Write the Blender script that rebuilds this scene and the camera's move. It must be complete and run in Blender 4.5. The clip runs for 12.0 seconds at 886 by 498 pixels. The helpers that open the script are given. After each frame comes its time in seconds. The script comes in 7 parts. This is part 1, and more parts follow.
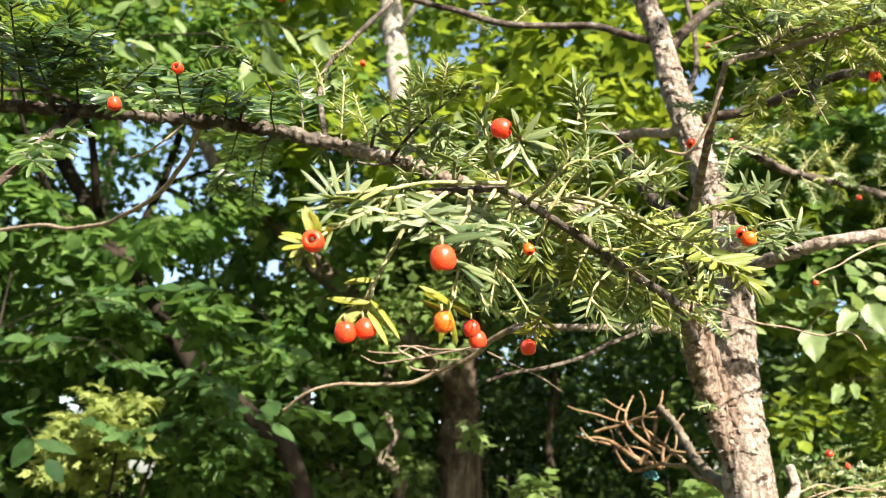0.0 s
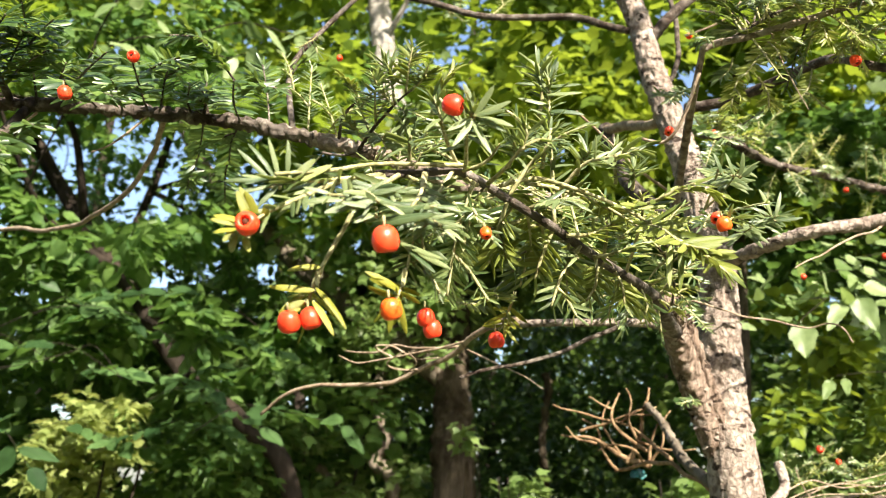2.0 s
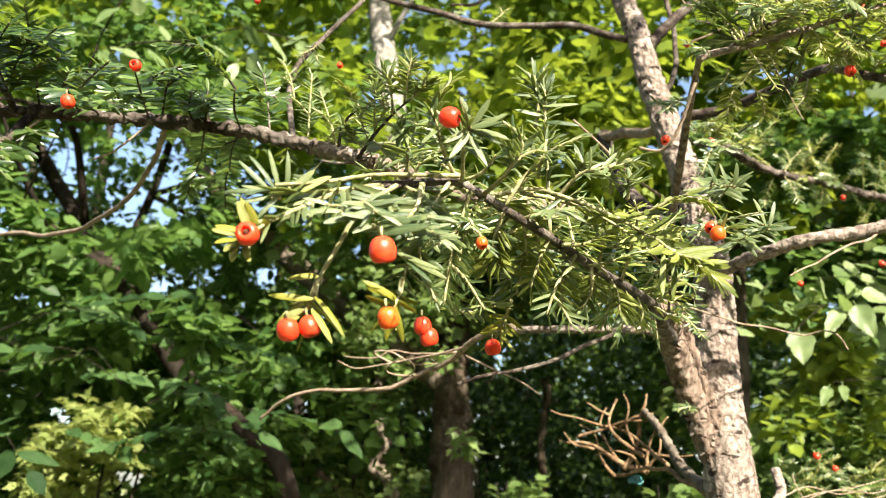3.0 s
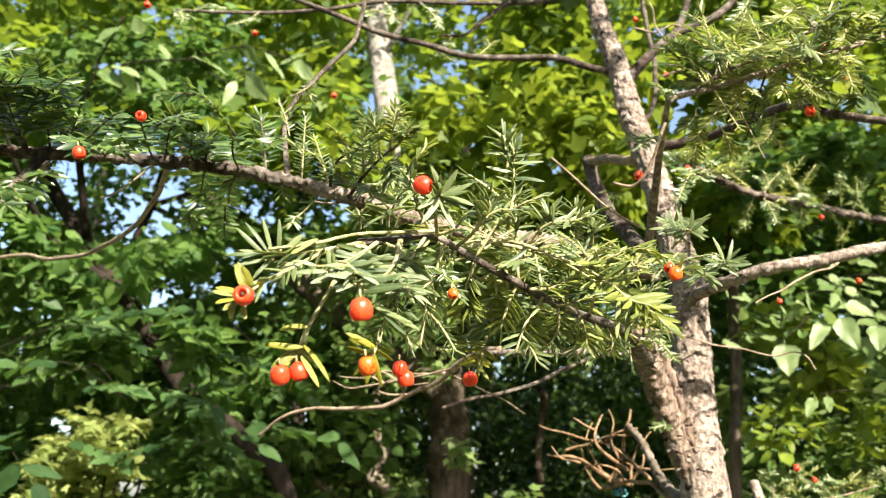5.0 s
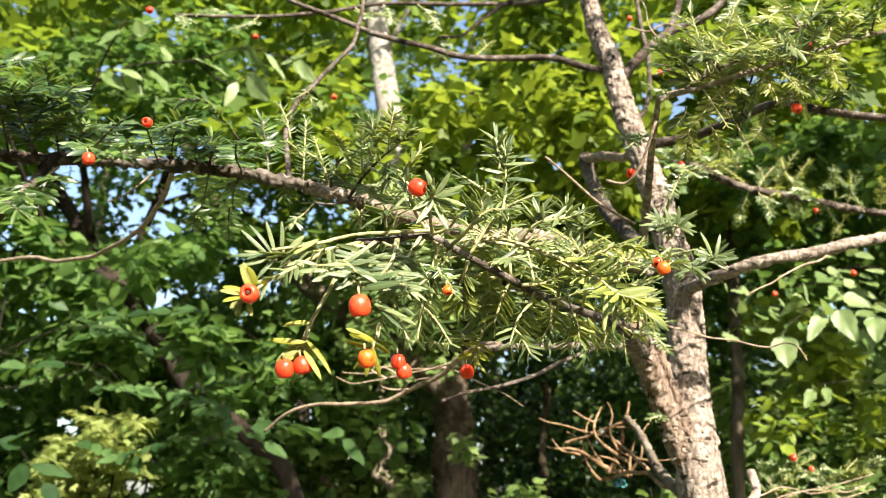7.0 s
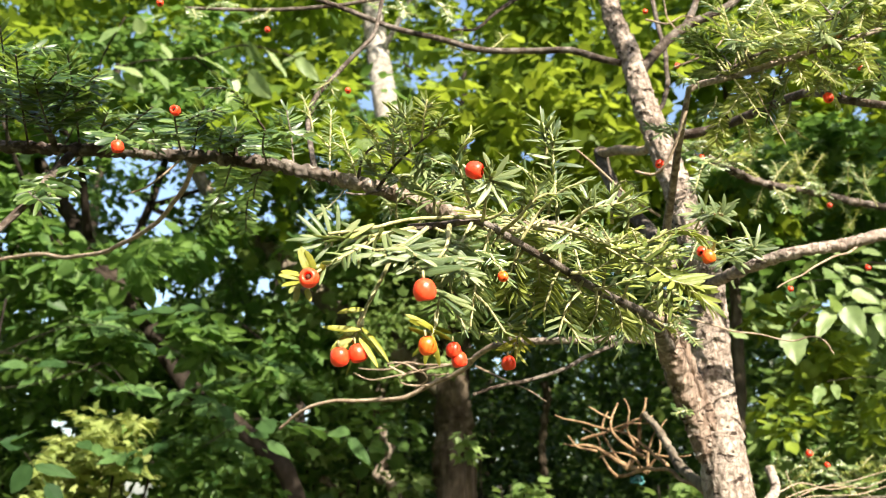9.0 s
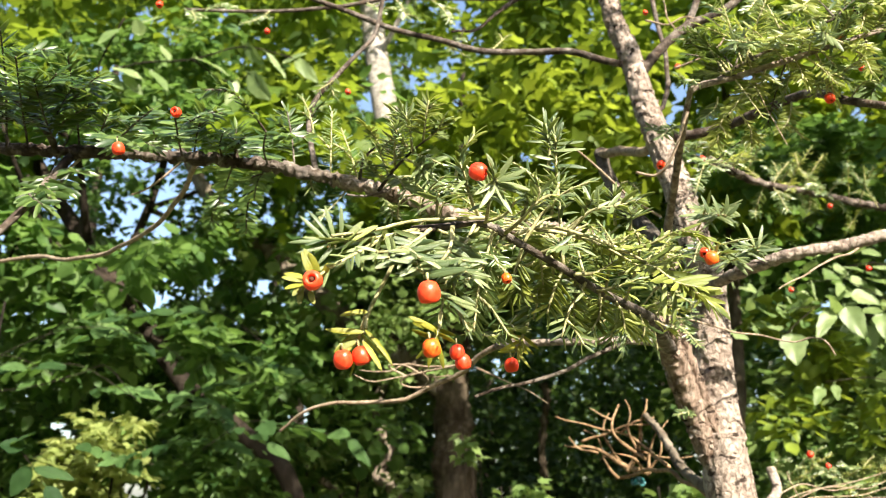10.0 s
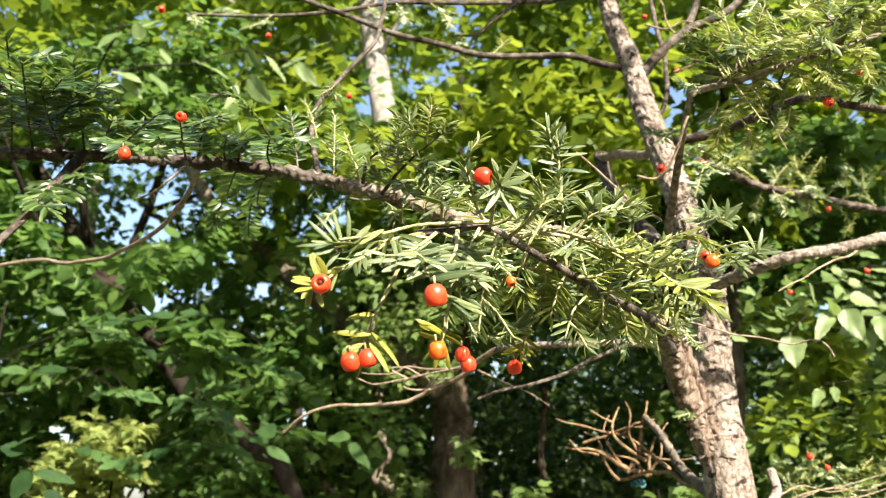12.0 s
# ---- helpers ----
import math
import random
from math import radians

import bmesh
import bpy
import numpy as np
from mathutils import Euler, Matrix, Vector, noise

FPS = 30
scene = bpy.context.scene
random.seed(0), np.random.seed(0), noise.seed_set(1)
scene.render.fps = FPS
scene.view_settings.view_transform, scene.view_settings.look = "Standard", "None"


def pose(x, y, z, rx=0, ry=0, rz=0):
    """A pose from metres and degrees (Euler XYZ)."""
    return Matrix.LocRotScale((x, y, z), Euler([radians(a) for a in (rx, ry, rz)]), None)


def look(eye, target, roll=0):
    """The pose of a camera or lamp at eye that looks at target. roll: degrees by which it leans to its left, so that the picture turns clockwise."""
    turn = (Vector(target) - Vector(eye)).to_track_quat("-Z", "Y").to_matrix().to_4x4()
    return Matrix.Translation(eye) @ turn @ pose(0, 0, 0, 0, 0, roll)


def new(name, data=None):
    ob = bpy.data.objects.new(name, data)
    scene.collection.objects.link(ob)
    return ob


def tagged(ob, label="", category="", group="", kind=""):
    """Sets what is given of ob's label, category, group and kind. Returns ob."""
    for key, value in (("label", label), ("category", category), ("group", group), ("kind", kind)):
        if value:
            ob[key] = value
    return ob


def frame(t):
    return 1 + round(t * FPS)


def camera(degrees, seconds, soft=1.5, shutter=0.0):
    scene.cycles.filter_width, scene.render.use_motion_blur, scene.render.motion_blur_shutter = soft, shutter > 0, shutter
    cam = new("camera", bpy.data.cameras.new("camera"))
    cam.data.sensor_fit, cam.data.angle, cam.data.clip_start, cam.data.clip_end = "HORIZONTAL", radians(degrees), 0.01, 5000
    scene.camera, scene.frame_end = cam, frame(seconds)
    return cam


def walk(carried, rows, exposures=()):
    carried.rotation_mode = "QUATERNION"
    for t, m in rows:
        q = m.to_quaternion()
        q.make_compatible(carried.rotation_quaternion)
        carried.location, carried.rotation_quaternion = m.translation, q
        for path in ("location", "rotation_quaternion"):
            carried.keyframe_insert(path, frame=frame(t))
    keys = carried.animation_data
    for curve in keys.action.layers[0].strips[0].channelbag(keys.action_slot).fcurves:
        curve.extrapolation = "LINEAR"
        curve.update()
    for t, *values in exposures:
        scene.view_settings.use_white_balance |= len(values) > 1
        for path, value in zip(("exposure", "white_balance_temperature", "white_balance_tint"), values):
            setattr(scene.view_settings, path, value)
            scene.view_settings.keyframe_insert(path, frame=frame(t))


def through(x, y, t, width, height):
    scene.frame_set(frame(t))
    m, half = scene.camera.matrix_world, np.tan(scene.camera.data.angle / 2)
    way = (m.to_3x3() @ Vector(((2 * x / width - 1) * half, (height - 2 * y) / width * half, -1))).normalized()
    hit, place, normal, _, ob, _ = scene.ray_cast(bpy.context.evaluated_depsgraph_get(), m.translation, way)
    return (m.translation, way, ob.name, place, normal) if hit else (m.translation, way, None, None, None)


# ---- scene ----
# camera: a phone lens, held by hand
cam = camera(56.2, 12.0, soft=0.35)
cam.data.dof.use_dof, cam.data.dof.focus_distance, cam.data.dof.aperture_fstop = True, 0.52, 16.0
PATH = [
    (0, (0.0000, 0.0000, 1.5000), (-0.0000, 2.7871, 2.3011), 1.41),
    (0.5, (0.0059, -0.0015, 1.5017), (0.0050, 2.7843, 2.3077), 1.13),
    (1, (0.0095, 0.0047, 1.4987), (0.0237, 2.7894, 2.3080), 0.96),
    (1.5, (0.0198, 0.0171, 1.4980), (0.0312, 2.8015, 2.3085), 0.78),
    (2, (0.0200, 0.0235, 1.4980), (0.0393, 2.8072, 2.3105), 0.58),
    (2.5, (0.0187, 0.0212, 1.4975), (0.0410, 2.8030, 2.3169), 0.73),
    (3, (0.0214, 0.0161, 1.4983), (0.0410, 2.7954, 2.3260), 0.76),
    (5, (0.0338, -0.0382, 1.5072), (0.0550, 2.7348, 2.3558), 0.47),
    (5.5, (0.0359, -0.0535, 1.5055), (0.0620, 2.7199, 2.3528), 0.22),
    (6, (0.0435, -0.0609, 1.5050), (0.0592, 2.7144, 2.3463), 0.05),
    (6.5, (0.0465, -0.0602, 1.5037), (0.0569, 2.7155, 2.3438), -0.17),
    (7, (0.0384, -0.0612, 1.5012), (0.0493, 2.7150, 2.3394), -0.16),
    (7.5, (0.0217, -0.0584, 1.5027), (0.0456, 2.7199, 2.3335), -0.26),
    (7.7, (0.0135, -0.0572, 1.5018), (0.0357, 2.7211, 2.3326), -0.28),
    (9.5, (0.0028, -0.0441, 1.4967), (0.0439, 2.7302, 2.3401), -0.51),
    (10, (0.0014, -0.0442, 1.4979), (0.0418, 2.7299, 2.3422), -0.57),
    (10.5, (0.0035, -0.0443, 1.4974), (0.0463, 2.7285, 2.3457), -0.46),
    (11, (0.0009, -0.0457, 1.4954), (0.0465, 2.7250, 2.3503), -0.46),
    (11.5, (0.0005, -0.0494, 1.4967), (0.0381, 2.7217, 2.3508), -0.57),
    (12, (-0.0025, -0.0500, 1.4965), (0.0435, 2.7210, 2.3505), -0.68),
]
walk(cam, [(t, look(eye, target, roll)) for t, eye, target, roll in PATH])

# daylight: sun from behind the camera's right shoulder, clear sky
scene.view_settings.exposure = 1.64
to_sun = Vector((0.40, -0.74, 0.62)).normalized()
world = bpy.data.worlds.new("sky")
scene.world = world
world.use_nodes = True
sky = world.node_tree.nodes.new("ShaderNodeTexSky")
sky.sky_type, sky.sun_disc, sky.dust_density, sky.ozone_density = "NISHITA", False, 2.0, 0.4
sky.sun_elevation, sky.sun_rotation = math.asin(to_sun.z), math.atan2(to_sun.x, to_sun.y)
background = world.node_tree.nodes["Background"]
background.inputs["Strength"].default_value = 0.108
world.node_tree.links.new(sky.outputs["Color"], background.inputs["Color"])
sun = new("sun", bpy.data.lights.new("sun", "SUN"))
sun.data.energy, sun.data.angle, sun.data.color = 5.2, radians(0.55), (1.0, 0.915, 0.77)
sun.matrix_world = look(to_sun * 30, (0, 0, 0))

# ---- materials ----
def material(name):
    m = bpy.data.materials.new(name)
    m.use_nodes = True
    n, l = m.node_tree.nodes, m.node_tree.links
    return m, n, l, n["Principled BSDF"]


def texture(n, l, scale, detail=4.0, stretch=(1, 1, 1), rough=0.55):
    place, turn, tex = n.new("ShaderNodeTexCoord"), n.new("ShaderNodeMapping"), n.new("ShaderNodeTexNoise")
    turn.inputs["Scale"].default_value = stretch
    tex.inputs["Scale"].default_value, tex.inputs["Detail"].default_value = scale, detail
    tex.inputs["Roughness"].default_value = rough
    l.new(place.outputs["Object"], turn.inputs["Vector"])
    l.new(turn.outputs["Vector"], tex.inputs["Vector"])
    return tex


def ramp(n, l, source, stops):
    r = n.new("ShaderNodeValToRGB")
    while len(r.color_ramp.elements) < len(stops):
        r.color_ramp.elements.new(0.5)
    for e, (at, colour) in zip(r.color_ramp.elements, stops):
        e.position, e.color = at, (*colour, 1)
    l.new(source, r.inputs["Fac"])
    return r


def mixed(n, l, fac, a, b, blend="MIX"):
    m = n.new("ShaderNodeMix")
    m.data_type, m.blend_type = "RGBA", blend
    if isinstance(fac, float):
        m.inputs[0].default_value = fac
    else:
        l.new(fac, m.inputs[0])
    for source, slot in ((a, m.inputs[6]), (b, m.inputs[7])):
        if isinstance(source, tuple):
            slot.default_value = (*source, 1)
        else:
            l.new(source, slot)
    return m.outputs[2]


def relief(n, l, height, strength, distance, bsdf):
    b = n.new("ShaderNodeBump")
    b.inputs["Strength"].default_value, b.inputs["Distance"].default_value = strength, distance
    l.new(height, b.inputs["Height"])
    l.new(b.outputs["Normal"], bsdf.inputs["Normal"])


def bark(name, dark, mid, light, scale, stretch=(1, 1, 0.35), distance=0.003, flakes=0.5, shift=0.0, pits=0.0):
    """Bark: dark cracks, mid body, light flaking plates; lichen-like blotches on a larger scale."""
    m, n, l, b = material(name)
    grain = texture(n, l, scale, 6.0, stretch, 0.65)
    blotch = texture(n, l, scale * 0.22, 3.0)
    plates = n.new("ShaderNodeTexVoronoi")
    plates.inputs["Scale"].default_value, plates.inputs["Randomness"].default_value = scale * 0.9, 1.0
    warp = mixed(n, l, 1.8 / scale, n["Texture Coordinate"].outputs["Object"], grain.outputs["Color"], "ADD")
    squash = n.new("ShaderNodeMapping")
    squash.inputs["Scale"].default_value = stretch
    l.new(warp, squash.inputs["Vector"])
    l.new(squash.outputs["Vector"], plates.inputs["Vector"])
    body = ramp(n, l, grain.outputs["Fac"], [(0.36 + shift, dark), (0.48 + shift, mid), (0.62 + shift, light)])
    tone = ramp(n, l, blotch.outputs["Fac"], [(0.35, tuple(0.62 * c for c in mid)), (0.62, light)])
    colour = mixed(n, l, 0.38, body.outputs["Color"], tone.outputs["Color"])
    cell = ramp(n, l, plates.outputs["Color"], [(0.2, (0.72, 0.68, 0.64)), (0.8, (1.12, 1.12, 1.12))])
    edges = n.new("ShaderNodeTexVoronoi")
    edges.feature = "DISTANCE_TO_EDGE"
    edges.inputs["Scale"].default_value = scale * 0.9
    l.new(squash.outputs["Vector"], edges.inputs["Vector"])
    crack = ramp(n, l, edges.outputs["Distance"], [(0.0, tuple(0.55 * c / max(dark) for c in dark)), (0.10, (0.8, 0.77, 0.74)), (0.25, (1.0, 1.0, 1.0))])
    colour = mixed(n, l, flakes, colour, cell.outputs["Color"], "MULTIPLY")
    patch = ramp(n, l, texture(n, l, scale * 0.45, 3.0).outputs["Fac"], [(0.45, (0.1, 0.1, 0.1)), (0.60, (1, 1, 1))])
    worn = mixed(n, l, flakes, colour, crack.outputs["Color"], "MULTIPLY")
    final = mixed(n, l, patch.outputs["Color"], colour, worn)
    height = mixed(n, l, 0.5, grain.outputs["Color"], crack.outputs["Color"])
    if pits:
        depth = texture(n, l, pits, 5.0, (1, 1, 1.9), 0.6)
        scar = ramp(n, l, depth.outputs["Fac"], [(0.345, (0.06, 0.042, 0.034)), (0.405, (1, 1, 1))])
        final = mixed(n, l, 0.9, final, scar.outputs["Color"], "MULTIPLY")
        height = mixed(n, l, 0.8, height, scar.outputs["Color"], "MULTIPLY")
    l.new(final, b.inputs["Base Color"])
    b.inputs["Roughness"].default_value = 0.85
    b.inputs["Specular IOR Level"].default_value = 0.14
    relief(n, l, height, 0.9, distance, b)
    return m


def leafy(name, dark, light, glow, through=0.35, rough=0.42, per_object=False, spec=0.4, coat=0.0):
    """A leaf: each its own shade between dark and light, and thin enough for the sun to shine through."""
    m, n, l, b = material(name)
    if per_object:
        rnd = n.new("ShaderNodeObjectInfo").outputs["Random"]
    else:
        rnd = n.new("ShaderNodeNewGeometry").outputs["Random Per Island"]
    shade = ramp(n, l, rnd, [(0.0, dark), (0.55, tuple((a + c) / 2 for a, c in zip(dark, light))), (1.0, light)])
    mottle = texture(n, l, 90.0, 3.0)
    spots = ramp(n, l, mottle.outputs["Fac"], [(0.3, (0.75, 0.78, 0.7)), (0.65, (1.1, 1.08, 1.0))])
    colour = mixed(n, l, 0.6, shade.outputs["Color"], spots.outputs["Color"], "MULTIPLY")
    patch = ramp(n, l, texture(n, l, 26.0, 4.0).outputs["Fac"], [(0.36, (0.62, 0.66, 0.6)), (0.62, (1.12, 1.10, 1.05))])
    colour = mixed(n, l, 0.55, colour, patch.outputs["Color"], "MULTIPLY")
    l.new(colour, b.inputs["Base Color"])
    b.inputs["Roughness"].default_value, b.inputs["Specular IOR Level"].default_value = rough, spec
    b.inputs["Coat Weight"].default_value, b.inputs["Coat Roughness"].default_value = coat, 0.30
    thin = n.new("ShaderNodeBsdfTranslucent")
    l.new(mixed(n, l, 0.5, colour, glow), thin.inputs["Color"])
    both = n.new("ShaderNodeMixShader")
    both.inputs["Fac"].default_value = through
    l.new(b.outputs["BSDF"], both.inputs[1])
    l.new(thin.outputs["BSDF"], both.inputs[2])
    l.new(both.outputs["Shader"], n["Material Output"].inputs["Surface"])
    relief(n, l, mottle.outputs["Fac"], 0.25, 0.001, b)
    return m


BARK = bark("yew_bark", (0.080, 0.053, 0.041), (0.265, 0.203, 0.163), (0.50, 0.420, 0.362), 150.0, (1, 1, 0.75), 0.005, 0.25, -0.02, 52.0)
# browner, fibrous fork bark, darkened further to stand for shade on it
FORK_BARK = bark("shaded_fibrous_yew_bark", (0.060, 0.038, 0.028), (0.205, 0.142, 0.106), (0.43, 0.335, 0.270), 150.0, (1, 1, 0.3), 0.005, 0.3, 0.0, 46.0)
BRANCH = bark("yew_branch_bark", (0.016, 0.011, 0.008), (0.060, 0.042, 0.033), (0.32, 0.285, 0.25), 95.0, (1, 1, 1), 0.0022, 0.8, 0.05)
# the same branch bark with sunlight put into a lighter colour
LIT_BRANCH = bark("sunlit_branch_bark", (0.06, 0.040, 0.030), (0.19, 0.140, 0.108), (0.46, 0.40, 0.34), 110.0, (1, 1, 1), 0.0018, 0.5)
SCALE = bark("bark_scale", (0.16, 0.105, 0.08), (0.34, 0.27, 0.22), (0.56, 0.48, 0.41), 150.0, (1, 1, 1), 0.001, 0.3)
DRY = bark("dry_twig_bark", (0.11, 0.07, 0.045), (0.29, 0.21, 0.145), (0.45, 0.36, 0.27), 130.0, (1, 1, 1), 0.001, 0.25)
RUST = bark("dead_rusty_bark", (0.085, 0.044, 0.020), (0.23, 0.138, 0.072), (0.38, 0.26, 0.155), 110.0, (1, 1, 1), 0.001, 0.25)
SHOOT = bark("green_shoot", (0.13, 0.12, 0.05), (0.32, 0.30, 0.13), (0.52, 0.49, 0.29), 260.0, (1, 1, 1), 0.0006, 0.25)
PALE_BARK = bark("pale_bark", (0.10, 0.088, 0.072), (0.27, 0.248, 0.215), (0.44, 0.415, 0.375), 22.0, (1, 1, 1.6), 0.01, 0.5)
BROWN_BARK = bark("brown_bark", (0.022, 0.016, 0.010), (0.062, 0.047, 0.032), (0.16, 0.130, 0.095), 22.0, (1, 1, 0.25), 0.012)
# near-black bark: the shade of the wood is put into its colour
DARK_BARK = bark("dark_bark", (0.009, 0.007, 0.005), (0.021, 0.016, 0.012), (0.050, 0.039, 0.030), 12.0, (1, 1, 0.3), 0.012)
LIMB_BARK = bark("grey_brown_bark", (0.05, 0.038, 0.028), (0.16, 0.130, 0.098), (0.28, 0.235, 0.185), 22.0, (1, 1, 0.4), 0.012)
NEEDLE = leafy("yew_needle", (0.062, 0.112, 0.042), (0.340, 0.400, 0.195), (0.58, 0.64, 0.13), 0.40, 0.40, True, 0.6, 0.30)
NEEDLES = leafy("yew_needles", (0.046, 0.096, 0.032), (0.325, 0.400, 0.170), (0.54, 0.64, 0.11), 0.30, 0.36, False, 0.6, 0.6)
YOUNG = leafy("young_yew_needle", (0.20, 0.22, 0.025), (0.40, 0.385, 0.055), (0.62, 0.60, 0.07), 0.35, 0.40, True, 0.5)
OLIVE = leafy("olive_yew_needle", (0.11, 0.150, 0.03), (0.37, 0.41, 0.105), (0.62, 0.66, 0.12), 0.38, 0.38, True, 0.5)
YOUNG_MASS = leafy("young_yew_needles", (0.12, 0.16, 0.03), (0.40, 0.435, 0.125), (0.64, 0.68, 0.11), 0.40, 0.40, False, 0.5)
# yew needles again, darkened: shade on the long branch is put into the colour
SHADED_MASS = leafy("shaded_yew_needles", (0.016, 0.050, 0.014), (0.150, 0.225, 0.060), (0.42, 0.56, 0.07), 0.30, 0.40, False, 0.5, 0.35)
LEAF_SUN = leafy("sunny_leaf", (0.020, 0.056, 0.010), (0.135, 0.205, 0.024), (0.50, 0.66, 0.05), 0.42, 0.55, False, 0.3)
# sunlit leaves of the boughs: the sun is put into this brighter colour
LEAF_LIT = leafy("sunlit_leaf", (0.070, 0.120, 0.014), (0.230, 0.300, 0.036), (0.60, 0.72, 0.06), 0.42, 0.5, False, 0.35)
# darker leaf for the hollows: their deep shade is put into this colour
LEAF_SHADE = leafy("shaded_leaf", (0.022, 0.046, 0.013), (0.062, 0.105, 0.026), (0.18, 0.34, 0.05), 0.30)
LEAF_PALE = leafy("pale_leaf", (0.10, 0.17, 0.045), (0.22, 0.30, 0.11), (0.40, 0.55, 0.12), 0.35)
LEAF_BROAD = leafy("broad_leaf", (0.13, 0.20, 0.065), (0.30, 0.37, 0.18), (0.42, 0.58, 0.12), 0.36, 0.46, True, 0.45)
LEAF_MID = leafy("mid_green_leaf", (0.040, 0.096, 0.028), (0.140, 0.228, 0.062), (0.30, 0.52, 0.09), 0.40, 0.5, False, 0.3)
LEAF_DULL = leafy("dull_leaf", (0.020, 0.052, 0.018), (0.085, 0.155, 0.052), (0.24, 0.44, 0.06), 0.34, 0.65, True, 0.15)
LEAF_YELLOW = leafy("yellow_leaf", (0.20, 0.26, 0.08), (0.40, 0.45, 0.17), (0.58, 0.64, 0.15), 0.42)
LEAF_FAR = leafy("far_leaf", (0.037, 0.071, 0.015), (0.120, 0.182, 0.033), (0.30, 0.45, 0.05), 0.35, 0.6)


def flesh(name, a, c):
    m, n, l, b = material(name)
    t = texture(n, l, 160.0, 3.0)
    rnd = n.new("ShaderNodeObjectInfo").outputs["Random"]
    ripe = ramp(n, l, rnd, [(0.0, a), (1.0, c)])
    bloom = ramp(n, l, t.outputs["Fac"], [(0.35, (0.9, 0.85, 0.85)), (0.7, (1.05, 1.15, 1.15))])
    colour = mixed(n, l, 0.5, ripe.outputs["Color"], bloom.outputs["Color"], "MULTIPLY")
    l.new(colour, b.inputs["Base Color"])
    b.inputs["Roughness"].default_value = 0.36
    b.inputs["Subsurface Weight"].default_value = 0.6
    b.inputs["Subsurface Radius"].default_value = (0.004, 0.0012, 0.0006)
    b.inputs["Subsurface Scale"].default_value = 1.0
    relief(n, l, t.outputs["Fac"], 0.15, 0.0006, b)
    return m


ARIL = flesh("red_aril", (0.88, 0.055, 0.018), (0.90, 0.080, 0.022))
ORANGE_ARIL = flesh("orange_aril", (0.90, 0.115, 0.012), (0.90, 0.14, 0.015))
SEED = bark("seed_coat", (0.03, 0.012, 0.008), (0.07, 0.025, 0.015), (0.12, 0.05, 0.03), 300.0, (1, 1, 1), 0.0003, 0.2)


def soil():
    m, n, l, b = material("woodland_floor")
    a, c = texture(n, l, 0.7, 6.0), texture(n, l, 22.0, 5.0)
    base = ramp(n, l, c.outputs["Fac"], [(0.3, (0.045, 0.032, 0.018)), (0.5, (0.10, 0.075, 0.04)), (0.7, (0.19, 0.15, 0.08))])
    moss = ramp(n, l, a.outputs["Fac"], [(0.42, (0, 0, 0)), (0.58, (1, 1, 1))])
    l.new(mixed(n, l, moss.outputs["Color"], base.outputs["Color"], (0.05, 0.09, 0.02)), b.inputs["Base Color"])
    b.inputs["Roughness"].default_value = 0.95
    relief(n, l, c.outputs["Fac"], 0.8, 0.03, b)
    return m


SOIL = soil()

# ---- building blocks ----
def mesh_object(name, verts, faces, mat, parent=None, smooth=True):
    me = bpy.data.meshes.new(name)
    me.from_pydata([tuple(v) for v in verts], [], faces)
    if smooth:
        me.polygons.foreach_set("use_smooth", [True] * len(me.polygons))
    me.materials.append(mat)
    ob = new(name, me)
    ob.parent = parent
    return ob


def thing(name, at, label, category, group="", kind=""):
    """An Empty at the thing's foot, which carries its parts; the parts stay in world coordinates."""
    ob = new(name)
    ob.location = at
    ob.empty_display_size = 0.05
    return tagged(ob, label, category, group, kind)


def hold(ob):
    """Lets a part keep its world coordinates under its thing."""
    if ob.parent and ob.parent.type == "EMPTY":
        ob.matrix_parent_inverse = Matrix.Translation(ob.parent.location).inverted()
    return ob


def smooth_line(points, steps=8):
    """A Catmull-Rom line through the points."""
    p = [np.array(q, float) for q in points]
    p = [2 * p[0] - p[1], *p, 2 * p[-1] - p[-2]]
    line = []
    for i in range(1, len(p) - 2):
        for s in range(steps):
            t = s / steps
            line.append(0.5 * (2 * p[i] + (p[i + 1] - p[i - 1]) * t + (2 * p[i - 1] - 5 * p[i] + 4 * p[i + 1] - p[i + 2]) * t * t
                               + (3 * p[i] - p[i - 1] - 3 * p[i + 1] + p[i + 2]) * t ** 3))
    line.append(p[-2])
    return line


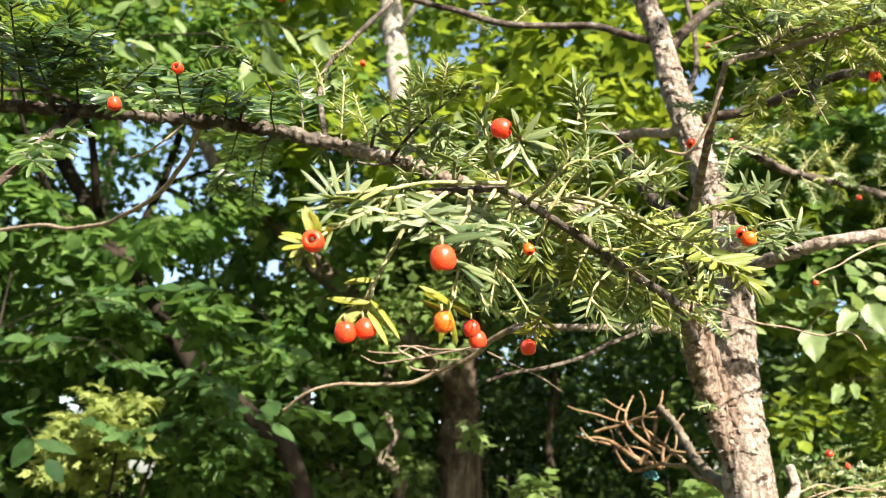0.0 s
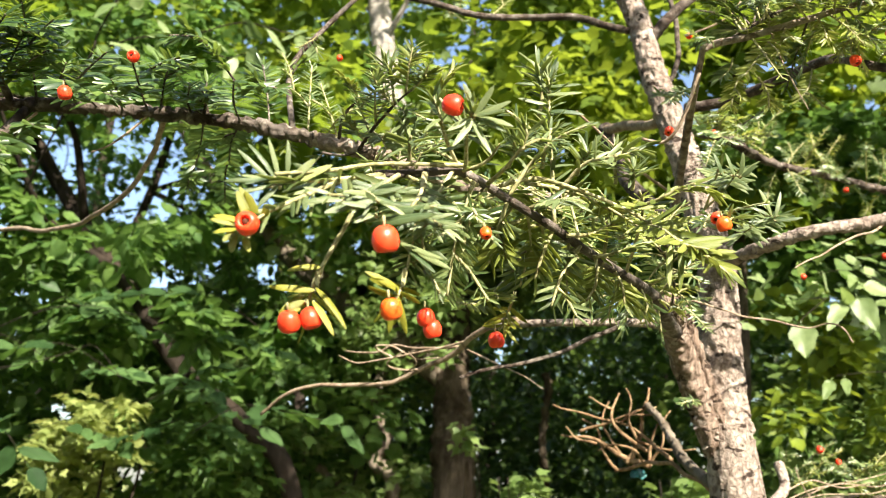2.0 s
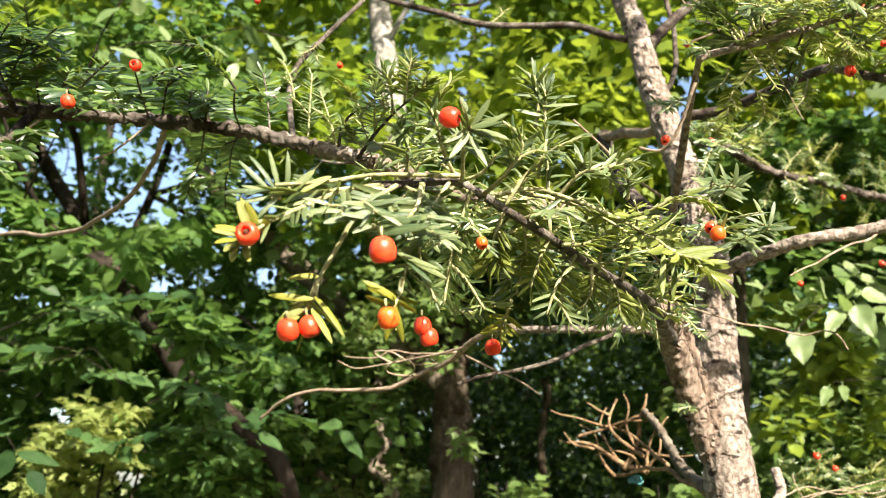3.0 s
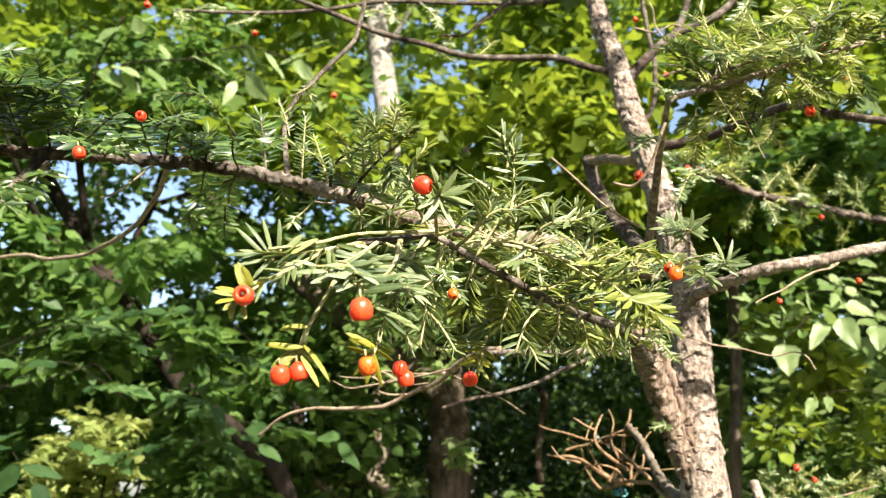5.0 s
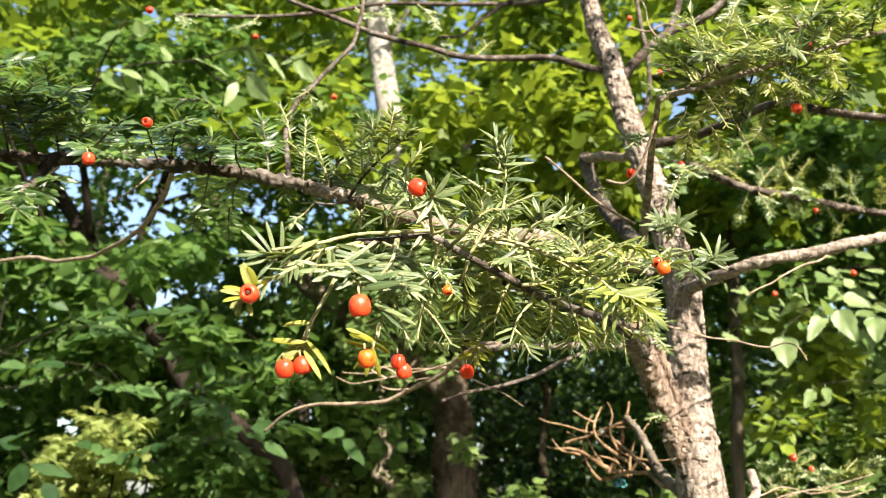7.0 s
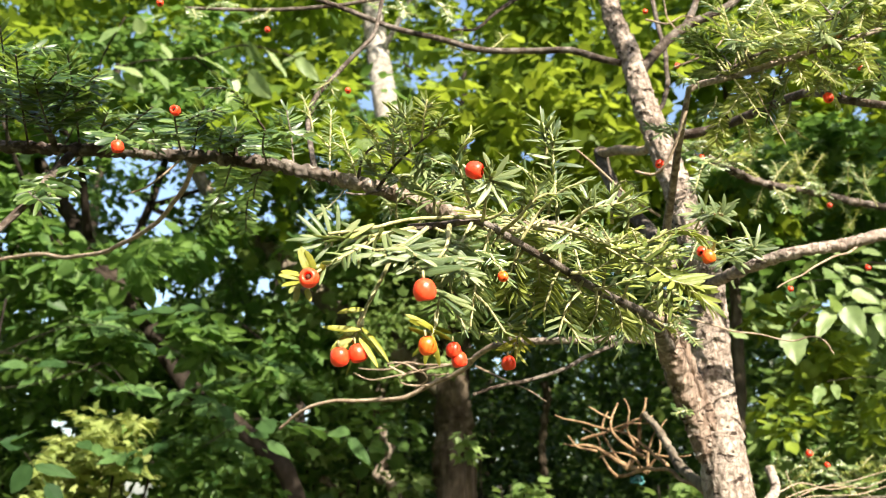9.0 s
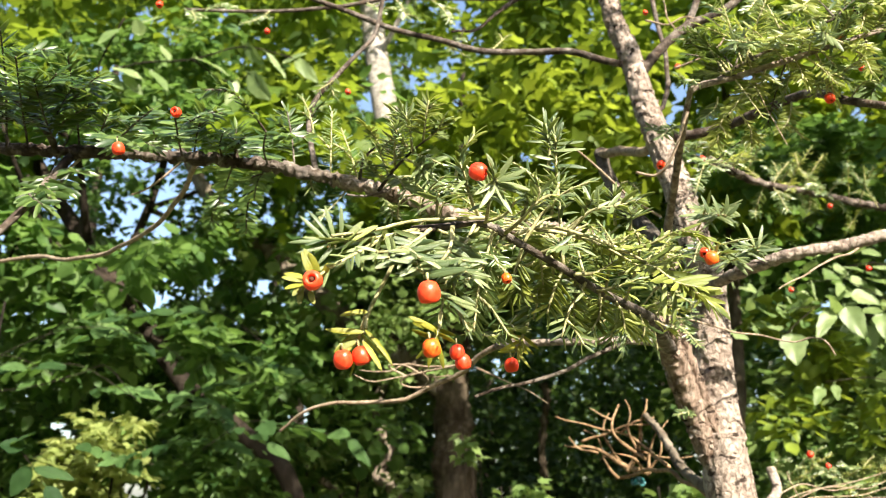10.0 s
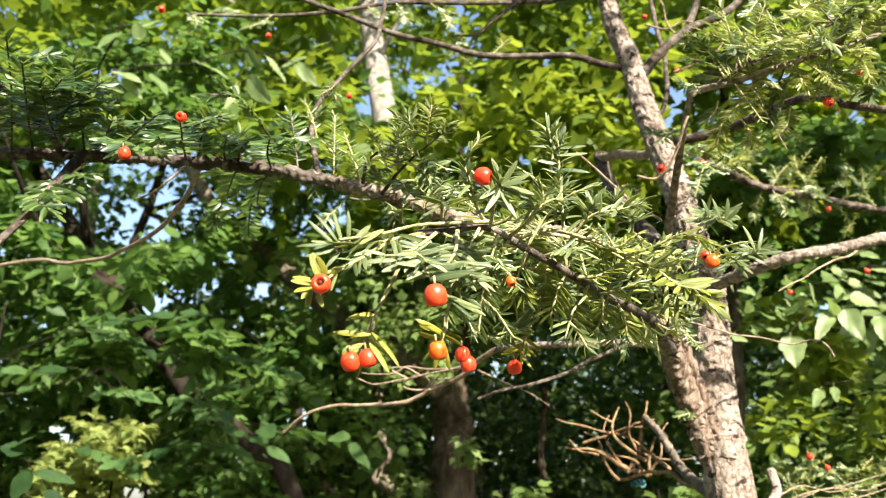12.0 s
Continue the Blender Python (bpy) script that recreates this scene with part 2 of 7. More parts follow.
def tube(points, r0, r1, sides=10, steps=8, rough=0.06, taper=1.0, flake=0.0):
    """Verts and faces of a tapered limb with an uneven skin, knots and closed ends."""
    line = smooth_line(points, steps)
    lengths = np.cumsum([0] + [np.linalg.norm(b - a) for a, b in zip(line, line[1:])])
    verts, faces = [], []
    side = None
    for i, c in enumerate(line):
        along = line[min(i + 1, len(line) - 1)] - line[max(i - 1, 0)]
        along = along / np.linalg.norm(along)
        if side is None:
            side = np.cross(along, (0.31, 0.92, 0.24))
        side = side - along * (side @ along)
        side /= np.linalg.norm(side)
        other = np.cross(along, side)
        r = r1 + (r0 - r1) * (1 - lengths[i] / lengths[-1]) ** taper
        for k in range(sides):
            a = 2 * math.pi * k / sides
            d = side * math.cos(a) + other * math.sin(a)
            q = Vector((c + d * r) / max(r, 0.002) * 0.55)
            bump = noise.noise(q) + 0.6 * noise.noise(q * 2.7) + 0.35 * noise.noise(q * 6.1)
            skin = r * (1 + rough * 1.6 * bump)
            if flake:
                q = Vector(c + d * r)
                plate = noise.noise(Vector((q.x * 170, q.y * 170, q.z * 85)))
                skin += flake * (0.7 * min(max(plate * 6, -1), 1) + 0.5 * noise.noise(q * 300) + 0.35 * noise.noise(q * 600))
            verts.append(c + d * skin)
    for i in range(len(line) - 1):
        for k in range(sides):
            a, b = i * sides + k, i * sides + (k + 1) % sides
            faces.append((a, b, b + sides, a + sides))
    for at, ring, way in ((0, 0, 1), (len(line) - 1, (len(line) - 1) * sides, -1)):
        verts.append(line[at])
        tip = len(verts) - 1
        for k in range(sides):
            a, b = ring + k, ring + (k + 1) % sides
            faces.append((tip, b, a) if way > 0 else (tip, a, b))
    return verts, faces


def limb(name, points, r0, r1, mat, parent, sides=10, rough=0.07, steps=8, taper=1.0, flake=0.0, label=""):
    if mat in (DRY, RUST) or name == "twig":
        line = smooth_line(points, 3)
        points = [line[0]] + [p + np.array(noise.noise_vector(Vector(p) * 24)) * (1.8 if mat == RUST else 0.9) * r0 for p in line[1:-1]] + [line[-1]]
        steps = 3
    v, f = tube(points, r0, r1, sides, steps, rough, taper, flake)
    return tagged(hold(mesh_object(name, v, f, mat, parent)), label)


def blade(stations, sag=0.0, fold=0.0):
    """Verts and triangles of a leaf blade 1 long along x: (x, half width) stations with a sunken midrib."""
    verts, tris = [], []
    for x, w in stations:
        z = -sag * x * x
        if w == 0:
            verts.append((x, 0, z))
        else:
            verts += [(x, -w, z), (x, 0, z - fold * w), (x, w, z)]
    rows, i = [], 0
    for x, w in stations:
        rows.append([i] if w == 0 else [i, i + 1, i + 2])
        i += len(rows[-1])
    for a, b in zip(rows, rows[1:]):
        for k in range(2):
            if len(a) == 1:
                tris.append((a[0], b[k], b[k + 1]))
            elif len(b) == 1:
                tris.append((a[k], b[0], a[k + 1]))
            else:
                tris += [(a[k], b[k], b[k + 1]), (a[k], b[k + 1], a[k + 1])]
    return np.array(verts, float), np.array(tris, int)


NEEDLE_BLADE = blade([(0, 0.018), (0.10, 0.048), (0.35, 0.066), (0.70, 0.058), (0.90, 0.034), (1.0, 0)], 0.10, -0.45)
OVAL_BLADE = blade([(0, 0), (0.24, 0.32), (0.64, 0.27), (1.0, 0)], 0.16, 0.30)


def lobed_blade():
    """A maple-like leaf of three lobes round a sunken middle."""
    side = [(0.08, 0.27), (0.47, 0.46), (0.56, 0.20)]
    rim = [(0, 0)] + side + [(1.0, 0)] + [(x, -w) for x, w in reversed(side)]
    verts = [(0.36, 0, -0.06)] + [(x, w, -0.14 * x * x) for x, w in rim]
    return np.array(verts, float), np.array([(0, 1 + (k + 1) % 8, 1 + k) for k in range(8)], int)


LOBED_BLADE = lobed_blade()
FAR_BLADE = blade([(0, 0), (0.45, 0.28), (1.0, 0)], 0.15, 0.30)


def mass(name, shape, places, ways, normals, sizes, mat, parent, widths=None):
    """Many blades in one mesh: each at its place, pointing along its way, facing its normal, of its size."""
    v, t = shape
    x = ways / np.linalg.norm(ways, axis=1)[:, None]
    y = np.cross(normals, x)
    y /= np.linalg.norm(y, axis=1)[:, None] + 1e-9
    z = np.cross(x, y)
    w = sizes if widths is None else widths
    pts = (places[:, None, :] + v[None, :, 0, None] * x[:, None, :] * sizes[:, None, None] + v[None, :, 1, None] * y[:, None, :] * w[:, None, None]
           + v[None, :, 2, None] * z[:, None, :] * sizes[:, None, None]).reshape(-1, 3)
    tris = (t[None] + (np.arange(len(places)) * len(v))[:, None, None]).reshape(-1, 3)
    me = bpy.data.meshes.new(name)
    me.vertices.add(len(pts))
    me.vertices.foreach_set("co", pts.ravel())
    me.loops.add(tris.size)
    me.loops.foreach_set("vertex_index", tris.ravel())
    me.polygons.add(len(tris))
    me.polygons.foreach_set("loop_start", np.arange(0, tris.size, 3))
    me.polygons.foreach_set("loop_total", np.full(len(tris), 3))
    me.polygons.foreach_set("use_smooth", np.ones(len(tris), bool))
    me.update(calc_edges=True)
    me.validate()
    me.materials.append(mat)
    ob = new(name, me)
    ob.parent = parent
    return tagged(hold(ob), kind="stuff")


WINDOWS = [(-21, 20, 6.5, 4.0, 0.85), (-26, 19.5, 2.6, 2.6, 0.8), (-13, 20, 2.3, 1.6, 0.7), (-14.2, 16.5, 1.0, 1.2, 0.5), (-12.0, 14.2, 1.3, 1.0, 0.5), (-16.5, 14.0, 1.4, 0.9, 0.5), (-4.4, 27, 1.2, 1.6, 0.4), (-23.5, 4.5, 1.5, 0.8, 0.3), (26.3, 11.5, 1.3, 0.8, 0.7), (-19, 1.0, 1.6, 1.0, 0.3), (16, 27, 0.9, 1.2, 0.4),
           (24, 27, 1.0, 0.8, 0.4), (-8, 21, 2.5, 3.0, 0.8), (-9, 6, 1.2, 1.2, 0.5), (2.2, 27, 1.0, 1.2, 0.3)]

peep = random.Random(8)
WINDOWS += [(peep.uniform(-29, -2), peep.uniform(11, 28), peep.uniform(0.5, 1.3), peep.uniform(0.4, 1.1), 0.7) for k in range(34)]
WINDOWS += [(peep.uniform(-29, -6), peep.uniform(-14, 6), peep.uniform(0.2, 0.5), peep.uniform(0.2, 0.45), 0.3) for k in range(36)][:12]
WINDOWS += [(peep.uniform(-28, -7), peep.uniform(11, 18.5), peep.uniform(0.3, 0.8), peep.uniform(0.3, 0.6), 0.8) for k in range(30)]
WINDOWS += [(peep.uniform(-29, -9), peep.uniform(9.5, 15.5), peep.uniform(0.25, 0.6), peep.uniform(0.25, 0.5), 0.8) for k in range(34)]
WINDOWS += [(peep.uniform(-22, -5), peep.uniform(16.5, 23.5), peep.uniform(0.4, 0.9), peep.uniform(0.35, 0.8), 0.85) for k in range(26)]
WINDOWS += [(peep.uniform(-2, 29), peep.uniform(22, 31), peep.uniform(0.4, 0.9), peep.uniform(0.4, 0.8), 0.6) for k in range(16)]
WINDOWS += [(18.7, 26.7, 1.0, 1.2, 0.8), (18.0, 25.1, 0.5, 0.5, 0.8), (22.6, 26.1, 0.7, 0.5, 0.8), (23.1, 27.0, 0.5, 0.5, 0.8), (28.9, 24.6, 0.6, 0.7, 0.8), (30.1, 23.3, 0.7, 0.9, 0.8), (22.3, 29.9, 0.5, 0.6, 0.8), (25.5, 22.9, 0.5, 0.8, 0.8), (23.9, 26.4, 0.6, 0.5, 0.8), (23.3, 30.7, 0.5, 0.5, 0.8)]


def view_gaps(p, g):
    """Ragged gaps where sky and limbs show, cut to fit the camera's view."""
    az = np.degrees(np.arctan2(p[:, 0], p[:, 1]))
    el = np.degrees(np.arctan2(p[:, 2] - 1.5, np.hypot(p[:, 0], p[:, 1])))
    inside = np.full(len(p), -9.0)
    for a, e, wide, tall, strong in WINDOWS:
        inside = np.maximum(inside, strong * (1 - ((az - a) / wide) ** 2 - ((el - e) / tall) ** 2))
    ragged = np.array([noise.noise(Vector((x * 0.8, y * 0.9, 2.0))) for x, y in zip(az, el)])
    on_limb = (np.abs(el - (7.6 - 0.80 * az)) < 1.7) & (az > -13.5) & (az < -1.0) & (p[:, 1] < 4.15)
    on_stem = (np.abs(el - (11.7 - 1.22 * (az + 19.8))) < 1.7) & (az > -26) & (az < -16) & (p[:, 1] < 3.6)
    open_view = (on_limb | on_stem) & (g.uniform(0, 1, len(p)) < 0.85)
    return ~open_view & (g.uniform(0, 1, len(p)) > np.clip(inside, 0, 0.5) * 1.8 + np.where(inside > 0, np.minimum(0.5, inside * 3) + 0.6 * ragged, 0.0))


def crown(name, parent, blobs, per_blob, size, mat, seed, shape=LOBED_BLADE, keep=None, lift=0.9, gaps=True):
    """Leaves in clumps: blobs of (x, y, z, radius), thicker towards the outside, hanging outwards and down."""
    g = np.random.default_rng(seed)
    b = np.array(blobs, float)
    n = len(b) * per_blob
    at = np.repeat(b, per_blob, axis=0)
    out = g.normal(size=(n, 3))
    out /= np.linalg.norm(out, axis=1)[:, None]
    places = at[:, :3] + out * at[:, 3:] * g.uniform(0.25, 1.0, (n, 1)) * np.array((1, 1, 0.7))
    sel = view_gaps(places, g) if gaps else np.ones(n, bool)
    if keep is not None:
        sel &= keep(places, g)
    if not sel.all():
        places, out, n = places[sel], out[sel], int(sel.sum())
    ways = out * np.array((1, 1, 0.25)) + g.normal(size=(n, 3)) * 0.45 + np.array((0, 0, -0.35))
    normals = np.array((0, 0, lift)) + out * 0.35 + g.normal(size=(n, 3)) * 0.34
    sizes = size * g.uniform(0.6, 1.25, n)
    return mass(name, shape, places, ways, normals, sizes, mat, parent, sizes * g.uniform(0.85, 1.15, n))


def leaf(parent, base, tip, width, mat, face=None, low=0.8, lobes=0.0):
    """One broad leaf with a stalk, a sunken midrib, side veins and a wavy edge."""
    a, b = Vector(base), Vector(tip)
    size = (b - a).length
    x = (b - a) / size
    g = random.Random(round(base[0] * 7919 + base[2] * 104729))
    if face is None:
        face = (g.uniform(-0.9, 0.9), -0.6, g.uniform(-0.1, 1.2))
        width *= g.uniform(0.6, 0.85)
    face = Vector(face)
    y = face.cross(x).normalized()
    z = x.cross(y)
    n, m = 14, 4
    verts, faces = [], []
    for i in range(n + 1):
        u = i / n
        half = width * 0.5 * max(0.015, math.sin(math.pi * u ** low) ** 0.75) * (1 - lobes * (math.exp(-((u - 0.55) / 0.1) ** 2) + 0.5 * math.exp(-((u - 0.2) / 0.07) ** 2)))
        for k in range(-m, m + 1):
            v = k / m
            vein = 0.010 * math.sin((u - 0.35 * abs(v)) * 50) * abs(v)
            bend = -0.16 * u * u + 0.07 * abs(v) * width / size + vein + 0.02 * math.sin(9 * u + 3 * v + base[0] * 40) * abs(v)
            wavy = 1 + 0.05 * math.sin(u * 38 + k + base[2] * 300) + 0.05 * math.sin(u * 17 + k * 1.7 + base[0] * 200)
            verts.append(a + x * size * u + y * half * v * (wavy if abs(k) == m else 1) + z * size * bend)
    w = 2 * m + 1
    for i in range(n):
        for k in range(2 * m):
            p = i * w + k
            faces.append((p, p + 1, p + 1 + w, p + w))
    ob = hold(mesh_object("leaf", verts, faces, mat, parent))
    limb("petiole", [tuple(a - x * 0.012 + Vector((0, 0, 0.002))), tuple(a - x * 0.006 + Vector((0, 0, 0.001))), tuple(a + x * size * 0.1)], 0.0012, 0.0008, mat, ob, sides=5, steps=3)
    return ob


# ---- needles of the yew ----
needle_meshes = {}


def needle_data(mat, kind):
    """A single needle of 1 m, in four bends; shared by all needles of its kind."""
    if (mat.name, kind) not in needle_meshes:
        v, t = NEEDLE_BLADE
        v = v.copy()
        v[:, 2] += (0.12, -0.06, 0.02, -0.16)[kind] * v[:, 0] ** 2
        v[:, 1] += (0.05, -0.07, 0.10, 0.0)[kind] * v[:, 0] ** 2
        under = v.copy()
        under[:, 2] -= 0.022
        me = bpy.data.meshes.new("needle")
        me.from_pydata([tuple(p) for p in np.vstack((v, under))], [], [tuple(q) for q in t] + [tuple(q[::-1] + len(v)) for q in t])
        me.polygons.foreach_set("use_smooth", [True] * len(me.polygons))
        me.materials.append(mat)
        needle_meshes[(mat.name, kind)] = me
    return needle_meshes[(mat.name, kind)]


spray_seed = [100]
# stretches of the yew's limbs kept free of needles in the camera's view
SEEN_BARK = np.vstack([smooth_line(line, 14) for line in ([(0.262, 0.872, 1.665), (0.227, 0.780, 1.670), (0.175, 0.640, 1.651), (0.121, 0.520, 1.637), (0.083, 0.455, 1.637), (0.058, 0.433, 1.645)],
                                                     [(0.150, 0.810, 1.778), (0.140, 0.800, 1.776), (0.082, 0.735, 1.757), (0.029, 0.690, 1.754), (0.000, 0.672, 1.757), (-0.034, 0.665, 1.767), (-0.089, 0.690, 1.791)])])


def out_of_sight_line(points):
    """True for points that hide no such stretch from two of the camera's stands."""
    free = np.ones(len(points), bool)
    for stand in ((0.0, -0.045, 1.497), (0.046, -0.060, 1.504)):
        p, bare = points - np.array(stand), SEEN_BARK - np.array(stand)
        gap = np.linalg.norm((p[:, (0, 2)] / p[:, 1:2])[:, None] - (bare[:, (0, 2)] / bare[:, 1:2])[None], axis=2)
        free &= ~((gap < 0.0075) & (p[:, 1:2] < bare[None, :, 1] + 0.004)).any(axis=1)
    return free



def spray(points, count, length, near=False, style="comb", tint=0, side=1):
    """A shoot of the yew: a thin green stem and its needles, ranked in a comb or standing all round, with side shoots."""
    spray_seed[0] += 1
    count = int(count * (1.3 if near else 1.4))
    if near and style in ("flat", "comb"):
        length *= 0.84
    elif style in ("flat", "comb"):
        length *= 0.86 if tint == 2 else 0.76
    side = min(side, 1) if near else side
    g = np.random.default_rng(spray_seed[0])
    stem = limb("shoot", points, 0.0011 + 0.0002 * near, 0.0007, BRANCH if tint == 2 and not near else SHOOT, yew, sides=6, steps=5, rough=0.12)
    line = np.array(smooth_line(points, 10))
    seg = np.linalg.norm(np.diff(line, axis=0), axis=1)
    run = np.concatenate(([0], np.cumsum(seg)))
    first = {"sparse": 0.72, "rosette": 0.45, "fan": 0.30, "flat": 0.2}.get(style, 0.12)
    s = run[-1] * (first + (1 - first) * (np.arange(count) + g.uniform(0.1, 0.9, count)) / count)
    at = np.stack([np.interp(s, run, line[:, k]) for k in range(3)], 1)
    ahead = np.stack([np.interp(np.minimum(s + 0.002, run[-1]), run, line[:, k]) - np.interp(np.maximum(s - 0.002, 0), run, line[:, k]) for k in range(3)], 1)
    ahead /= np.linalg.norm(ahead, axis=1)[:, None]
    up = np.array((0.05, -0.50, 0.95))
    across = np.cross(ahead, up)
    across /= np.linalg.norm(across, axis=1)[:, None] + 1e-6
    above = np.cross(across, ahead)
    if style in ("radial", "rosette"):
        turn = np.arange(count) * 2.39996 + g.normal(0, 0.25, count)
    else:
        spread = (0.16 if near else 0.3) if style == "flat" else 0.42
        turn = np.where(np.arange(count) % 2 == 0, 0.0, math.pi) + g.normal(0, spread, count)
    tip = (s / run[-1])
    open_angle = np.radians(62 - 34 * np.clip((tip - 0.75) * 4, 0, 1)) + g.normal(0, 0.15, count)
    if style == "flat":
        open_angle = np.radians(64 - 34 * np.clip((tip - 0.75) * 4, 0, 1)) + g.normal(0, 0.07 if near else 0.13, count)
    if style == "fan":
        open_angle = np.radians(56 - 40 * tip) + g.normal(0, 0.12, count)
    outward = across * np.cos(turn)[:, None] + above * np.sin(turn)[:, None]
    ways = ahead * np.cos(open_angle)[:, None] + outward * np.sin(open_angle)[:, None]
    normals = np.cross(ways, np.cross(ahead, ways)) + above * 0.8 + g.normal(0, 0.3, (count, 3))
    normals = np.where((normals @ np.array((0, -0.3, 1.0)))[:, None] < 0, -normals, normals)
    sizes = length * (g.uniform(0.82, 1.12, count) if style == "flat" else g.uniform(0.74, 1.12, count)) * np.where(tip > 0.9, 0.75, 1.0)
    # needles that would hide the bark from the camera are dropped, save a few
    free = out_of_sight_line(at + ways * sizes[:, None] * 0.3) & out_of_sight_line(at + ways * sizes[:, None] * 0.75)
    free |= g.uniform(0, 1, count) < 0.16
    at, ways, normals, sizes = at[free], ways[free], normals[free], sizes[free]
    if near:
        for p, w, nn, size in zip(at, ways, normals, sizes):
            x = Vector(w).normalized()
            y = Vector(nn).cross(x).normalized()
            z = x.cross(y)
            ob = new("needle", needle_data((NEEDLE, OLIVE, YOUNG)[tint], int(g.integers(4))))
            ob.parent = stem
            ob.matrix_local = Matrix.LocRotScale(Vector(p), Matrix((x, y, z)).transposed().to_quaternion(), (size, size * ((1.28, 1.45, 1.35)[tint]), size))
    elif len(at):
        mass("needles", NEEDLE_BLADE, at, ways, normals, sizes, (NEEDLES, YOUNG_MASS, SHADED_MASS)[tint], stem, sizes * (1.7 if tint == 2 else 1.3))
    reach = min(0.05, 0.45 * run[-1])
    if style in ("sparse", "fan", "rosette") or run[-1] < 0.03:
        side = 0
    for k in range(side):
        i = int(len(line) * g.uniform(0.2, 0.8))
        j = min(i, len(ahead) - 1)
        way = ahead[min(int(j * count / len(line)), count - 1)]
        d = way * g.uniform(0.5, 0.9) + across[0] * (1 if k % 2 else -1) * g.uniform(0.5, 0.9) + above[0] * g.normal(0, 0.35)
        d = d / np.linalg.norm(d) * reach * g.uniform(0.7, 1.1)
        a = line[i]
        spray([tuple(a), tuple(a + d * 0.5 + (0, 0, 0.002)), tuple(a + d)], max(8, int(reach / 0.0022)), length * 1.1, near, "flat" if style == "flat" else "comb", tint, 0)
    return stem


def lone(base, tip, tint=0, wide=1.0):
    """One long needle and scrap of shoot, face turned between sun and camera to glint."""
    a, b = Vector(base), Vector(tip)
    x = (b - a).normalized()
    g = random.Random(round(base[0] * 9973 + tip[2] * 7919))
    face = to_sun + Vector((0, -0.9, 0)) + Vector((g.uniform(-0.4, 0.4), g.uniform(-0.4, 0.4), g.uniform(-0.4, 0.4)))
    y = face.cross(x).normalized()
    size = (b - a).length
    stem = limb("shoot", [tuple(a + Vector((0, 0.006, 0.002))), tuple(a + Vector((0, 0.003, 0))), tuple(a)], 0.0008, 0.0006, SHOOT, yew, sides=5, steps=2)
    ob = new("needle", needle_data((NEEDLE, OLIVE, YOUNG)[tint], g.randrange(4)))
    ob.parent = stem
    ob.matrix_local = Matrix.LocRotScale(a, Matrix((x, y, x.cross(y))).transposed().to_quaternion(), (size, 0.0175 * wide * (1.35, 1.5, 1.45)[tint], size))


def berry(at, size, mouth, stalk=0.35, flesh_mat=None):
    """A yew aril: a fleshy cup open at the mouth, with the seed inside."""
    turn = Vector(mouth).to_track_quat("Z", "Y").to_matrix()
    rings, sides, r = 12, 20, size / 2
    verts, faces = [], []
    profile = [(0.02, -1.0), (0.35, -0.97), (0.66, -0.80), (0.88, -0.50), (0.99, -0.10), (1.0, 0.25), (0.93, 0.58), (0.79, 0.85), (0.60, 0.96),
               (0.46, 0.95), (0.39, 0.85), (0.36, 0.60), (0.35, 0.30)]
    for i, (a, z) in enumerate(profile):
        for k in range(sides):
            t = 2 * math.pi * k / sides
            w = 1 + 0.02 * math.sin(3 * t + at[0] * 90) + 0.012 * math.sin(5 * t + i)
            verts.append(Vector(at) + turn @ Vector((r * a * w * math.cos(t), r * a * w * math.sin(t), r * z * 0.98)))
    for i in range(len(profile) - 1):
        for k in range(sides):
            a, b = i * sides + k, i * sides + (k + 1) % sides
            faces.append((a, b, b + sides, a + sides))
    aril = hold(mesh_object("aril", verts, faces, flesh_mat or ARIL, yew))
    tagged(aril, "orange half-ripe aril with an open cup" if flesh_mat else "ripe red fleshy aril with an open cup")
    sv, sf = [], []
    for i in range(8):
        a = math.pi * i / 7
        for k in range(12):
            t = 2 * math.pi * k / 12
            sv.append(Vector(at) + turn @ Vector((r * 0.345 * math.sin(a) * math.cos(t), r * 0.345 * math.sin(a) * math.sin(t), r * (0.34 + 0.50 * -math.cos(a)))))
    for i in range(7):
        for k in range(12):
            a, b = i * 12 + k, i * 12 + (k + 1) % 12
            sf.append((a, b, b + 12, a + 12))
    mesh_object("seed", sv, sf, SEED, aril)
    back = Vector(at) - turn @ Vector((0, 0, r * 0.95))
    limb("stalk", [tuple(back), tuple(back - turn @ Vector((0, 0, r * stalk)) + Vector((0, 0, 0.002)))], 0.0007, 0.0006, SHOOT, aril, sides=6, steps=2)
    return aril

# ---- ground ----
def ground_sheet():
    n = 90
    u = np.sign(np.linspace(-1, 1, n)) * np.abs(np.linspace(-1, 1, n)) ** 3 * 900
    verts = [(x, y, 0.06 * noise.noise(Vector((x, y, 0)) * 0.5) * min(1.0, 40 / (1 + abs(x) + abs(y)))) for y in u for x in u]
    faces = [(j * n + i, j * n + i + 1, (j + 1) * n + i + 1, (j + 1) * n + i) for j in range(n - 1) for i in range(n - 1)]
    return tagged(mesh_object("ground", verts, faces, SOIL), "mossy woodland floor with bare soil", "ground", kind="structure")


ground_sheet()

# ---- trees behind ----
def blobs_in(seed, count, low, high, radius, ok=None):
    g = np.random.default_rng(seed)
    found = []
    while len(found) < count:
        p = g.uniform(low, high)
        if ok is None or ok(*p):
            found.append((*p, g.uniform(*radius)))
    return found


def off_stem(p, g):
    """Leaves in front of the pale stem are dropped to fit the camera's view."""
    return ((np.abs(p[:, 0] + 0.07 * p[:, 1]) > 0.17) | (p[:, 1] > 5.2) | (p[:, 2] < 3.0))


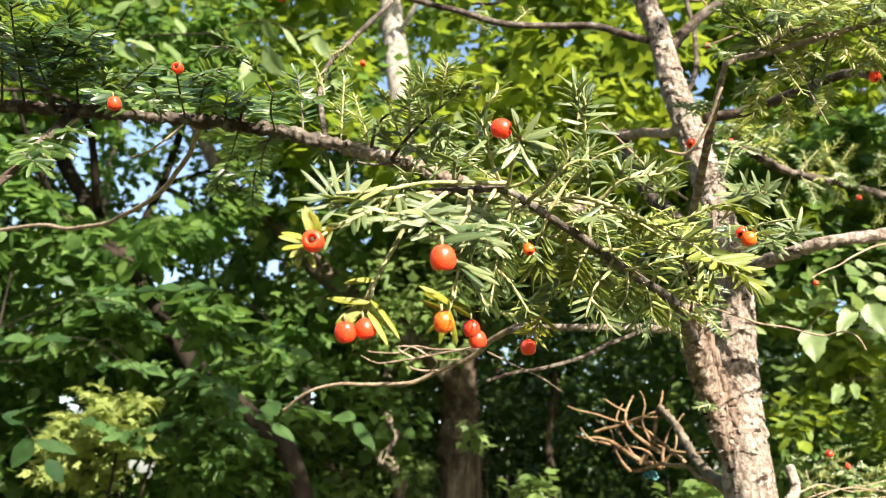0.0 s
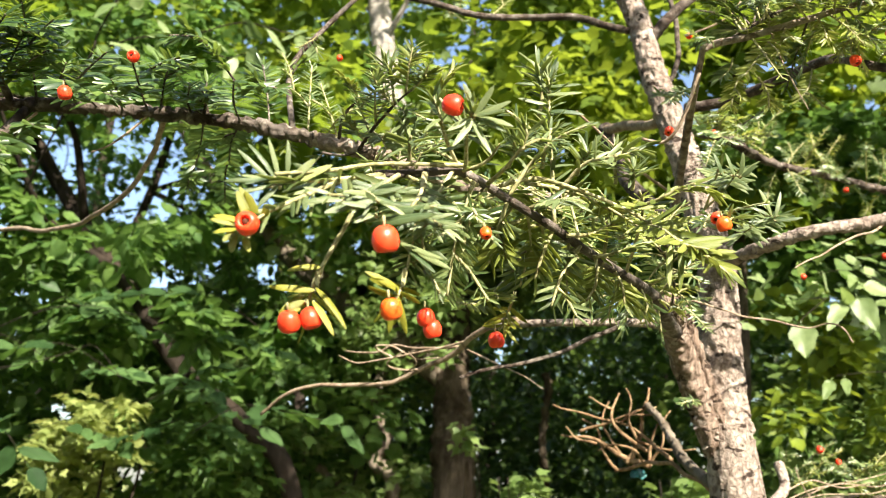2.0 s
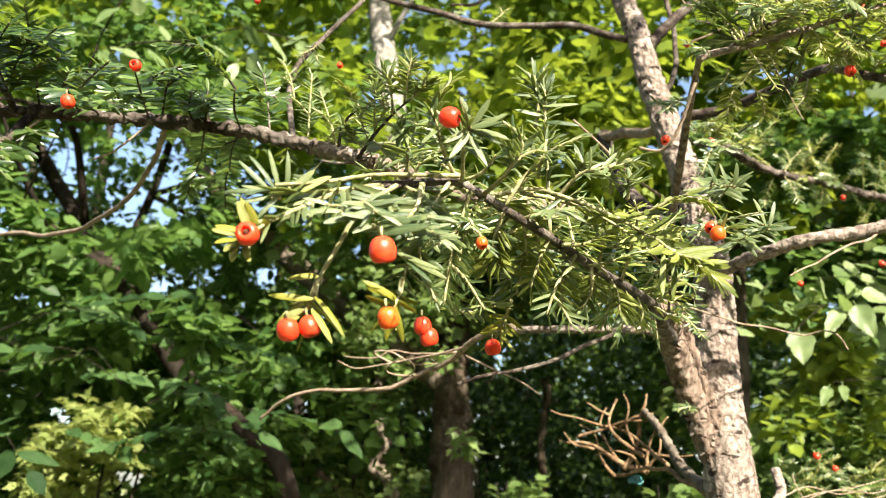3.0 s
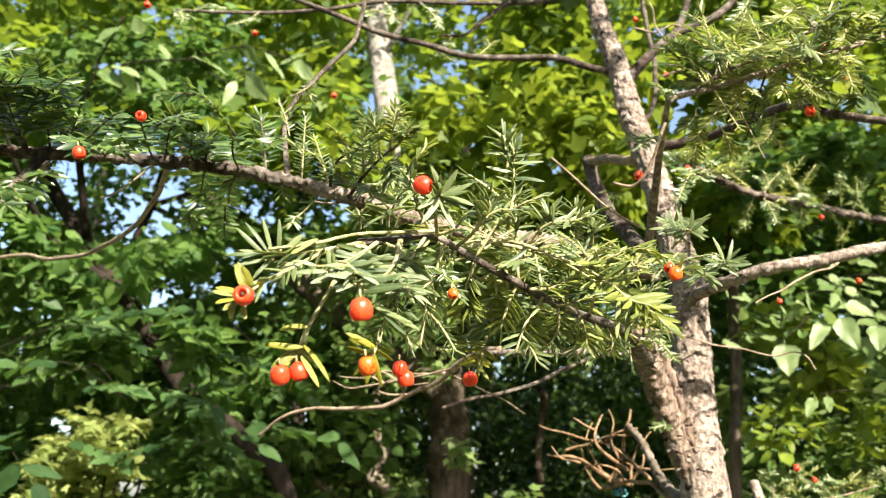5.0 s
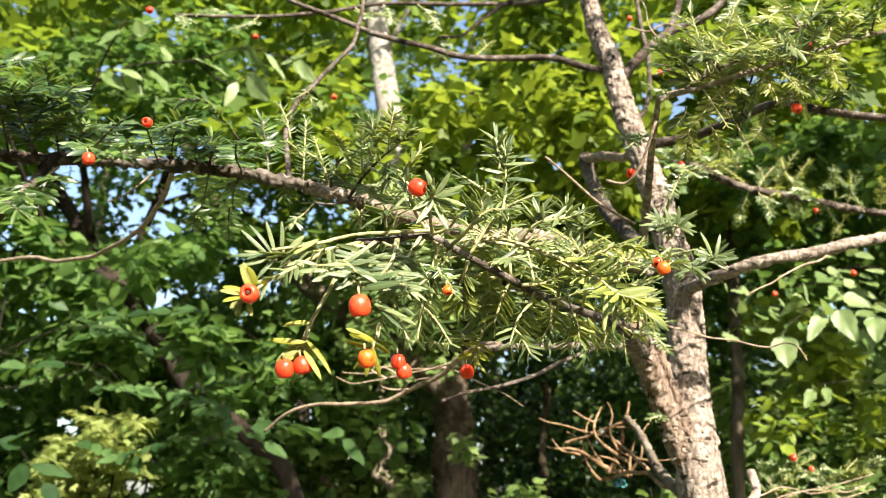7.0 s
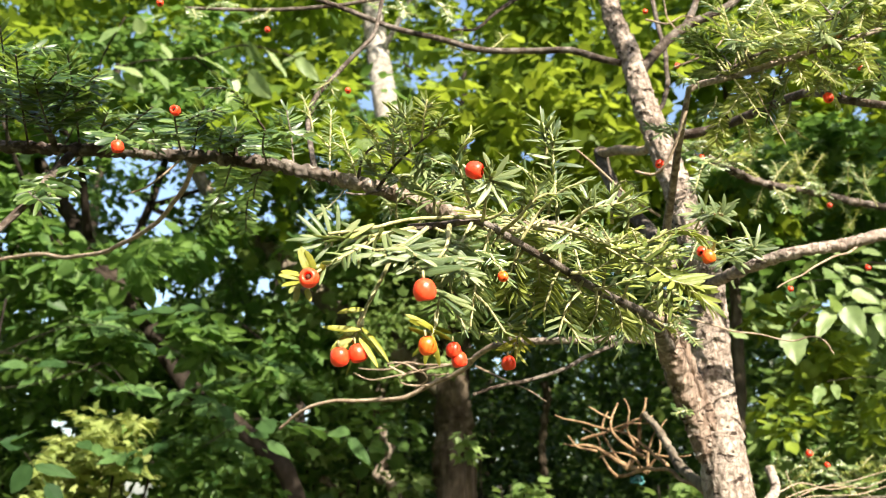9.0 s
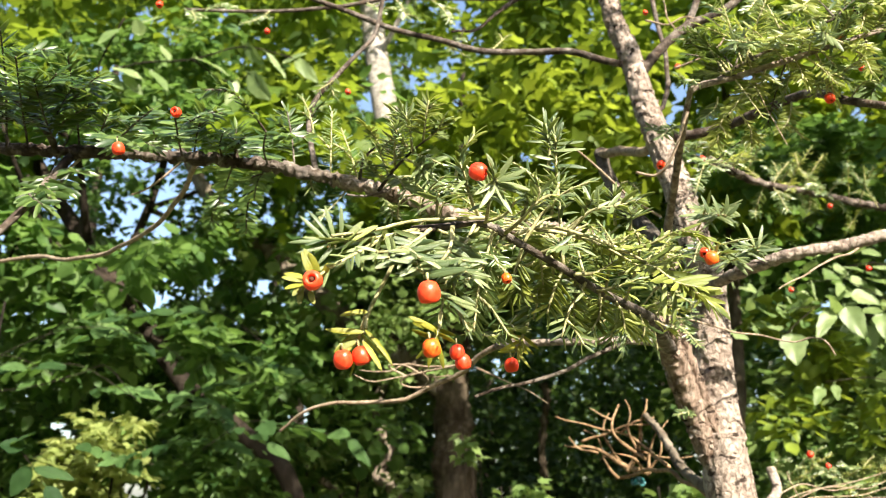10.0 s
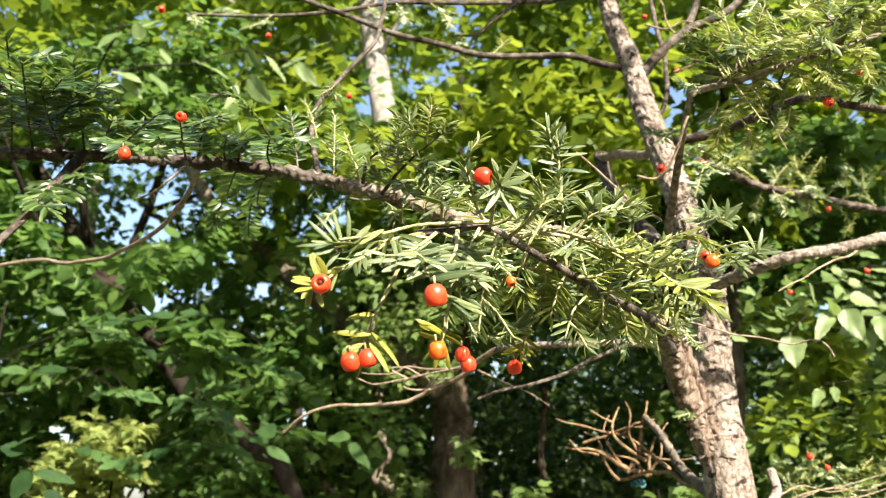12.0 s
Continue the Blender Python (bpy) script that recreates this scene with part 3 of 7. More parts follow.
def sunbeam(p, g):
    """The gaps through which the sun falls on the yellow shrub, the dead stem and the pale bush."""
    clear = np.ones(len(p), bool)
    for foot, wide in (((-1.29, 3.22, 1.64), 0.27), ((-0.24, 3.98, 1.72), 0.17), ((-0.16, 3.6, 2.25), 0.26)):
        d = p - np.array(foot)
        s = d @ np.array(to_sun)
        clear &= (np.linalg.norm(d - s[:, None] * np.array(to_sun), axis=1) > wide) | (s < 0.05)
    return clear


def branches(parent, stem, count, seed, mat, reach, low=0.4):
    """Limbs that leave a stem and bend upwards and outwards."""
    g = np.random.default_rng(seed)
    line = np.array(smooth_line(stem, 6))
    for i in range(count):
        p = line[int(len(line) * (low + (0.98 - low) * i / count))]
        a = g.uniform(0, 2 * math.pi)
        d = np.array((math.cos(a), math.sin(a), g.uniform(0.1, 0.8))) * reach * g.uniform(0.6, 1.2)
        bend = g.normal(0, 0.12, 3) * reach
        limb("limb", [tuple(p), tuple(p + d * 0.4 + bend), tuple(p + d * 0.75 + bend * 0.6), tuple(p + d)], 0.022, 0.006, mat, parent, sides=8, steps=5)


old = thing("old_tree", (0.12, 3.85, 0), "brown furrowed trunk with a forking limb in shade", "tree")
old_stem = [(0.14, 3.84, -0.05), (0.12, 3.86, 0.7), (0.103, 3.9, 1.517), (0.104, 3.95, 1.785), (0.1, 4.0, 2.029), (0.12, 4.2, 2.6), (0.1, 4.35, 3.1)]
# the trunk's bark holds shade in its colour, the limb's lighter bark sunlight
limb("trunk", old_stem, 0.128, 0.03, BROWN_BARK, old, taper=0.6, sides=56, rough=0.13, steps=22, flake=0.008)
limb("limb", [(0.087, 4.0, 2.0), (-0.1, 4.02, 2.15), (-0.25, 4.05, 2.26), (-0.409, 4.1, 2.376), (-0.661, 4.2, 2.596), (-0.932, 4.3, 2.848), (-1.249, 4.5, 3.152), (-1.6, 4.8, 3.7)],
     0.066, 0.035, LIMB_BARK, old, sides=24, rough=0.05, steps=10, flake=0.004)
crown("crown", old, blobs_in(15, 60, (-0.9, 3.5, 2.35), (0.7, 4.6, 3.1), (0.18, 0.32)), 60, 0.075, LEAF_PALE, 16)

pale = thing("pale_tree", (0.16, 5.3, 0), "tall broadleaf tree with a smooth pale sunlit trunk", "tree")
pale_stem = [(0.16, 5.3, -0.05), (0.15, 5.25, 1.2), (0.06, 5.15, 2.4), (-0.12, 5.05, 3.2), (-0.262, 5.0, 3.804), (-0.364, 5.2, 4.419), (-0.435, 5.35, 4.974), (-0.538, 5.6, 6.082), (-0.6, 5.8, 8.2)]
limb("trunk", pale_stem, 0.112, 0.06, PALE_BARK, pale, sides=24, rough=0.03)
branches(pale, pale_stem[4:], 9, 5, PALE_BARK, 1.6, 0.3)
crown("crown", pale, blobs_in(11, 260, (-4.4, 4.6, 3.2), (4.6, 7.6, 7.0), (0.3, 0.6)), 92, 0.118, LEAF_SUN, 12, keep=off_stem)

def above_view(x, y, z):
    """Above the view's upper limit: keeps the added shading boughs unseen."""
    return z > 1.80 + 0.68 * y


near_tree = thing("lime_tree", (3.6, 3.9, 0), "leafy tree with low sunlit yellow-green boughs", "tree")
stem = [(3.6, 3.9, -0.05), (3.5, 3.9, 1.3), (3.2, 4.0, 2.9), (2.5, 4.1, 4.2), (1.4, 4.1, 5.4), (0.4, 4.0, 6.2)]
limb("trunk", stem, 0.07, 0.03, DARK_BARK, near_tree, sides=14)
branches(near_tree, stem, 8, 8, DARK_BARK, 1.3)
crown("crown", near_tree, blobs_in(21, 130, (-2.8, 3.0, 2.75), (3.2, 4.6, 4.6), (0.22, 0.42)), 95, 0.105, LEAF_SUN, 22, keep=lambda p, g: off_stem(p, g) & sunbeam(p, g))
crown("foliage", near_tree, blobs_in(28, 46, (-0.6, 2.9, 2.65), (2.1, 3.5, 3.25), (0.16, 0.30)), 60, 0.085, LEAF_LIT, 29, keep=lambda p, g: off_stem(p, g) & sunbeam(p, g))
# unseen leaf clumps added above the view to shade what stands behind
shade = (blobs_in(27, 14, (1.05, 1.5, 3.0), (1.55, 1.95, 3.7), (0.14, 0.24), above_view) + blobs_in(23, 50, (0.5, 1.25, 2.9), (2.5, 1.95, 3.75), (0.16, 0.3), above_view)
         + blobs_in(25, 10, (-0.1, 1.25, 2.8), (0.6, 1.9, 3.3), (0.14, 0.24), above_view))
crown("foliage", near_tree, shade, 62, 0.085, LEAF_SUN, 24, keep=sunbeam)

dark = thing("leaning_tree", (-0.14, 3.2, 0), "dark leaning tree in deep shade", "tree")
lean_stem = [(-0.14, 3.2, -0.05), (-0.33, 3.25, 0.8), (-0.534, 3.300, 1.521), (-0.656, 3.330, 1.682), (-0.778, 3.350, 1.784), (-1.009, 3.400, 1.961), (-1.257, 3.500, 2.269),
             (-1.465, 3.600, 2.501), (-1.745, 3.750, 2.826), (-2.022, 3.900, 3.185), (-2.359, 4.100, 3.641), (-3.2, 4.5, 5.2)]
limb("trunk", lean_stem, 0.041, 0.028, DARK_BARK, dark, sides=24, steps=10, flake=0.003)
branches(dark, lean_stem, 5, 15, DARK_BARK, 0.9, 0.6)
crown("crown", dark, blobs_in(31, 200, (-3.8, 3.45, 1.5), (-0.2, 5.6, 3.3), (0.2, 0.36)) + blobs_in(33, 46, (-2.5, 2.85, 1.9), (-0.75, 3.4, 2.75), (0.14, 0.26)), 110, 0.078, LEAF_MID, 32, OVAL_BLADE, keep=sunbeam)
crown("foliage", dark, blobs_in(35, 30, (-1.65, 3.0, 2.85), (-0.85, 3.5, 3.5), (0.10, 0.2)), 80, 0.058, LEAF_MID, 36, keep=sunbeam)

crown("foliage", dark, blobs_in(37, 7, (-0.85, 2.95, 1.5), (-0.52, 3.15, 1.86), (0.06, 0.12)), 15, 0.05, LEAF_MID, 38, OVAL_BLADE, gaps=False)
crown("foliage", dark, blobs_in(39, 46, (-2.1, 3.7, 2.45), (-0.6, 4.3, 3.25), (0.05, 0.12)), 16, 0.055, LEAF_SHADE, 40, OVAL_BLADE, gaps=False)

thin = thing("slim_tree", (1.1, 3.15, 0), "slim dark trunk standing in the undergrowth", "tree")
limb("trunk", [(1.08, 3.15, -0.05), (1.164, 3.2, 1.501), (1.238, 3.3, 1.904), (1.295, 3.4, 2.25), (1.394, 3.6, 2.725), (1.608, 4.0, 3.674), (1.7, 4.2, 5.0)], 0.026, 0.020,
     BROWN_BARK, thin, sides=12)
crown("crown", thin, blobs_in(41, 110, (1.2, 3.2, 1.6), (3.4, 5.2, 3.4), (0.2, 0.36)), 95, 0.078, LEAF_MID, 42, OVAL_BLADE)
# bright leaf colour here stands for sun on the foliage
crown("foliage", thin, blobs_in(47, 16, (1.05, 2.75, 1.72), (1.6, 3.0, 2.14), (0.06, 0.13)), 26, 0.062, LEAF_LIT, 48, OVAL_BLADE, gaps=False)
crown("foliage", thin, blobs_in(49, 30, (-0.1, 4.0, 2.75), (0.95, 4.7, 3.5), (0.10, 0.2)), 40, 0.075, LEAF_LIT, 50, keep=off_stem)
crown("foliage", thin, blobs_in(51, 18, (1.18, 3.4, 2.58), (1.62, 3.8, 2.98), (0.07, 0.14)), 24, 0.066, LEAF_LIT, 52, OVAL_BLADE)
crown("foliage", thin, blobs_in(43, 13, (1.15, 2.75, 2.60), (1.85, 3.3, 2.92), (0.10, 0.18)), 70, 0.062, LEAF_MID, 44)

for pts, r in (([(-0.15, 3.9, -0.05), (-0.16, 3.9, 0.9), (-0.167, 3.9, 1.507), (-0.246, 4.0, 1.61), (-0.215, 4.0, 1.739), (-0.259, 4.0, 1.871), (-0.256, 4.1, 2.018), (-0.217, 4.2, 2.2), (-0.1, 4.15, 2.35)], 0.034),
               ([(0.56, 4.4, -0.05), (0.60, 4.4, 0.9), (0.581, 4.4, 1.5), (0.574, 4.4, 1.783), (0.608, 4.4, 1.988), (0.60, 4.42, 2.1)], 0.026),
               ([(-0.3, 3.95, -0.05), (-0.38, 3.95, 0.8), (-0.40, 3.95, 1.45), (-0.46, 3.95, 1.56), (-0.52, 3.95, 1.60)], 0.022)):
    dead = thing("dead_stem", tuple(pts[0][:2]) + (0,), "knotty bare dead stem in the undergrowth", "stem", "dead stems")
    limb("trunk", pts, r, r * 0.7, BROWN_BARK if 0.025 < r < 0.03 else LIMB_BARK, dead, sides=16, rough=0.42, steps=10)

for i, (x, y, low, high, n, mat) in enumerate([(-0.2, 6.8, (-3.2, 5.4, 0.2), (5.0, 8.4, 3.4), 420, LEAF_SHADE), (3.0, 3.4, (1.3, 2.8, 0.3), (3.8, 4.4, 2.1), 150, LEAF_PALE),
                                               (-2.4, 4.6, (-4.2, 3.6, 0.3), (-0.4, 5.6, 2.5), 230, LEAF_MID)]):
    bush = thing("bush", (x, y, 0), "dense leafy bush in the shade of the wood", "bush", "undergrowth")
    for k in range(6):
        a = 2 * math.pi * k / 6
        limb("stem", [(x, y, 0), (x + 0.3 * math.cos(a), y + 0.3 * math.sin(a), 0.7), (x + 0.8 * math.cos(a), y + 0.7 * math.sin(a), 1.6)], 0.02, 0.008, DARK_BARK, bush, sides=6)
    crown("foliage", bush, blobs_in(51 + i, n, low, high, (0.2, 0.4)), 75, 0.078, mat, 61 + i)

low = thing("bush", (-0.5, 4.4, 0), "loose leafy bush with sun-flecked leaves", "bush", "undergrowth")
for k in range(5):
    a = k * 1.25
    limb("stem", [(-0.5, 4.4, 0), (-0.5 + 0.15 * math.cos(a), 4.4 + 0.15 * math.sin(a), 1.0), (-0.4 + 0.3 * math.cos(a), 4.5 + 0.2 * math.sin(a), 1.9)], 0.014, 0.006, DARK_BARK, low, sides=6)
crown("foliage", low, blobs_in(73, 34, (-0.95, 3.75, 1.3), (0.0, 4.6, 2.1), (0.08, 0.18)) + blobs_in(75, 22, (-0.42, 4.3, 2.1), (0.02, 4.9, 2.75), (0.1, 0.2)), 60, 0.052, LEAF_PALE, 74)
crown("foliage", low, blobs_in(76, 20, (-0.36, 3.45, 2.0), (0.06, 3.8, 2.5), (0.07, 0.14)), 46, 0.046, LEAF_PALE, 78, gaps=False)

yellow = thing("bush", (-1.29, 3.3, 0), "small yellow-green shrub glowing in the sun", "bush", "undergrowth")
for k in range(5):
    a = k * 1.3
    limb("stem", [(-1.29, 3.3, 0), (-1.29 + 0.08 * math.cos(a), 3.3 + 0.08 * math.sin(a), 0.9), (-1.29 + 0.2 * math.cos(a), 3.3 + 0.12 * math.sin(a), 1.65)], 0.012, 0.005, DARK_BARK, yellow, sides=6)
crown("foliage", yellow, blobs_in(71, 22, (-1.46, 3.05, 1.45), (-1.12, 3.4, 1.80), (0.06, 0.12)), 70, 0.046, LEAF_YELLOW, 72)


for x, y, z, wide, n in ((0.24, 2.6, 1.54, 0.07, 5), (0.62, 2.2, 1.53, 0.06, 5), (0.14, 3.0, 1.68, 0.06, 4)):
    tuft = thing("seedling", (x, y, 0), "young leafy seedling with light green leaves", "seedling", "undergrowth")
    for k in range(3):
        limb("stem", [(x, y, 0), (x + 0.02 * k, y, z * 0.6), (x + 0.03 * (k - 1), y + 0.01 * k, z)], 0.003, 0.0015, DARK_BARK, tuft, sides=6)
    crown("foliage", tuft, blobs_in(77 + n, n, (x - wide, y - wide, z - 0.05), (x + wide, y + wide, z + 0.03), (0.03, 0.06)), 12, 0.045, LEAF_PALE, 79 + n, gaps=False)


def far_ok(x, y, z):
    """The far wood stands in front of the glade only."""
    az, el = math.degrees(math.atan2(x, y)), math.degrees(math.atan2(z - 1.5, math.hypot(x, y)))
    return abs(az) < 50 and el > -12


for i, x in enumerate((-8.5, -5.5, -2.5, 0.6, 3.6, 7.0, 10.0)):
    y = 11.5 + (i * 37 % 5) * 0.7
    far = thing("woodland_tree", (x, y, 0), "tall tree of the wood, half hidden by leaves", "tree", "trees of the wood")
    stem = [(x, y, -0.1), (x + 0.2, y, 3.0), (x - 0.1, y + 0.1, 6.0), (x, y + 0.2, 9.5)]
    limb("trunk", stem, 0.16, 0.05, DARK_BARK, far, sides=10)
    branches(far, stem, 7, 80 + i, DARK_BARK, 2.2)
    crown("crown", far, blobs_in(90 + i, 110, (x - 2.4, y - 1.8, 0.2), (x + 2.4, y + 2.4, 9.0), (0.5, 0.9), far_ok), 130, 0.16, LEAF_FAR, 100 + i, FAR_BLADE)

for i, x in enumerate((-9.0, -3.6, 0.6, 4.6, 9.5)):
    y = 17.0 + (i * 29 % 4)
    far = thing("woodland_tree", (x, y, 0), "tall tree of the wood, half hidden by leaves", "tree", "trees of the wood")
    stem = [(x, y, -0.1), (x - 0.2, y, 3.0), (x + 0.1, y + 0.1, 6.0), (x, y + 0.2, 10.5)]
    limb("trunk", stem, 0.18, 0.05, DARK_BARK, far, sides=10)
    branches(far, stem, 7, 180 + i, DARK_BARK, 2.8)
    crown("crown", far, blobs_in(190 + i, 110, (x - 3.0, y - 2.2, 0.2), (x + 3.0, y + 2.4, 11.5), (0.6, 1.1), far_ok), 110, 0.23, LEAF_FAR, 200 + i, FAR_BLADE)

ash = thing("ash_tree", (-3.6, 7.2, 0), "open tree with small leaves against the sky", "tree")
stem = [(-3.6, 7.2, -0.1), (-3.5, 7.1, 1.6), (-3.0, 7.0, 2.8), (-2.5, 6.9, 4.0), (-2.2, 6.9, 5.6)]
limb("trunk", stem, 0.07, 0.025, DARK_BARK, ash, sides=12)
for i, (x, z) in enumerate(((-1.6, 4.4), (-1.0, 3.6), (-3.6, 4.6), (-0.9, 4.9), (-3.2, 3.4))):
    a = np.array(stem[2 + i % 2])
    b = np.array((x, 6.8, z))
    limb("limb", [tuple(a), tuple(a * 0.6 + b * 0.4 + (0, 0, -0.12)), tuple(a * 0.3 + b * 0.7 + (0, 0.1, 0.05)), tuple(b)], 0.028, 0.008, DARK_BARK, ash, sides=8)
crown("crown", ash, blobs_in(45, 190, (-3.9, 6.1, 2.8), (-0.2, 7.6, 5.4), (0.15, 0.34)), 42, 0.085, LEAF_MID, 46, gaps=False)

hedge = thing("bush", (1.2, 9.6, 0), "dense leafy bush deep in the wood", "bush", "undergrowth")
limb("stem", [(1.2, 9.6, -0.1), (1.3, 9.6, 1.2), (1.1, 9.7, 2.6)], 0.04, 0.015, DARK_BARK, hedge, sides=8)
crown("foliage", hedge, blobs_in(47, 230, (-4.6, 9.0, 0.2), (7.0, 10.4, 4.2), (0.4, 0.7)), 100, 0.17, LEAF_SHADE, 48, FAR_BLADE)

# unseen trees close the glade behind the camera too, added to dim skylight
for i, (a, r) in enumerate(((-80, 6.5), (-105, 6.0), (-130, 6.5), (-155, 7.0), (180, 7.5), (160, 9.5), (140, 10.5), (118, 8.5), (95, 7.0), (72, 7.5))):
    x, y = r * math.sin(radians(a)), r * math.cos(radians(a))
    tall = 8.5 if abs(a - 150) > 40 else 5.0
    back = thing("woodland_tree", (x, y, 0), "unseen leafy tree behind the camera, added to hold back skylight", "tree", "trees round the glade")
    stem = [(x, y, -0.1), (x + 0.1, y, tall * 0.3), (x - 0.1, y + 0.1, tall * 0.6), (x, y + 0.1, tall * 0.95)]
    limb("trunk", stem, 0.14, 0.04, DARK_BARK, back, sides=10)
    branches(back, stem, 6, 380 + i, DARK_BARK, 1.6)
    crown("crown", back, blobs_in(390 + i, 70, (x - 2.0, y - 2.0, 0.4), (x + 2.0, y + 2.0, tall), (0.5, 0.9)), 50, 0.28, LEAF_FAR, 400 + i, FAR_BLADE)

# ---- saplings ----

# sapling with broad pale leaves beside the yew
sapling = thing("sapling", (1.096, 1.950, 0), "young sapling with broad pale green leaves", "sapling")
limb("stem", [(1.096, 1.950, -0.03), (1.116, 1.950, 0.8), (1.109, 1.950, 1.499), (1.145, 1.950, 1.736), (1.172, 1.950, 1.930), (1.181, 1.950, 2.061), (1.192, 1.950, 2.166)], 0.010, 0.004, DARK_BARK, sapling, sides=8)
limb("stem", [(1.165, 1.950, 1.873), (1.075, 1.930, 1.919), (1.003, 1.920, 1.936), (0.930, 1.910, 1.940), (0.849, 1.900, 1.933)], 0.0013, 0.0006, DARK_BARK, sapling, sides=8)
limb("stem", [(1.172, 1.950, 1.930), (1.086, 1.930, 1.983), (1.001, 1.920, 2.010), (0.911, 1.910, 2.001)], 0.0013, 0.0006, DARK_BARK, sapling, sides=8)
limb("stem", [(1.181, 1.950, 2.046), (1.098, 1.930, 2.056), (1.020, 1.920, 2.042)], 0.0013, 0.0006, DARK_BARK, sapling, sides=8)
limb("stem", [(1.146, 1.950, 1.749), (1.056, 1.940, 1.773), (0.940, 1.930, 1.762)], 0.0012, 0.0006, DARK_BARK, sapling, sides=8)
limb("stem", [(0.930, 1.910, 1.940), (0.871, 1.900, 1.894), (0.839, 1.900, 1.860)], 0.0012, 0.0006, DARK_BARK, sapling, sides=8)
leaf(sapling, (0.929, 1.919, 1.996), (0.972, 1.966, 1.973), 0.054, LEAF_BROAD, (0.30, -1.40, 0.51), 0.62, 0.12)
leaf(sapling, (0.964, 2.050, 2.008), (1.008, 2.064, 1.991), 0.036, LEAF_BROAD, (0.30, -1.40, 0.76), 0.62, 0.12)
leaf(sapling, (1.070, 2.015, 2.011), (1.023, 1.964, 1.986), 0.058, LEAF_BROAD, (0.44, -1.45, 0.91), 0.62, 0.12)
leaf(sapling, (1.033, 1.948, 1.984), (1.013, 1.978, 1.972), 0.036, LEAF_BROAD, (0.16, -1.44, 1.09), 0.62, 0.12)
leaf(sapling, (1.024, 1.915, 1.971), (1.084, 1.890, 1.948), 0.051, LEAF_BROAD, (-0.18, -1.28, 0.87), 0.62, 0.12)
leaf(sapling, (1.094, 1.996, 2.006), (1.138, 1.971, 1.989), 0.042, LEAF_BROAD, (0.08, -1.08, 0.79), 0.62, 0.12)
leaf(sapling, (0.961, 1.869, 1.949), (0.981, 1.918, 1.931), 0.044, LEAF_BROAD, (0.57, -0.82, 0.90), 0.62, 0.12)
leaf(sapling, (1.037, 2.069, 1.974), (1.042, 2.039, 1.963), 0.027, LEAF_BROAD, (0.03, -1.14, 0.99), 0.62, 0.12)
leaf(sapling, (0.925, 1.870, 2.043), (0.920, 1.916, 2.027), 0.040, LEAF_BROAD, (0.09, -1.14, 0.63), 0.62, 0.12)
leaf(sapling, (0.953, 1.991, 2.052), (0.949, 1.958, 2.041), 0.027, LEAF_BROAD, (0.33, -1.47, 0.67), 0.62, 0.12)
leaf(sapling, (1.020, 1.979, 2.042), (0.983, 1.941, 2.023), 0.046, LEAF_BROAD, (0.11, -1.35, 0.67), 0.62, 0.12)
leaf(sapling, (1.114, 2.081, 2.074), (1.095, 2.106, 2.063), 0.031, LEAF_BROAD, (0.03, -1.37, 0.95), 0.62, 0.12)
leaf(sapling, (1.023, 1.916, 2.040), (1.041, 1.866, 2.022), 0.039, LEAF_BROAD, (0.39, -1.26, 0.64), 0.62, 0.12)
leaf(sapling, (1.081, 2.097, 2.091), (1.128, 2.098, 2.075), 0.045, LEAF_BROAD, (-0.28, -1.27, 0.97), 0.62, 0.12)
leaf(sapling, (1.117, 1.989, 2.030), (1.126, 1.931, 2.010), 0.048, LEAF_BROAD, (0.17, -1.17, 0.88), 0.62, 0.12)
leaf(sapling, (1.172, 1.966, 2.015), (1.159, 1.999, 2.003), 0.033, LEAF_BROAD, (-0.05, -0.84, 0.81), 0.62, 0.12)
leaf(sapling, (1.144, 1.993, 2.063), (1.148, 1.942, 2.045), 0.047, LEAF_BROAD, (-0.04, -1.32, 0.91), 0.62, 0.12)
leaf(sapling, (1.130, 2.024, 2.058), (1.158, 2.014, 2.047), 0.030, LEAF_BROAD, (0.58, -1.11, 0.87), 0.62, 0.12)
leaf(sapling, (0.940, 1.972, 1.987), (0.950, 2.020, 1.970), 0.046, LEAF_BROAD, (0.08, -1.09, 1.04), 0.62, 0.12)
leaf(sapling, (0.942, 2.006, 1.995), (0.976, 2.017, 1.983), 0.034, LEAF_BROAD, (-0.28, -1.00, 1.04), 0.62, 0.12)
leaf(sapling, (0.838, 1.969, 2.005), (0.813, 2.008, 1.989), 0.036, LEAF_BROAD, (0.18, -0.95, 0.73), 0.62, 0.12)
leaf(sapling, (0.840, 2.087, 2.037), (0.873, 2.095, 2.024), 0.032, LEAF_BROAD, (0.26, -1.41, 0.82), 0.62, 0.12)
leaf(sapling, (0.772, 1.951, 1.999), (0.780, 1.915, 1.986), 0.029, LEAF_BROAD, (0.07, -1.27, 0.91), 0.62, 0.12)
leaf(sapling, (0.784, 2.047, 2.037), (0.803, 2.068, 2.027), 0.025, LEAF_BROAD, (0.54, -1.24, 0.52), 0.62, 0.12)
leaf(sapling, (0.832, 1.963, 1.939), (0.827, 1.914, 1.922), 0.041, LEAF_BROAD, (0.30, -1.26, 0.64), 0.62, 0.12)
leaf(sapling, (0.895, 2.026, 1.971), (0.896, 1.995, 1.961), 0.026, LEAF_BROAD, (0.09, -1.35, 1.05), 0.62, 0.12)
leaf(sapling, (0.814, 1.989, 1.916), (0.805, 1.944, 1.900), 0.037, LEAF_BROAD, (0.12, -1.08, 1.01), 0.62, 0.12)
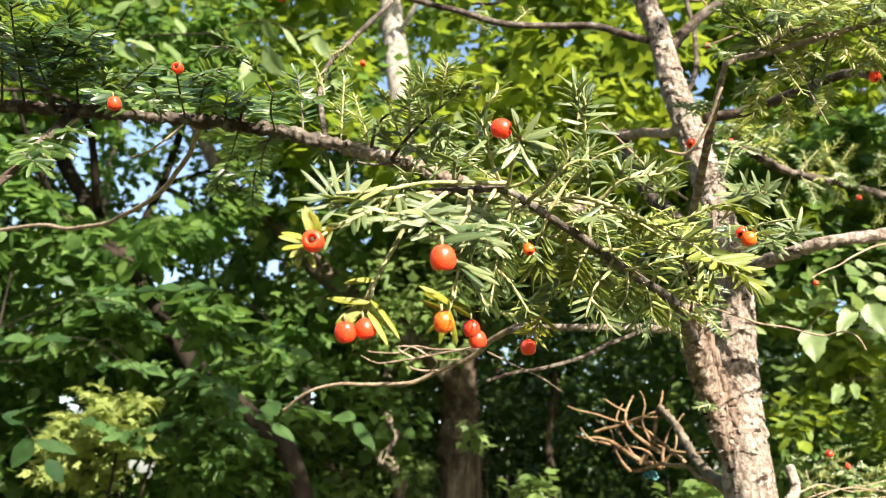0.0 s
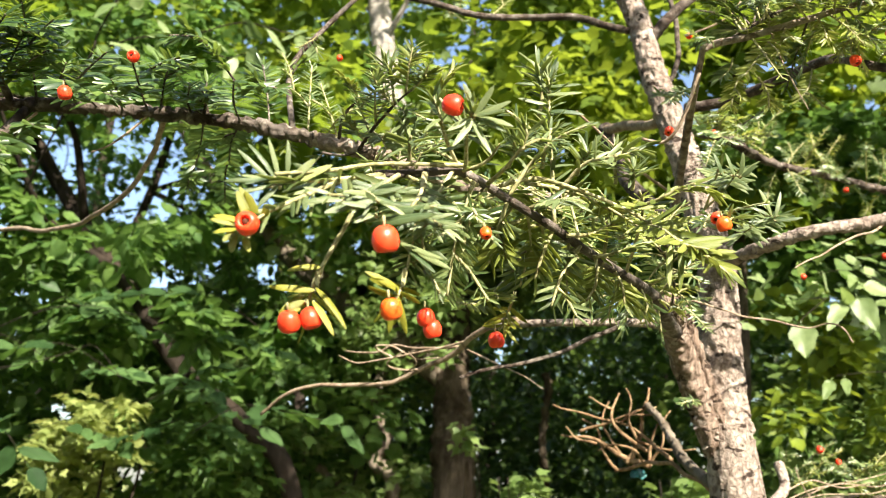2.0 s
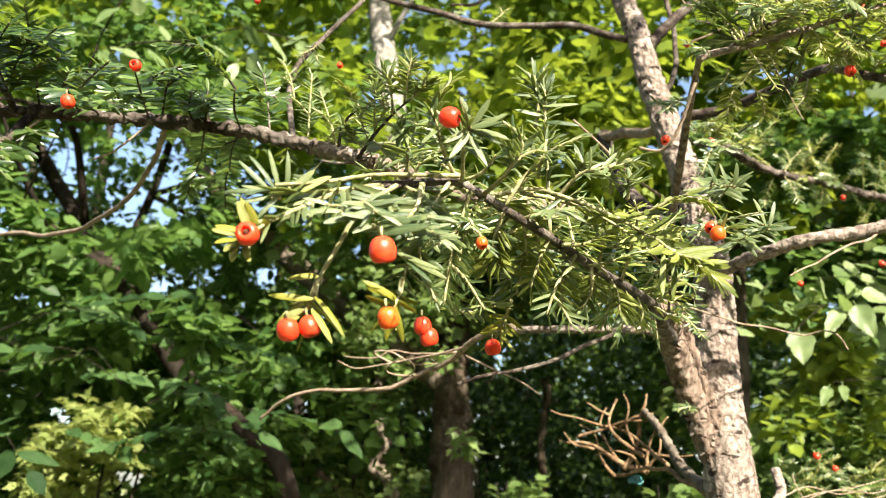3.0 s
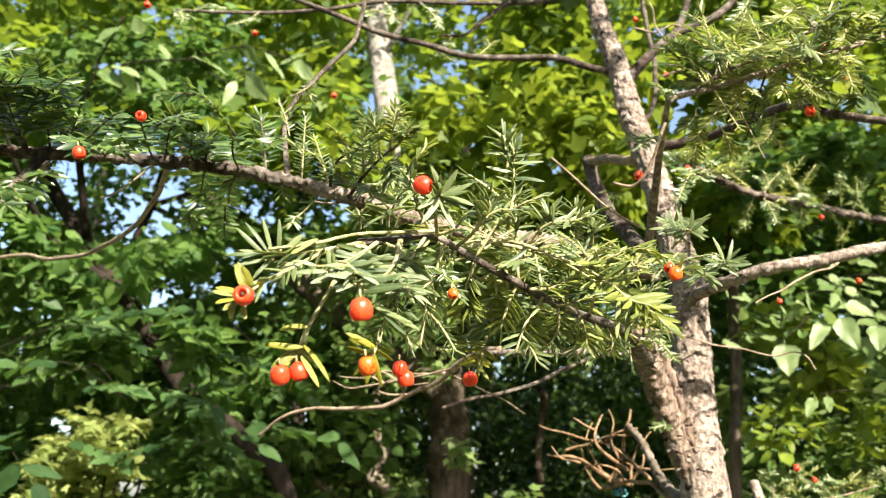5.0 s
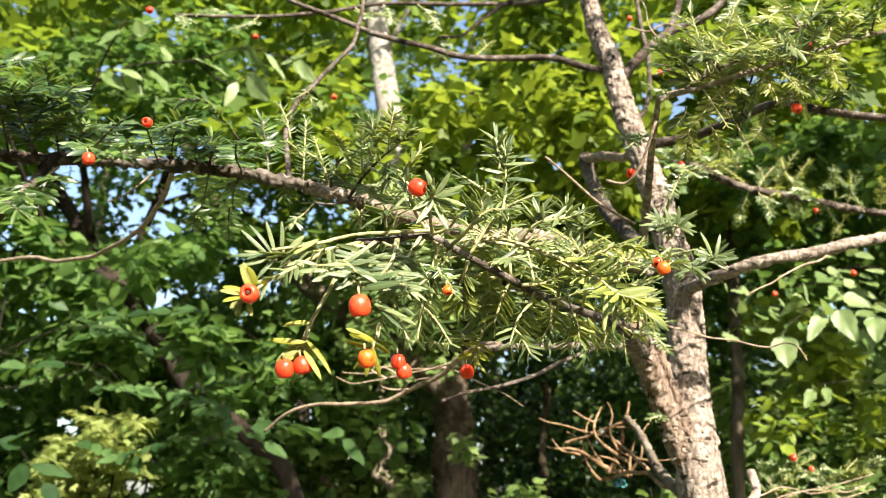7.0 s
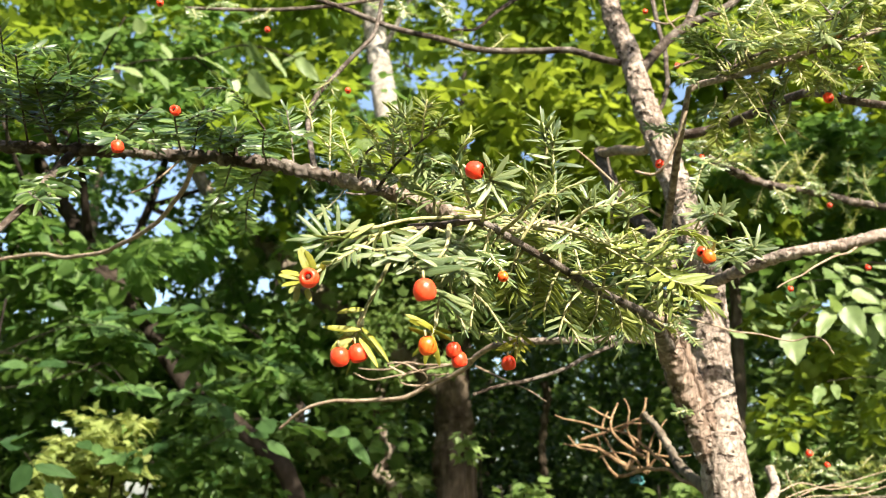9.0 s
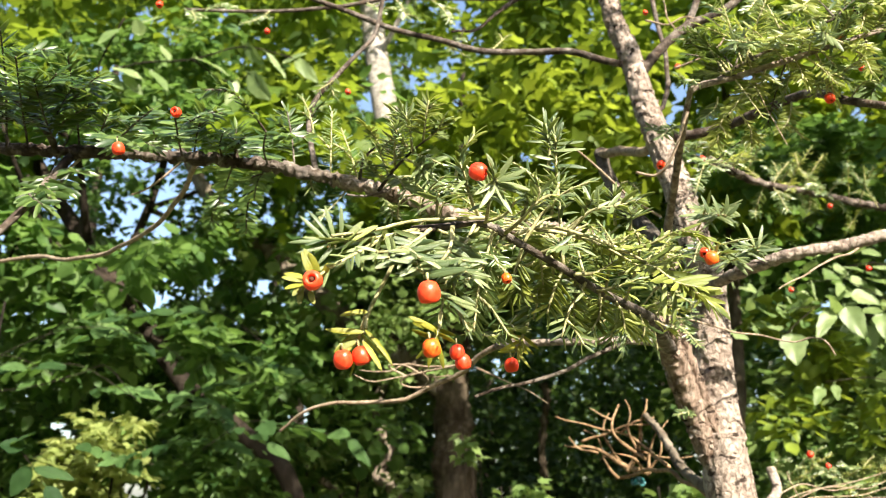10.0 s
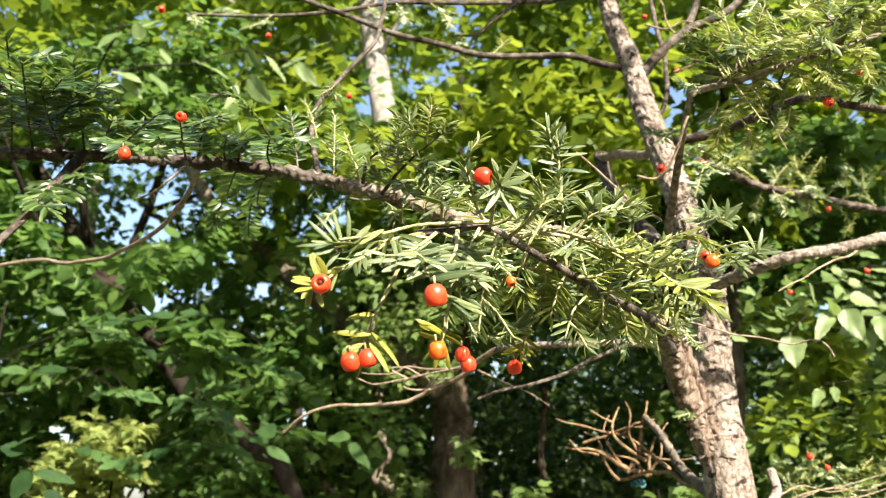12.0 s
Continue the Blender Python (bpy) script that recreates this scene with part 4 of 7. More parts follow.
leaf(sapling, (0.835, 2.074, 1.920), (0.862, 2.079, 1.911), 0.025, LEAF_BROAD, (0.39, -1.22, 0.90), 0.62, 0.12)
leaf(sapling, (0.867, 1.991, 1.951), (0.912, 2.003, 1.935), 0.038, LEAF_BROAD, (0.31, -1.25, 0.94), 0.62, 0.12)
leaf(sapling, (0.891, 2.016, 1.954), (0.895, 1.990, 1.945), 0.024, LEAF_BROAD, (0.19, -1.32, 0.53), 0.62, 0.12)
leaf(sapling, (0.901, 1.904, 1.951), (0.872, 1.938, 1.935), 0.044, LEAF_BROAD, (0.24, -1.23, 1.02), 0.62, 0.12)
leaf(sapling, (0.918, 2.040, 1.994), (0.948, 2.059, 1.982), 0.029, LEAF_BROAD, (0.41, -1.21, 0.87), 0.62, 0.12)
leaf(sapling, (0.737, 1.945, 1.880), (0.766, 1.924, 1.868), 0.029, LEAF_BROAD, (0.05, -1.22, 0.98), 0.62, 0.12)
leaf(sapling, (0.800, 2.105, 1.920), (0.782, 2.087, 1.911), 0.022, LEAF_BROAD, (0.45, -0.89, 0.99), 0.62, 0.12)
leaf(sapling, (1.093, 1.993, 1.951), (1.121, 1.949, 1.933), 0.042, LEAF_BROAD, (-0.18, -0.89, 1.00), 0.62, 0.12)
leaf(sapling, (1.159, 2.017, 1.974), (1.155, 1.990, 1.964), 0.022, LEAF_BROAD, (-0.15, -1.00, 0.68), 0.62, 0.12)
leaf(sapling, (1.090, 1.931, 1.952), (1.118, 1.889, 1.934), 0.047, LEAF_BROAD, (0.48, -1.08, 0.56), 0.62, 0.12)
leaf(sapling, (1.177, 2.015, 1.980), (1.177, 2.053, 1.967), 0.034, LEAF_BROAD, (0.15, -1.06, 0.78), 0.62, 0.12)
leaf(sapling, (1.000, 1.943, 1.936), (1.044, 1.922, 1.919), 0.048, LEAF_BROAD, (0.16, -1.00, 0.67), 0.62, 0.12)
leaf(sapling, (1.071, 2.040, 1.947), (1.095, 2.073, 1.932), 0.038, LEAF_BROAD, (0.08, -1.22, 0.86), 0.62, 0.12)
leaf(sapling, (0.991, 2.000, 2.101), (0.977, 1.964, 2.088), 0.029, LEAF_BROAD, (-0.24, -1.42, 0.55), 0.62, 0.12)
leaf(sapling, (0.934, 1.968, 2.108), (0.957, 1.984, 2.099), 0.027, LEAF_BROAD, (0.57, -0.83, 0.95), 0.62, 0.12)
leaf(sapling, (0.995, 1.912, 2.079), (1.000, 1.874, 2.065), 0.037, LEAF_BROAD, (0.53, -1.17, 0.62), 0.62, 0.12)
leaf(sapling, (1.055, 2.014, 2.107), (1.042, 1.994, 2.099), 0.023, LEAF_BROAD, (0.25, -0.83, 1.09), 0.62, 0.12)
leaf(sapling, (1.120, 2.008, 2.109), (1.154, 1.978, 2.093), 0.042, LEAF_BROAD, (-0.03, -0.85, 0.86), 0.62, 0.12)
leaf(sapling, (1.123, 2.011, 2.129), (1.118, 2.044, 2.118), 0.032, LEAF_BROAD, (0.38, -1.26, 0.73), 0.62, 0.12)
leaf(sapling, (1.072, 2.001, 2.032), (1.125, 1.997, 2.014), 0.045, LEAF_BROAD, (-0.12, -1.06, 0.82), 0.62, 0.12)
leaf(sapling, (1.089, 2.043, 2.045), (1.118, 2.049, 2.035), 0.026, LEAF_BROAD, (0.56, -0.98, 0.65), 0.62, 0.12)
leaf(sapling, (0.867, 1.884, 2.013), (0.879, 1.919, 2.000), 0.033, LEAF_BROAD, (0.27, -1.38, 0.83), 0.62, 0.12)
leaf(sapling, (0.936, 1.997, 2.042), (0.915, 2.009, 2.034), 0.019, LEAF_BROAD, (-0.00, -1.15, 0.78), 0.62, 0.12)
leaf(sapling, (0.839, 1.954, 1.901), (0.840, 1.914, 1.887), 0.040, LEAF_BROAD, (-0.01, -1.24, 0.71), 0.62, 0.12)
leaf(sapling, (0.862, 2.051, 1.929), (0.888, 2.053, 1.920), 0.021, LEAF_BROAD, (0.28, -1.45, 0.90), 0.62, 0.12)
leaf(sapling, (0.776, 1.899, 1.954), (0.774, 1.936, 1.941), 0.031, LEAF_BROAD, (0.59, -1.03, 0.60), 0.62, 0.12)
leaf(sapling, (0.778, 1.986, 1.954), (0.794, 2.000, 1.947), 0.021, LEAF_BROAD, (0.27, -1.09, 0.79), 0.62, 0.12)
leaf(sapling, (0.861, 1.900, 1.872), (0.850, 1.868, 1.796), 0.062, LEAF_BROAD, (-0.35, -1.0, 0.25), 0.60, 0.10)
leaf(sapling, (0.965, 1.900, 1.929), (0.904, 1.860, 1.861), 0.039, LEAF_BROAD, (-0.35, -1.0, 0.25), 0.60, 0.10)
leaf(sapling, (1.000, 1.900, 1.937), (1.016, 1.860, 1.857), 0.055, LEAF_BROAD, (-0.35, -1.0, 0.25), 0.60, 0.10)
leaf(sapling, (0.914, 1.900, 1.745), (0.877, 1.860, 1.706), 0.028, LEAF_BROAD, (-0.35, -1.0, 0.25), 0.60, 0.10)
leaf(sapling, (0.946, 1.900, 1.750), (0.930, 1.860, 1.716), 0.023, LEAF_BROAD, (-0.35, -1.0, 0.25), 0.60, 0.10)
leaf(sapling, (1.088, 1.900, 1.920), (1.064, 1.860, 1.857), 0.050, LEAF_BROAD, (-0.35, -1.0, 0.25), 0.60, 0.10)

# walnut sapling with large dull leaves
walnut = thing("sapling", (-1.122, 2.100, 0), "young sapling with large dull green leaflets in shade", "sapling")
limb("stem", [(-1.122, 2.100, -0.03), (-1.142, 2.100, 0.8), (-1.122, 2.100, 1.525), (-1.144, 2.120, 1.693), (-1.156, 2.150, 1.872), (-1.175, 2.200, 2.037)], 0.009, 0.003, DARK_BARK, walnut, sides=8)
limb("stem", [(-1.147, 2.120, 1.665), (-1.040, 2.100, 1.635), (-0.983, 2.080, 1.586), (-0.938, 2.060, 1.541)], 0.0011, 0.0007, DARK_BARK, walnut, sides=8)
limb("stem", [(-1.155, 2.130, 1.780), (-1.028, 2.120, 1.792), (-0.893, 2.100, 1.825), (-0.829, 2.080, 1.836), (-0.739, 2.050, 1.750)], 0.0011, 0.0007, DARK_BARK, walnut, sides=8)
limb("stem", [(-1.156, 2.150, 1.872), (-1.026, 2.140, 1.929), (-0.901, 2.120, 1.947), (-0.743, 2.100, 1.919), (-0.629, 2.080, 1.848)], 0.0011, 0.0007, DARK_BARK, walnut, sides=8)
leaf(walnut, (-0.977, 2.060, 1.589), (-1.026, 2.060, 1.521), 0.069, LEAF_DULL)
leaf(walnut, (-0.971, 2.060, 1.584), (-0.872, 2.060, 1.564), 0.050, LEAF_DULL)
leaf(walnut, (-0.933, 2.050, 1.541), (-0.887, 2.050, 1.492), 0.063, LEAF_DULL)
leaf(walnut, (-1.010, 2.080, 1.634), (-1.064, 2.060, 1.647), 0.056, LEAF_DULL)
leaf(walnut, (-1.046, 2.080, 1.641), (-0.977, 2.040, 1.678), 0.048, LEAF_DULL)
g = random.Random(17)
for tier in range(13):
    x, y, z = g.uniform(-1.35, -0.5), g.uniform(2.2, 3.0), g.choice((1.70, 1.80, 1.87, 1.93, 2.0, 2.07)) + g.uniform(-0.02, 0.02)
    way = Vector((g.choice((-1, 1)) * g.uniform(0.6, 1), g.uniform(-0.5, 0.2), g.uniform(-0.2, 0.1))).normalized()
    rachis = [Vector((x, y, z)) + way * s + Vector((0, 0, -0.6 * s * s)) for s in (0, 0.09, 0.18, 0.27)]
    limb("stem", [tuple(rachis[0] - way * 0.12 + Vector((0, 0.04, -0.07)))] + [tuple(p) for p in rachis], 0.0011, 0.0006, DARK_BARK, walnut, sides=6)
    line = smooth_line(rachis, 2)
    for i, p in enumerate(line[1:]):
        for hand in ((-1, 1) if i < len(line) - 2 else (0,)):
            out = (way * 0.6 + Vector((-way.y, way.x, 0)) * hand + Vector((g.uniform(-0.3, 0.3), 0, g.uniform(-0.45, 0.05)))).normalized()
            size = g.uniform(0.055, 0.105)
            a = Vector(p) + out * 0.006
            leaf(walnut, tuple(a), tuple(a + out * size), size * g.uniform(0.45, 0.6), LEAF_DULL, (g.uniform(-0.5, 0.5), g.uniform(-1.2, -0.5), 1.0), 0.7)

# bough of broad pale leaves over the long branch
bough = thing("sapling", (-2.0, 3.5, 0), "slender sapling with pale sunlit oval leaves", "sapling")
limb("stem", [(-2.0, 3.5, -0.03), (-1.95, 3.45, 1.4), (-1.8, 3.3, 2.3), (-1.209, 2.600, 2.843), (-1.147, 2.550, 2.992), (-1.064, 2.500, 3.119)], 0.009, 0.003, DARK_BARK, bough, sides=8)
limb("stem", [(-1.180, 2.580, 2.920), (-1.015, 2.520, 2.952), (-0.809, 2.480, 2.946), (-0.632, 2.450, 2.976), (-0.452, 2.420, 2.915)], 0.0036, 0.0017, DARK_BARK, bough, sides=8)
limb("stem", [(-0.809, 2.480, 2.946), (-0.683, 2.460, 2.853), (-0.604, 2.440, 2.863)], 0.0029, 0.0014, DARK_BARK, bough, sides=8)
leaf(bough, (-0.797, 2.470, 2.945), (-0.669, 2.470, 2.897), 0.069, LEAF_BROAD)
leaf(bough, (-0.632, 2.450, 2.987), (-0.567, 2.450, 2.907), 0.058, LEAF_BROAD)
leaf(bough, (-0.608, 2.440, 2.872), (-0.531, 2.400, 2.755), 0.087, LEAF_BROAD)
leaf(bough, (-1.091, 2.520, 2.935), (-0.973, 2.480, 2.891), 0.078, LEAF_BROAD)
leaf(bough, (-1.137, 2.540, 2.931), (-1.047, 2.500, 2.859), 0.063, LEAF_BROAD)
leaf(bough, (-0.957, 2.500, 2.915), (-0.870, 2.460, 2.833), 0.066, LEAF_BROAD)
leaf(bough, (-1.059, 2.520, 2.909), (-0.981, 2.520, 2.840), 0.054, LEAF_BROAD)
leaf(bough, (-1.021, 2.500, 3.085), (-0.938, 2.500, 3.141), 0.067, LEAF_BROAD)
leaf(bough, (-0.999, 2.500, 3.051), (-1.009, 2.460, 3.093), 0.059, LEAF_BROAD)
leaf(bough, (-0.452, 2.420, 2.915), (-0.371, 2.400, 2.820), 0.064, LEAF_BROAD)
leaf(bough, (-0.550, 2.430, 2.942), (-0.466, 2.410, 2.846), 0.065, LEAF_BROAD)
leaf(bough, (-0.491, 2.430, 2.900), (-0.414, 2.410, 2.941), 0.057, LEAF_BROAD)
leaf(bough, (-0.893, 2.500, 2.952), (-0.920, 2.480, 3.006), 0.058, LEAF_BROAD)
leaf(bough, (-1.079, 2.500, 3.074), (-1.134, 2.460, 3.005), 0.067, LEAF_BROAD)
leaf(bough, (-1.143, 2.540, 2.986), (-1.234, 2.520, 2.997), 0.067, LEAF_BROAD)
leaf(bough, (-0.643, 2.450, 2.848), (-0.670, 2.430, 2.754), 0.057, LEAF_BROAD)

# ---- the yew ----
yew = thing("yew_tree", (0.512, 1.015, 0), "yew tree with flaky brown bark and red berries", "tree")

# yew trunk and limbs
yew_trunk = limb("trunk", [(0.512, 1.015, 0.0), (0.414, 0.985, 0.75), (0.351, 0.965, 1.500), (0.348, 0.965, 1.553), (0.345, 0.965, 1.620), (0.345, 0.960, 1.689), (0.346, 0.960, 1.761), (0.335, 0.960, 1.821), (0.322, 0.960, 1.884), (0.308, 0.965, 1.942), (0.291, 0.970, 2.011), (0.281, 0.980, 2.086), (0.265, 0.990, 2.147), (0.258, 1.000, 2.210), (0.241, 1.010, 2.326), (0.248, 1.030, 2.536)], 0.075, 0.0095, BARK, yew, taper=1.45, sides=96, rough=0.05, steps=26, flake=0.0013)
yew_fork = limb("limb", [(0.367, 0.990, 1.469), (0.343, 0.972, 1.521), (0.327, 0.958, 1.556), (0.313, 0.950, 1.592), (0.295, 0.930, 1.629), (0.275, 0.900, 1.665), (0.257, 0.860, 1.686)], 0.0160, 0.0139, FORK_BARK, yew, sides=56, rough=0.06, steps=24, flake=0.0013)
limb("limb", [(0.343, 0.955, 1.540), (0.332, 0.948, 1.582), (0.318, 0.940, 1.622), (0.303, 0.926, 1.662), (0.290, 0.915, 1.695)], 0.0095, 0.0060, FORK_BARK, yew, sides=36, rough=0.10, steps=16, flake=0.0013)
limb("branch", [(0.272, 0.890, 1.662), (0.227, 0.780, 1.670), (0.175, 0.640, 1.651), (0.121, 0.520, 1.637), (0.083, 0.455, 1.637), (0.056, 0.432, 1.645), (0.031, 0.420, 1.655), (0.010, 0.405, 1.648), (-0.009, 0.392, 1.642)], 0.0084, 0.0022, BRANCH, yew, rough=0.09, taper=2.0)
# the long branch in two meshes: sunlit bark colour here, darker bark beyond
limb("branch", [(0.304, 0.955, 1.779), (0.229, 0.890, 1.782), (0.187, 0.850, 1.782), (0.140, 0.800, 1.776), (0.082, 0.735, 1.757), (0.029, 0.690, 1.754), (0.000, 0.672, 1.757), (-0.034, 0.665, 1.767), (-0.089, 0.690, 1.791)], 0.0075, 0.0061, LIT_BRANCH, yew, rough=0.10, sides=28, steps=30, flake=0.0018)
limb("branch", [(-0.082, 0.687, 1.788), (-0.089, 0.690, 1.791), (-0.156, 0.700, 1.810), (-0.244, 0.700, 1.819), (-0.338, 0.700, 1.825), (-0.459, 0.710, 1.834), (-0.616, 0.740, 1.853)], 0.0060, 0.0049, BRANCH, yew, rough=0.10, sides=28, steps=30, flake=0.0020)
limb("branch", [(0.319, 0.990, 1.792), (0.305, 1.060, 1.862), (0.290, 1.120, 1.918), (0.282, 1.180, 1.993), (0.277, 1.200, 2.040)], 0.0104, 0.0111, BRANCH, yew)
limb("dead_stub", [(0.301, 1.000, 1.956), (0.296, 1.100, 1.998), (0.277, 1.200, 2.036)], 0.0066, 0.0079, DRY, yew)
limb("branch", [(0.267, 0.980, 2.076), (0.238, 0.990, 2.090), (0.201, 1.000, 2.108), (0.147, 1.020, 2.119), (0.074, 1.030, 2.127), (0.016, 1.040, 2.151), (-0.052, 1.050, 2.175), (-0.123, 1.070, 2.218), (-0.195, 1.080, 2.255), (-0.263, 1.100, 2.305)], 0.0051, 0.0036, BRANCH, yew)
limb("branch", [(0.279, 1.050, 2.264), (0.212, 1.150, 2.301), (0.084, 1.150, 2.295), (-0.057, 1.150, 2.296), (-0.150, 1.150, 2.280), (-0.264, 1.160, 2.278), (-0.405, 1.160, 2.281)], 0.0044, 0.0028, BRANCH, yew)
limb("twig", [(0.159, 1.140, 2.294), (0.109, 1.120, 2.249), (0.072, 1.120, 2.216), (0.035, 1.120, 2.214)], 0.0042, 0.0018, BRANCH, yew)
limb("branch", [(0.287, 0.970, 2.054), (0.322, 0.970, 2.096), (0.361, 0.970, 2.129), (0.407, 0.950, 2.143), (0.447, 0.940, 2.177), (0.501, 0.920, 2.227)], 0.0074, 0.0047, BRANCH, yew, rough=0.12, sides=20, flake=0.0007)
limb("branch", [(0.358, 0.970, 2.127), (0.378, 0.980, 2.168), (0.392, 0.980, 2.215)], 0.0056, 0.0041, BRANCH, yew)
limb("twig", [(0.293, 0.985, 1.997), (0.318, 1.000, 2.013), (0.335, 1.020, 2.041), (0.351, 1.050, 2.088), (0.364, 1.100, 2.185), (0.366, 1.140, 2.294), (0.368, 1.160, 2.374)], 0.0035, 0.0039, BRANCH, yew)
limb("branch", [(0.292, 0.930, 1.805), (0.279, 0.840, 1.838), (0.264, 0.750, 1.860), (0.259, 0.710, 1.873), (0.258, 0.690, 1.885)], 0.0058, 0.0028, LIT_BRANCH, yew)
limb("branch", [(0.257, 0.690, 1.883), (0.269, 0.690, 1.889), (0.304, 0.690, 1.898), (0.357, 0.690, 1.916), (0.406, 0.690, 1.933), (0.479, 0.700, 1.961), (0.556, 0.720, 1.990)], 0.0036, 0.0021, LIT_BRANCH, yew)
limb("twig", [(0.286, 0.690, 1.896), (0.319, 0.680, 1.913), (0.350, 0.670, 1.922), (0.369, 0.660, 1.932), (0.394, 0.650, 1.940)], 0.0017, 0.0011, BRANCH, yew)
limb("twig", [(0.256, 0.700, 1.865), (0.246, 0.710, 1.835), (0.237, 0.720, 1.816), (0.227, 0.730, 1.809), (0.211, 0.740, 1.817)], 0.0017, 0.0015, DRY, yew)
limb("twig", [(0.146, 0.720, 1.835), (0.191, 0.750, 1.808), (0.223, 0.790, 1.802), (0.264, 0.850, 1.807)], 0.0011, 0.0016, DRY, yew)
limb("branch", [(0.325, 0.960, 1.956), (0.372, 0.930, 1.954), (0.405, 0.880, 1.953), (0.420, 0.820, 1.941), (0.427, 0.780, 1.927), (0.447, 0.750, 1.902), (0.488, 0.720, 1.879), (0.555, 0.700, 1.867)], 0.0068, 0.0034, BRANCH, yew)
limb("branch", [(0.318, 0.970, 1.932), (0.423, 1.100, 1.980), (0.551, 1.250, 2.006), (0.709, 1.360, 2.024), (0.801, 1.400, 2.021), (0.936, 1.450, 2.022)], 0.0060, 0.0062, BRANCH, yew, rough=0.2, sides=24, steps=16, flake=0.0016)
limb("branch", [(0.342, 0.945, 1.748), (0.353, 0.865, 1.745), (0.393, 0.815, 1.751), (0.442, 0.800, 1.756), (0.487, 0.790, 1.765), (0.564, 0.800, 1.781)], 0.0074, 0.0055, BARK, yew, rough=0.08, sides=24, steps=20, flake=0.0009)
limb("twig", [(0.469, 0.800, 1.761), (0.445, 0.790, 1.745), (0.426, 0.785, 1.739), (0.401, 0.780, 1.727), (0.384, 0.775, 1.716), (0.368, 0.770, 1.709), (0.352, 0.765, 1.700)], 0.0015, 0.0007, DRY, yew)
limb("twig", [(0.234, 0.800, 1.685), (0.276, 0.850, 1.689), (0.314, 0.900, 1.694), (0.342, 0.920, 1.693), (0.364, 0.930, 1.688), (0.394, 0.930, 1.684), (0.413, 0.920, 1.676), (0.431, 0.920, 1.674), (0.444, 0.910, 1.677), (0.454, 0.905, 1.675), (0.460, 0.900, 1.667), (0.466, 0.900, 1.655)], 0.0013, 0.0009, DRY, yew)
limb("branch", [(0.271, 0.890, 1.656), (0.250, 0.870, 1.665), (0.217, 0.865, 1.667), (0.149, 0.870, 1.667), (0.107, 0.900, 1.671), (0.077, 0.930, 1.673)], 0.0045, 0.0037, BARK, yew)
limb("twig", [(0.219, 0.860, 1.667), (0.178, 0.830, 1.647), (0.134, 0.790, 1.623), (0.071, 0.740, 1.600), (0.040, 0.710, 1.588)], 0.0025, 0.0015, BRANCH, yew)
limb("dead_branch", [(0.108, 0.900, 1.675), (0.079, 0.950, 1.679), (0.046, 1.000, 1.659), (-0.004, 1.050, 1.642), (-0.050, 1.080, 1.626), (-0.130, 1.120, 1.630), (-0.182, 1.150, 1.620), (-0.219, 1.180, 1.597)], 0.0039, 0.0020, DRY, yew)
limb("dead_twig", [(0.059, 0.980, 1.667), (0.003, 1.020, 1.659), (-0.049, 1.040, 1.652), (-0.079, 1.050, 1.649), (-0.102, 1.060, 1.660)], 0.0015, 0.0008, DRY, yew)
limb("dead_twig", [(0.046, 1.000, 1.663), (-0.004, 1.030, 1.665), (-0.034, 1.050, 1.672), (-0.057, 1.060, 1.664), (-0.097, 1.080, 1.669)], 0.0016, 0.0009, DRY, yew)
limb("dead_twig", [(-0.034, 1.050, 1.657), (-0.056, 1.040, 1.667), (-0.034, 1.030, 1.667), (-0.004, 1.030, 1.652), (0.025, 1.020, 1.653)], 0.0014, 0.0008, DRY, yew)
limb("dead_twig", [(0.003, 1.050, 1.643), (-0.026, 1.030, 1.639), (-0.039, 1.020, 1.645), (-0.018, 1.000, 1.656)], 0.0014, 0.0008, DRY, yew)
limb("dead_twig", [(0.057, 1.000, 1.659), (0.094, 0.980, 1.638), (0.119, 0.960, 1.623), (0.139, 0.950, 1.608)], 0.0013, 0.0005, DRY, yew)
limb("dead_twig", [(-0.019, 1.050, 1.638), (-0.004, 1.020, 1.645), (-0.013, 1.000, 1.656)], 0.0011, 0.0005, DRY, yew)
limb("dead_limb", [(0.339, 0.980, 1.501), (0.332, 1.080, 1.534), (0.334, 1.140, 1.563), (0.337, 1.200, 1.593), (0.329, 1.250, 1.622)], 0.0068, 0.0050, LIMB_BARK, yew, rough=0.16, sides=24, steps=14, flake=0.0012)
limb("dead_twig", [(0.332, 1.150, 1.541), (0.324, 1.220, 1.568), (0.295, 1.270, 1.597), (0.244, 1.280, 1.612), (0.198, 1.300, 1.626)], 0.0028, 0.0013, RUST, yew)
limb("dead_twig", [(0.326, 1.240, 1.535), (0.297, 1.260, 1.546), (0.259, 1.280, 1.568), (0.210, 1.300, 1.581)], 0.0049, 0.0013, RUST, yew)
limb("dead_twig", [(0.297, 1.260, 1.539), (0.313, 1.250, 1.570), (0.324, 1.250, 1.604), (0.334, 1.250, 1.647)], 0.0046, 0.0015, RUST, yew)
limb("dead_twig", [(0.324, 1.240, 1.556), (0.291, 1.250, 1.579), (0.279, 1.260, 1.605), (0.294, 1.270, 1.641)], 0.0035, 0.0013, RUST, yew)
limb("dead_twig", [(0.236, 1.290, 1.586), (0.273, 1.270, 1.598), (0.300, 1.250, 1.606), (0.341, 1.240, 1.607)], 0.0024, 0.0009, RUST, yew)
limb("dead_twig", [(0.326, 1.240, 1.535), (0.327, 1.230, 1.569), (0.336, 1.220, 1.593)], 0.0031, 0.0011, RUST, yew)
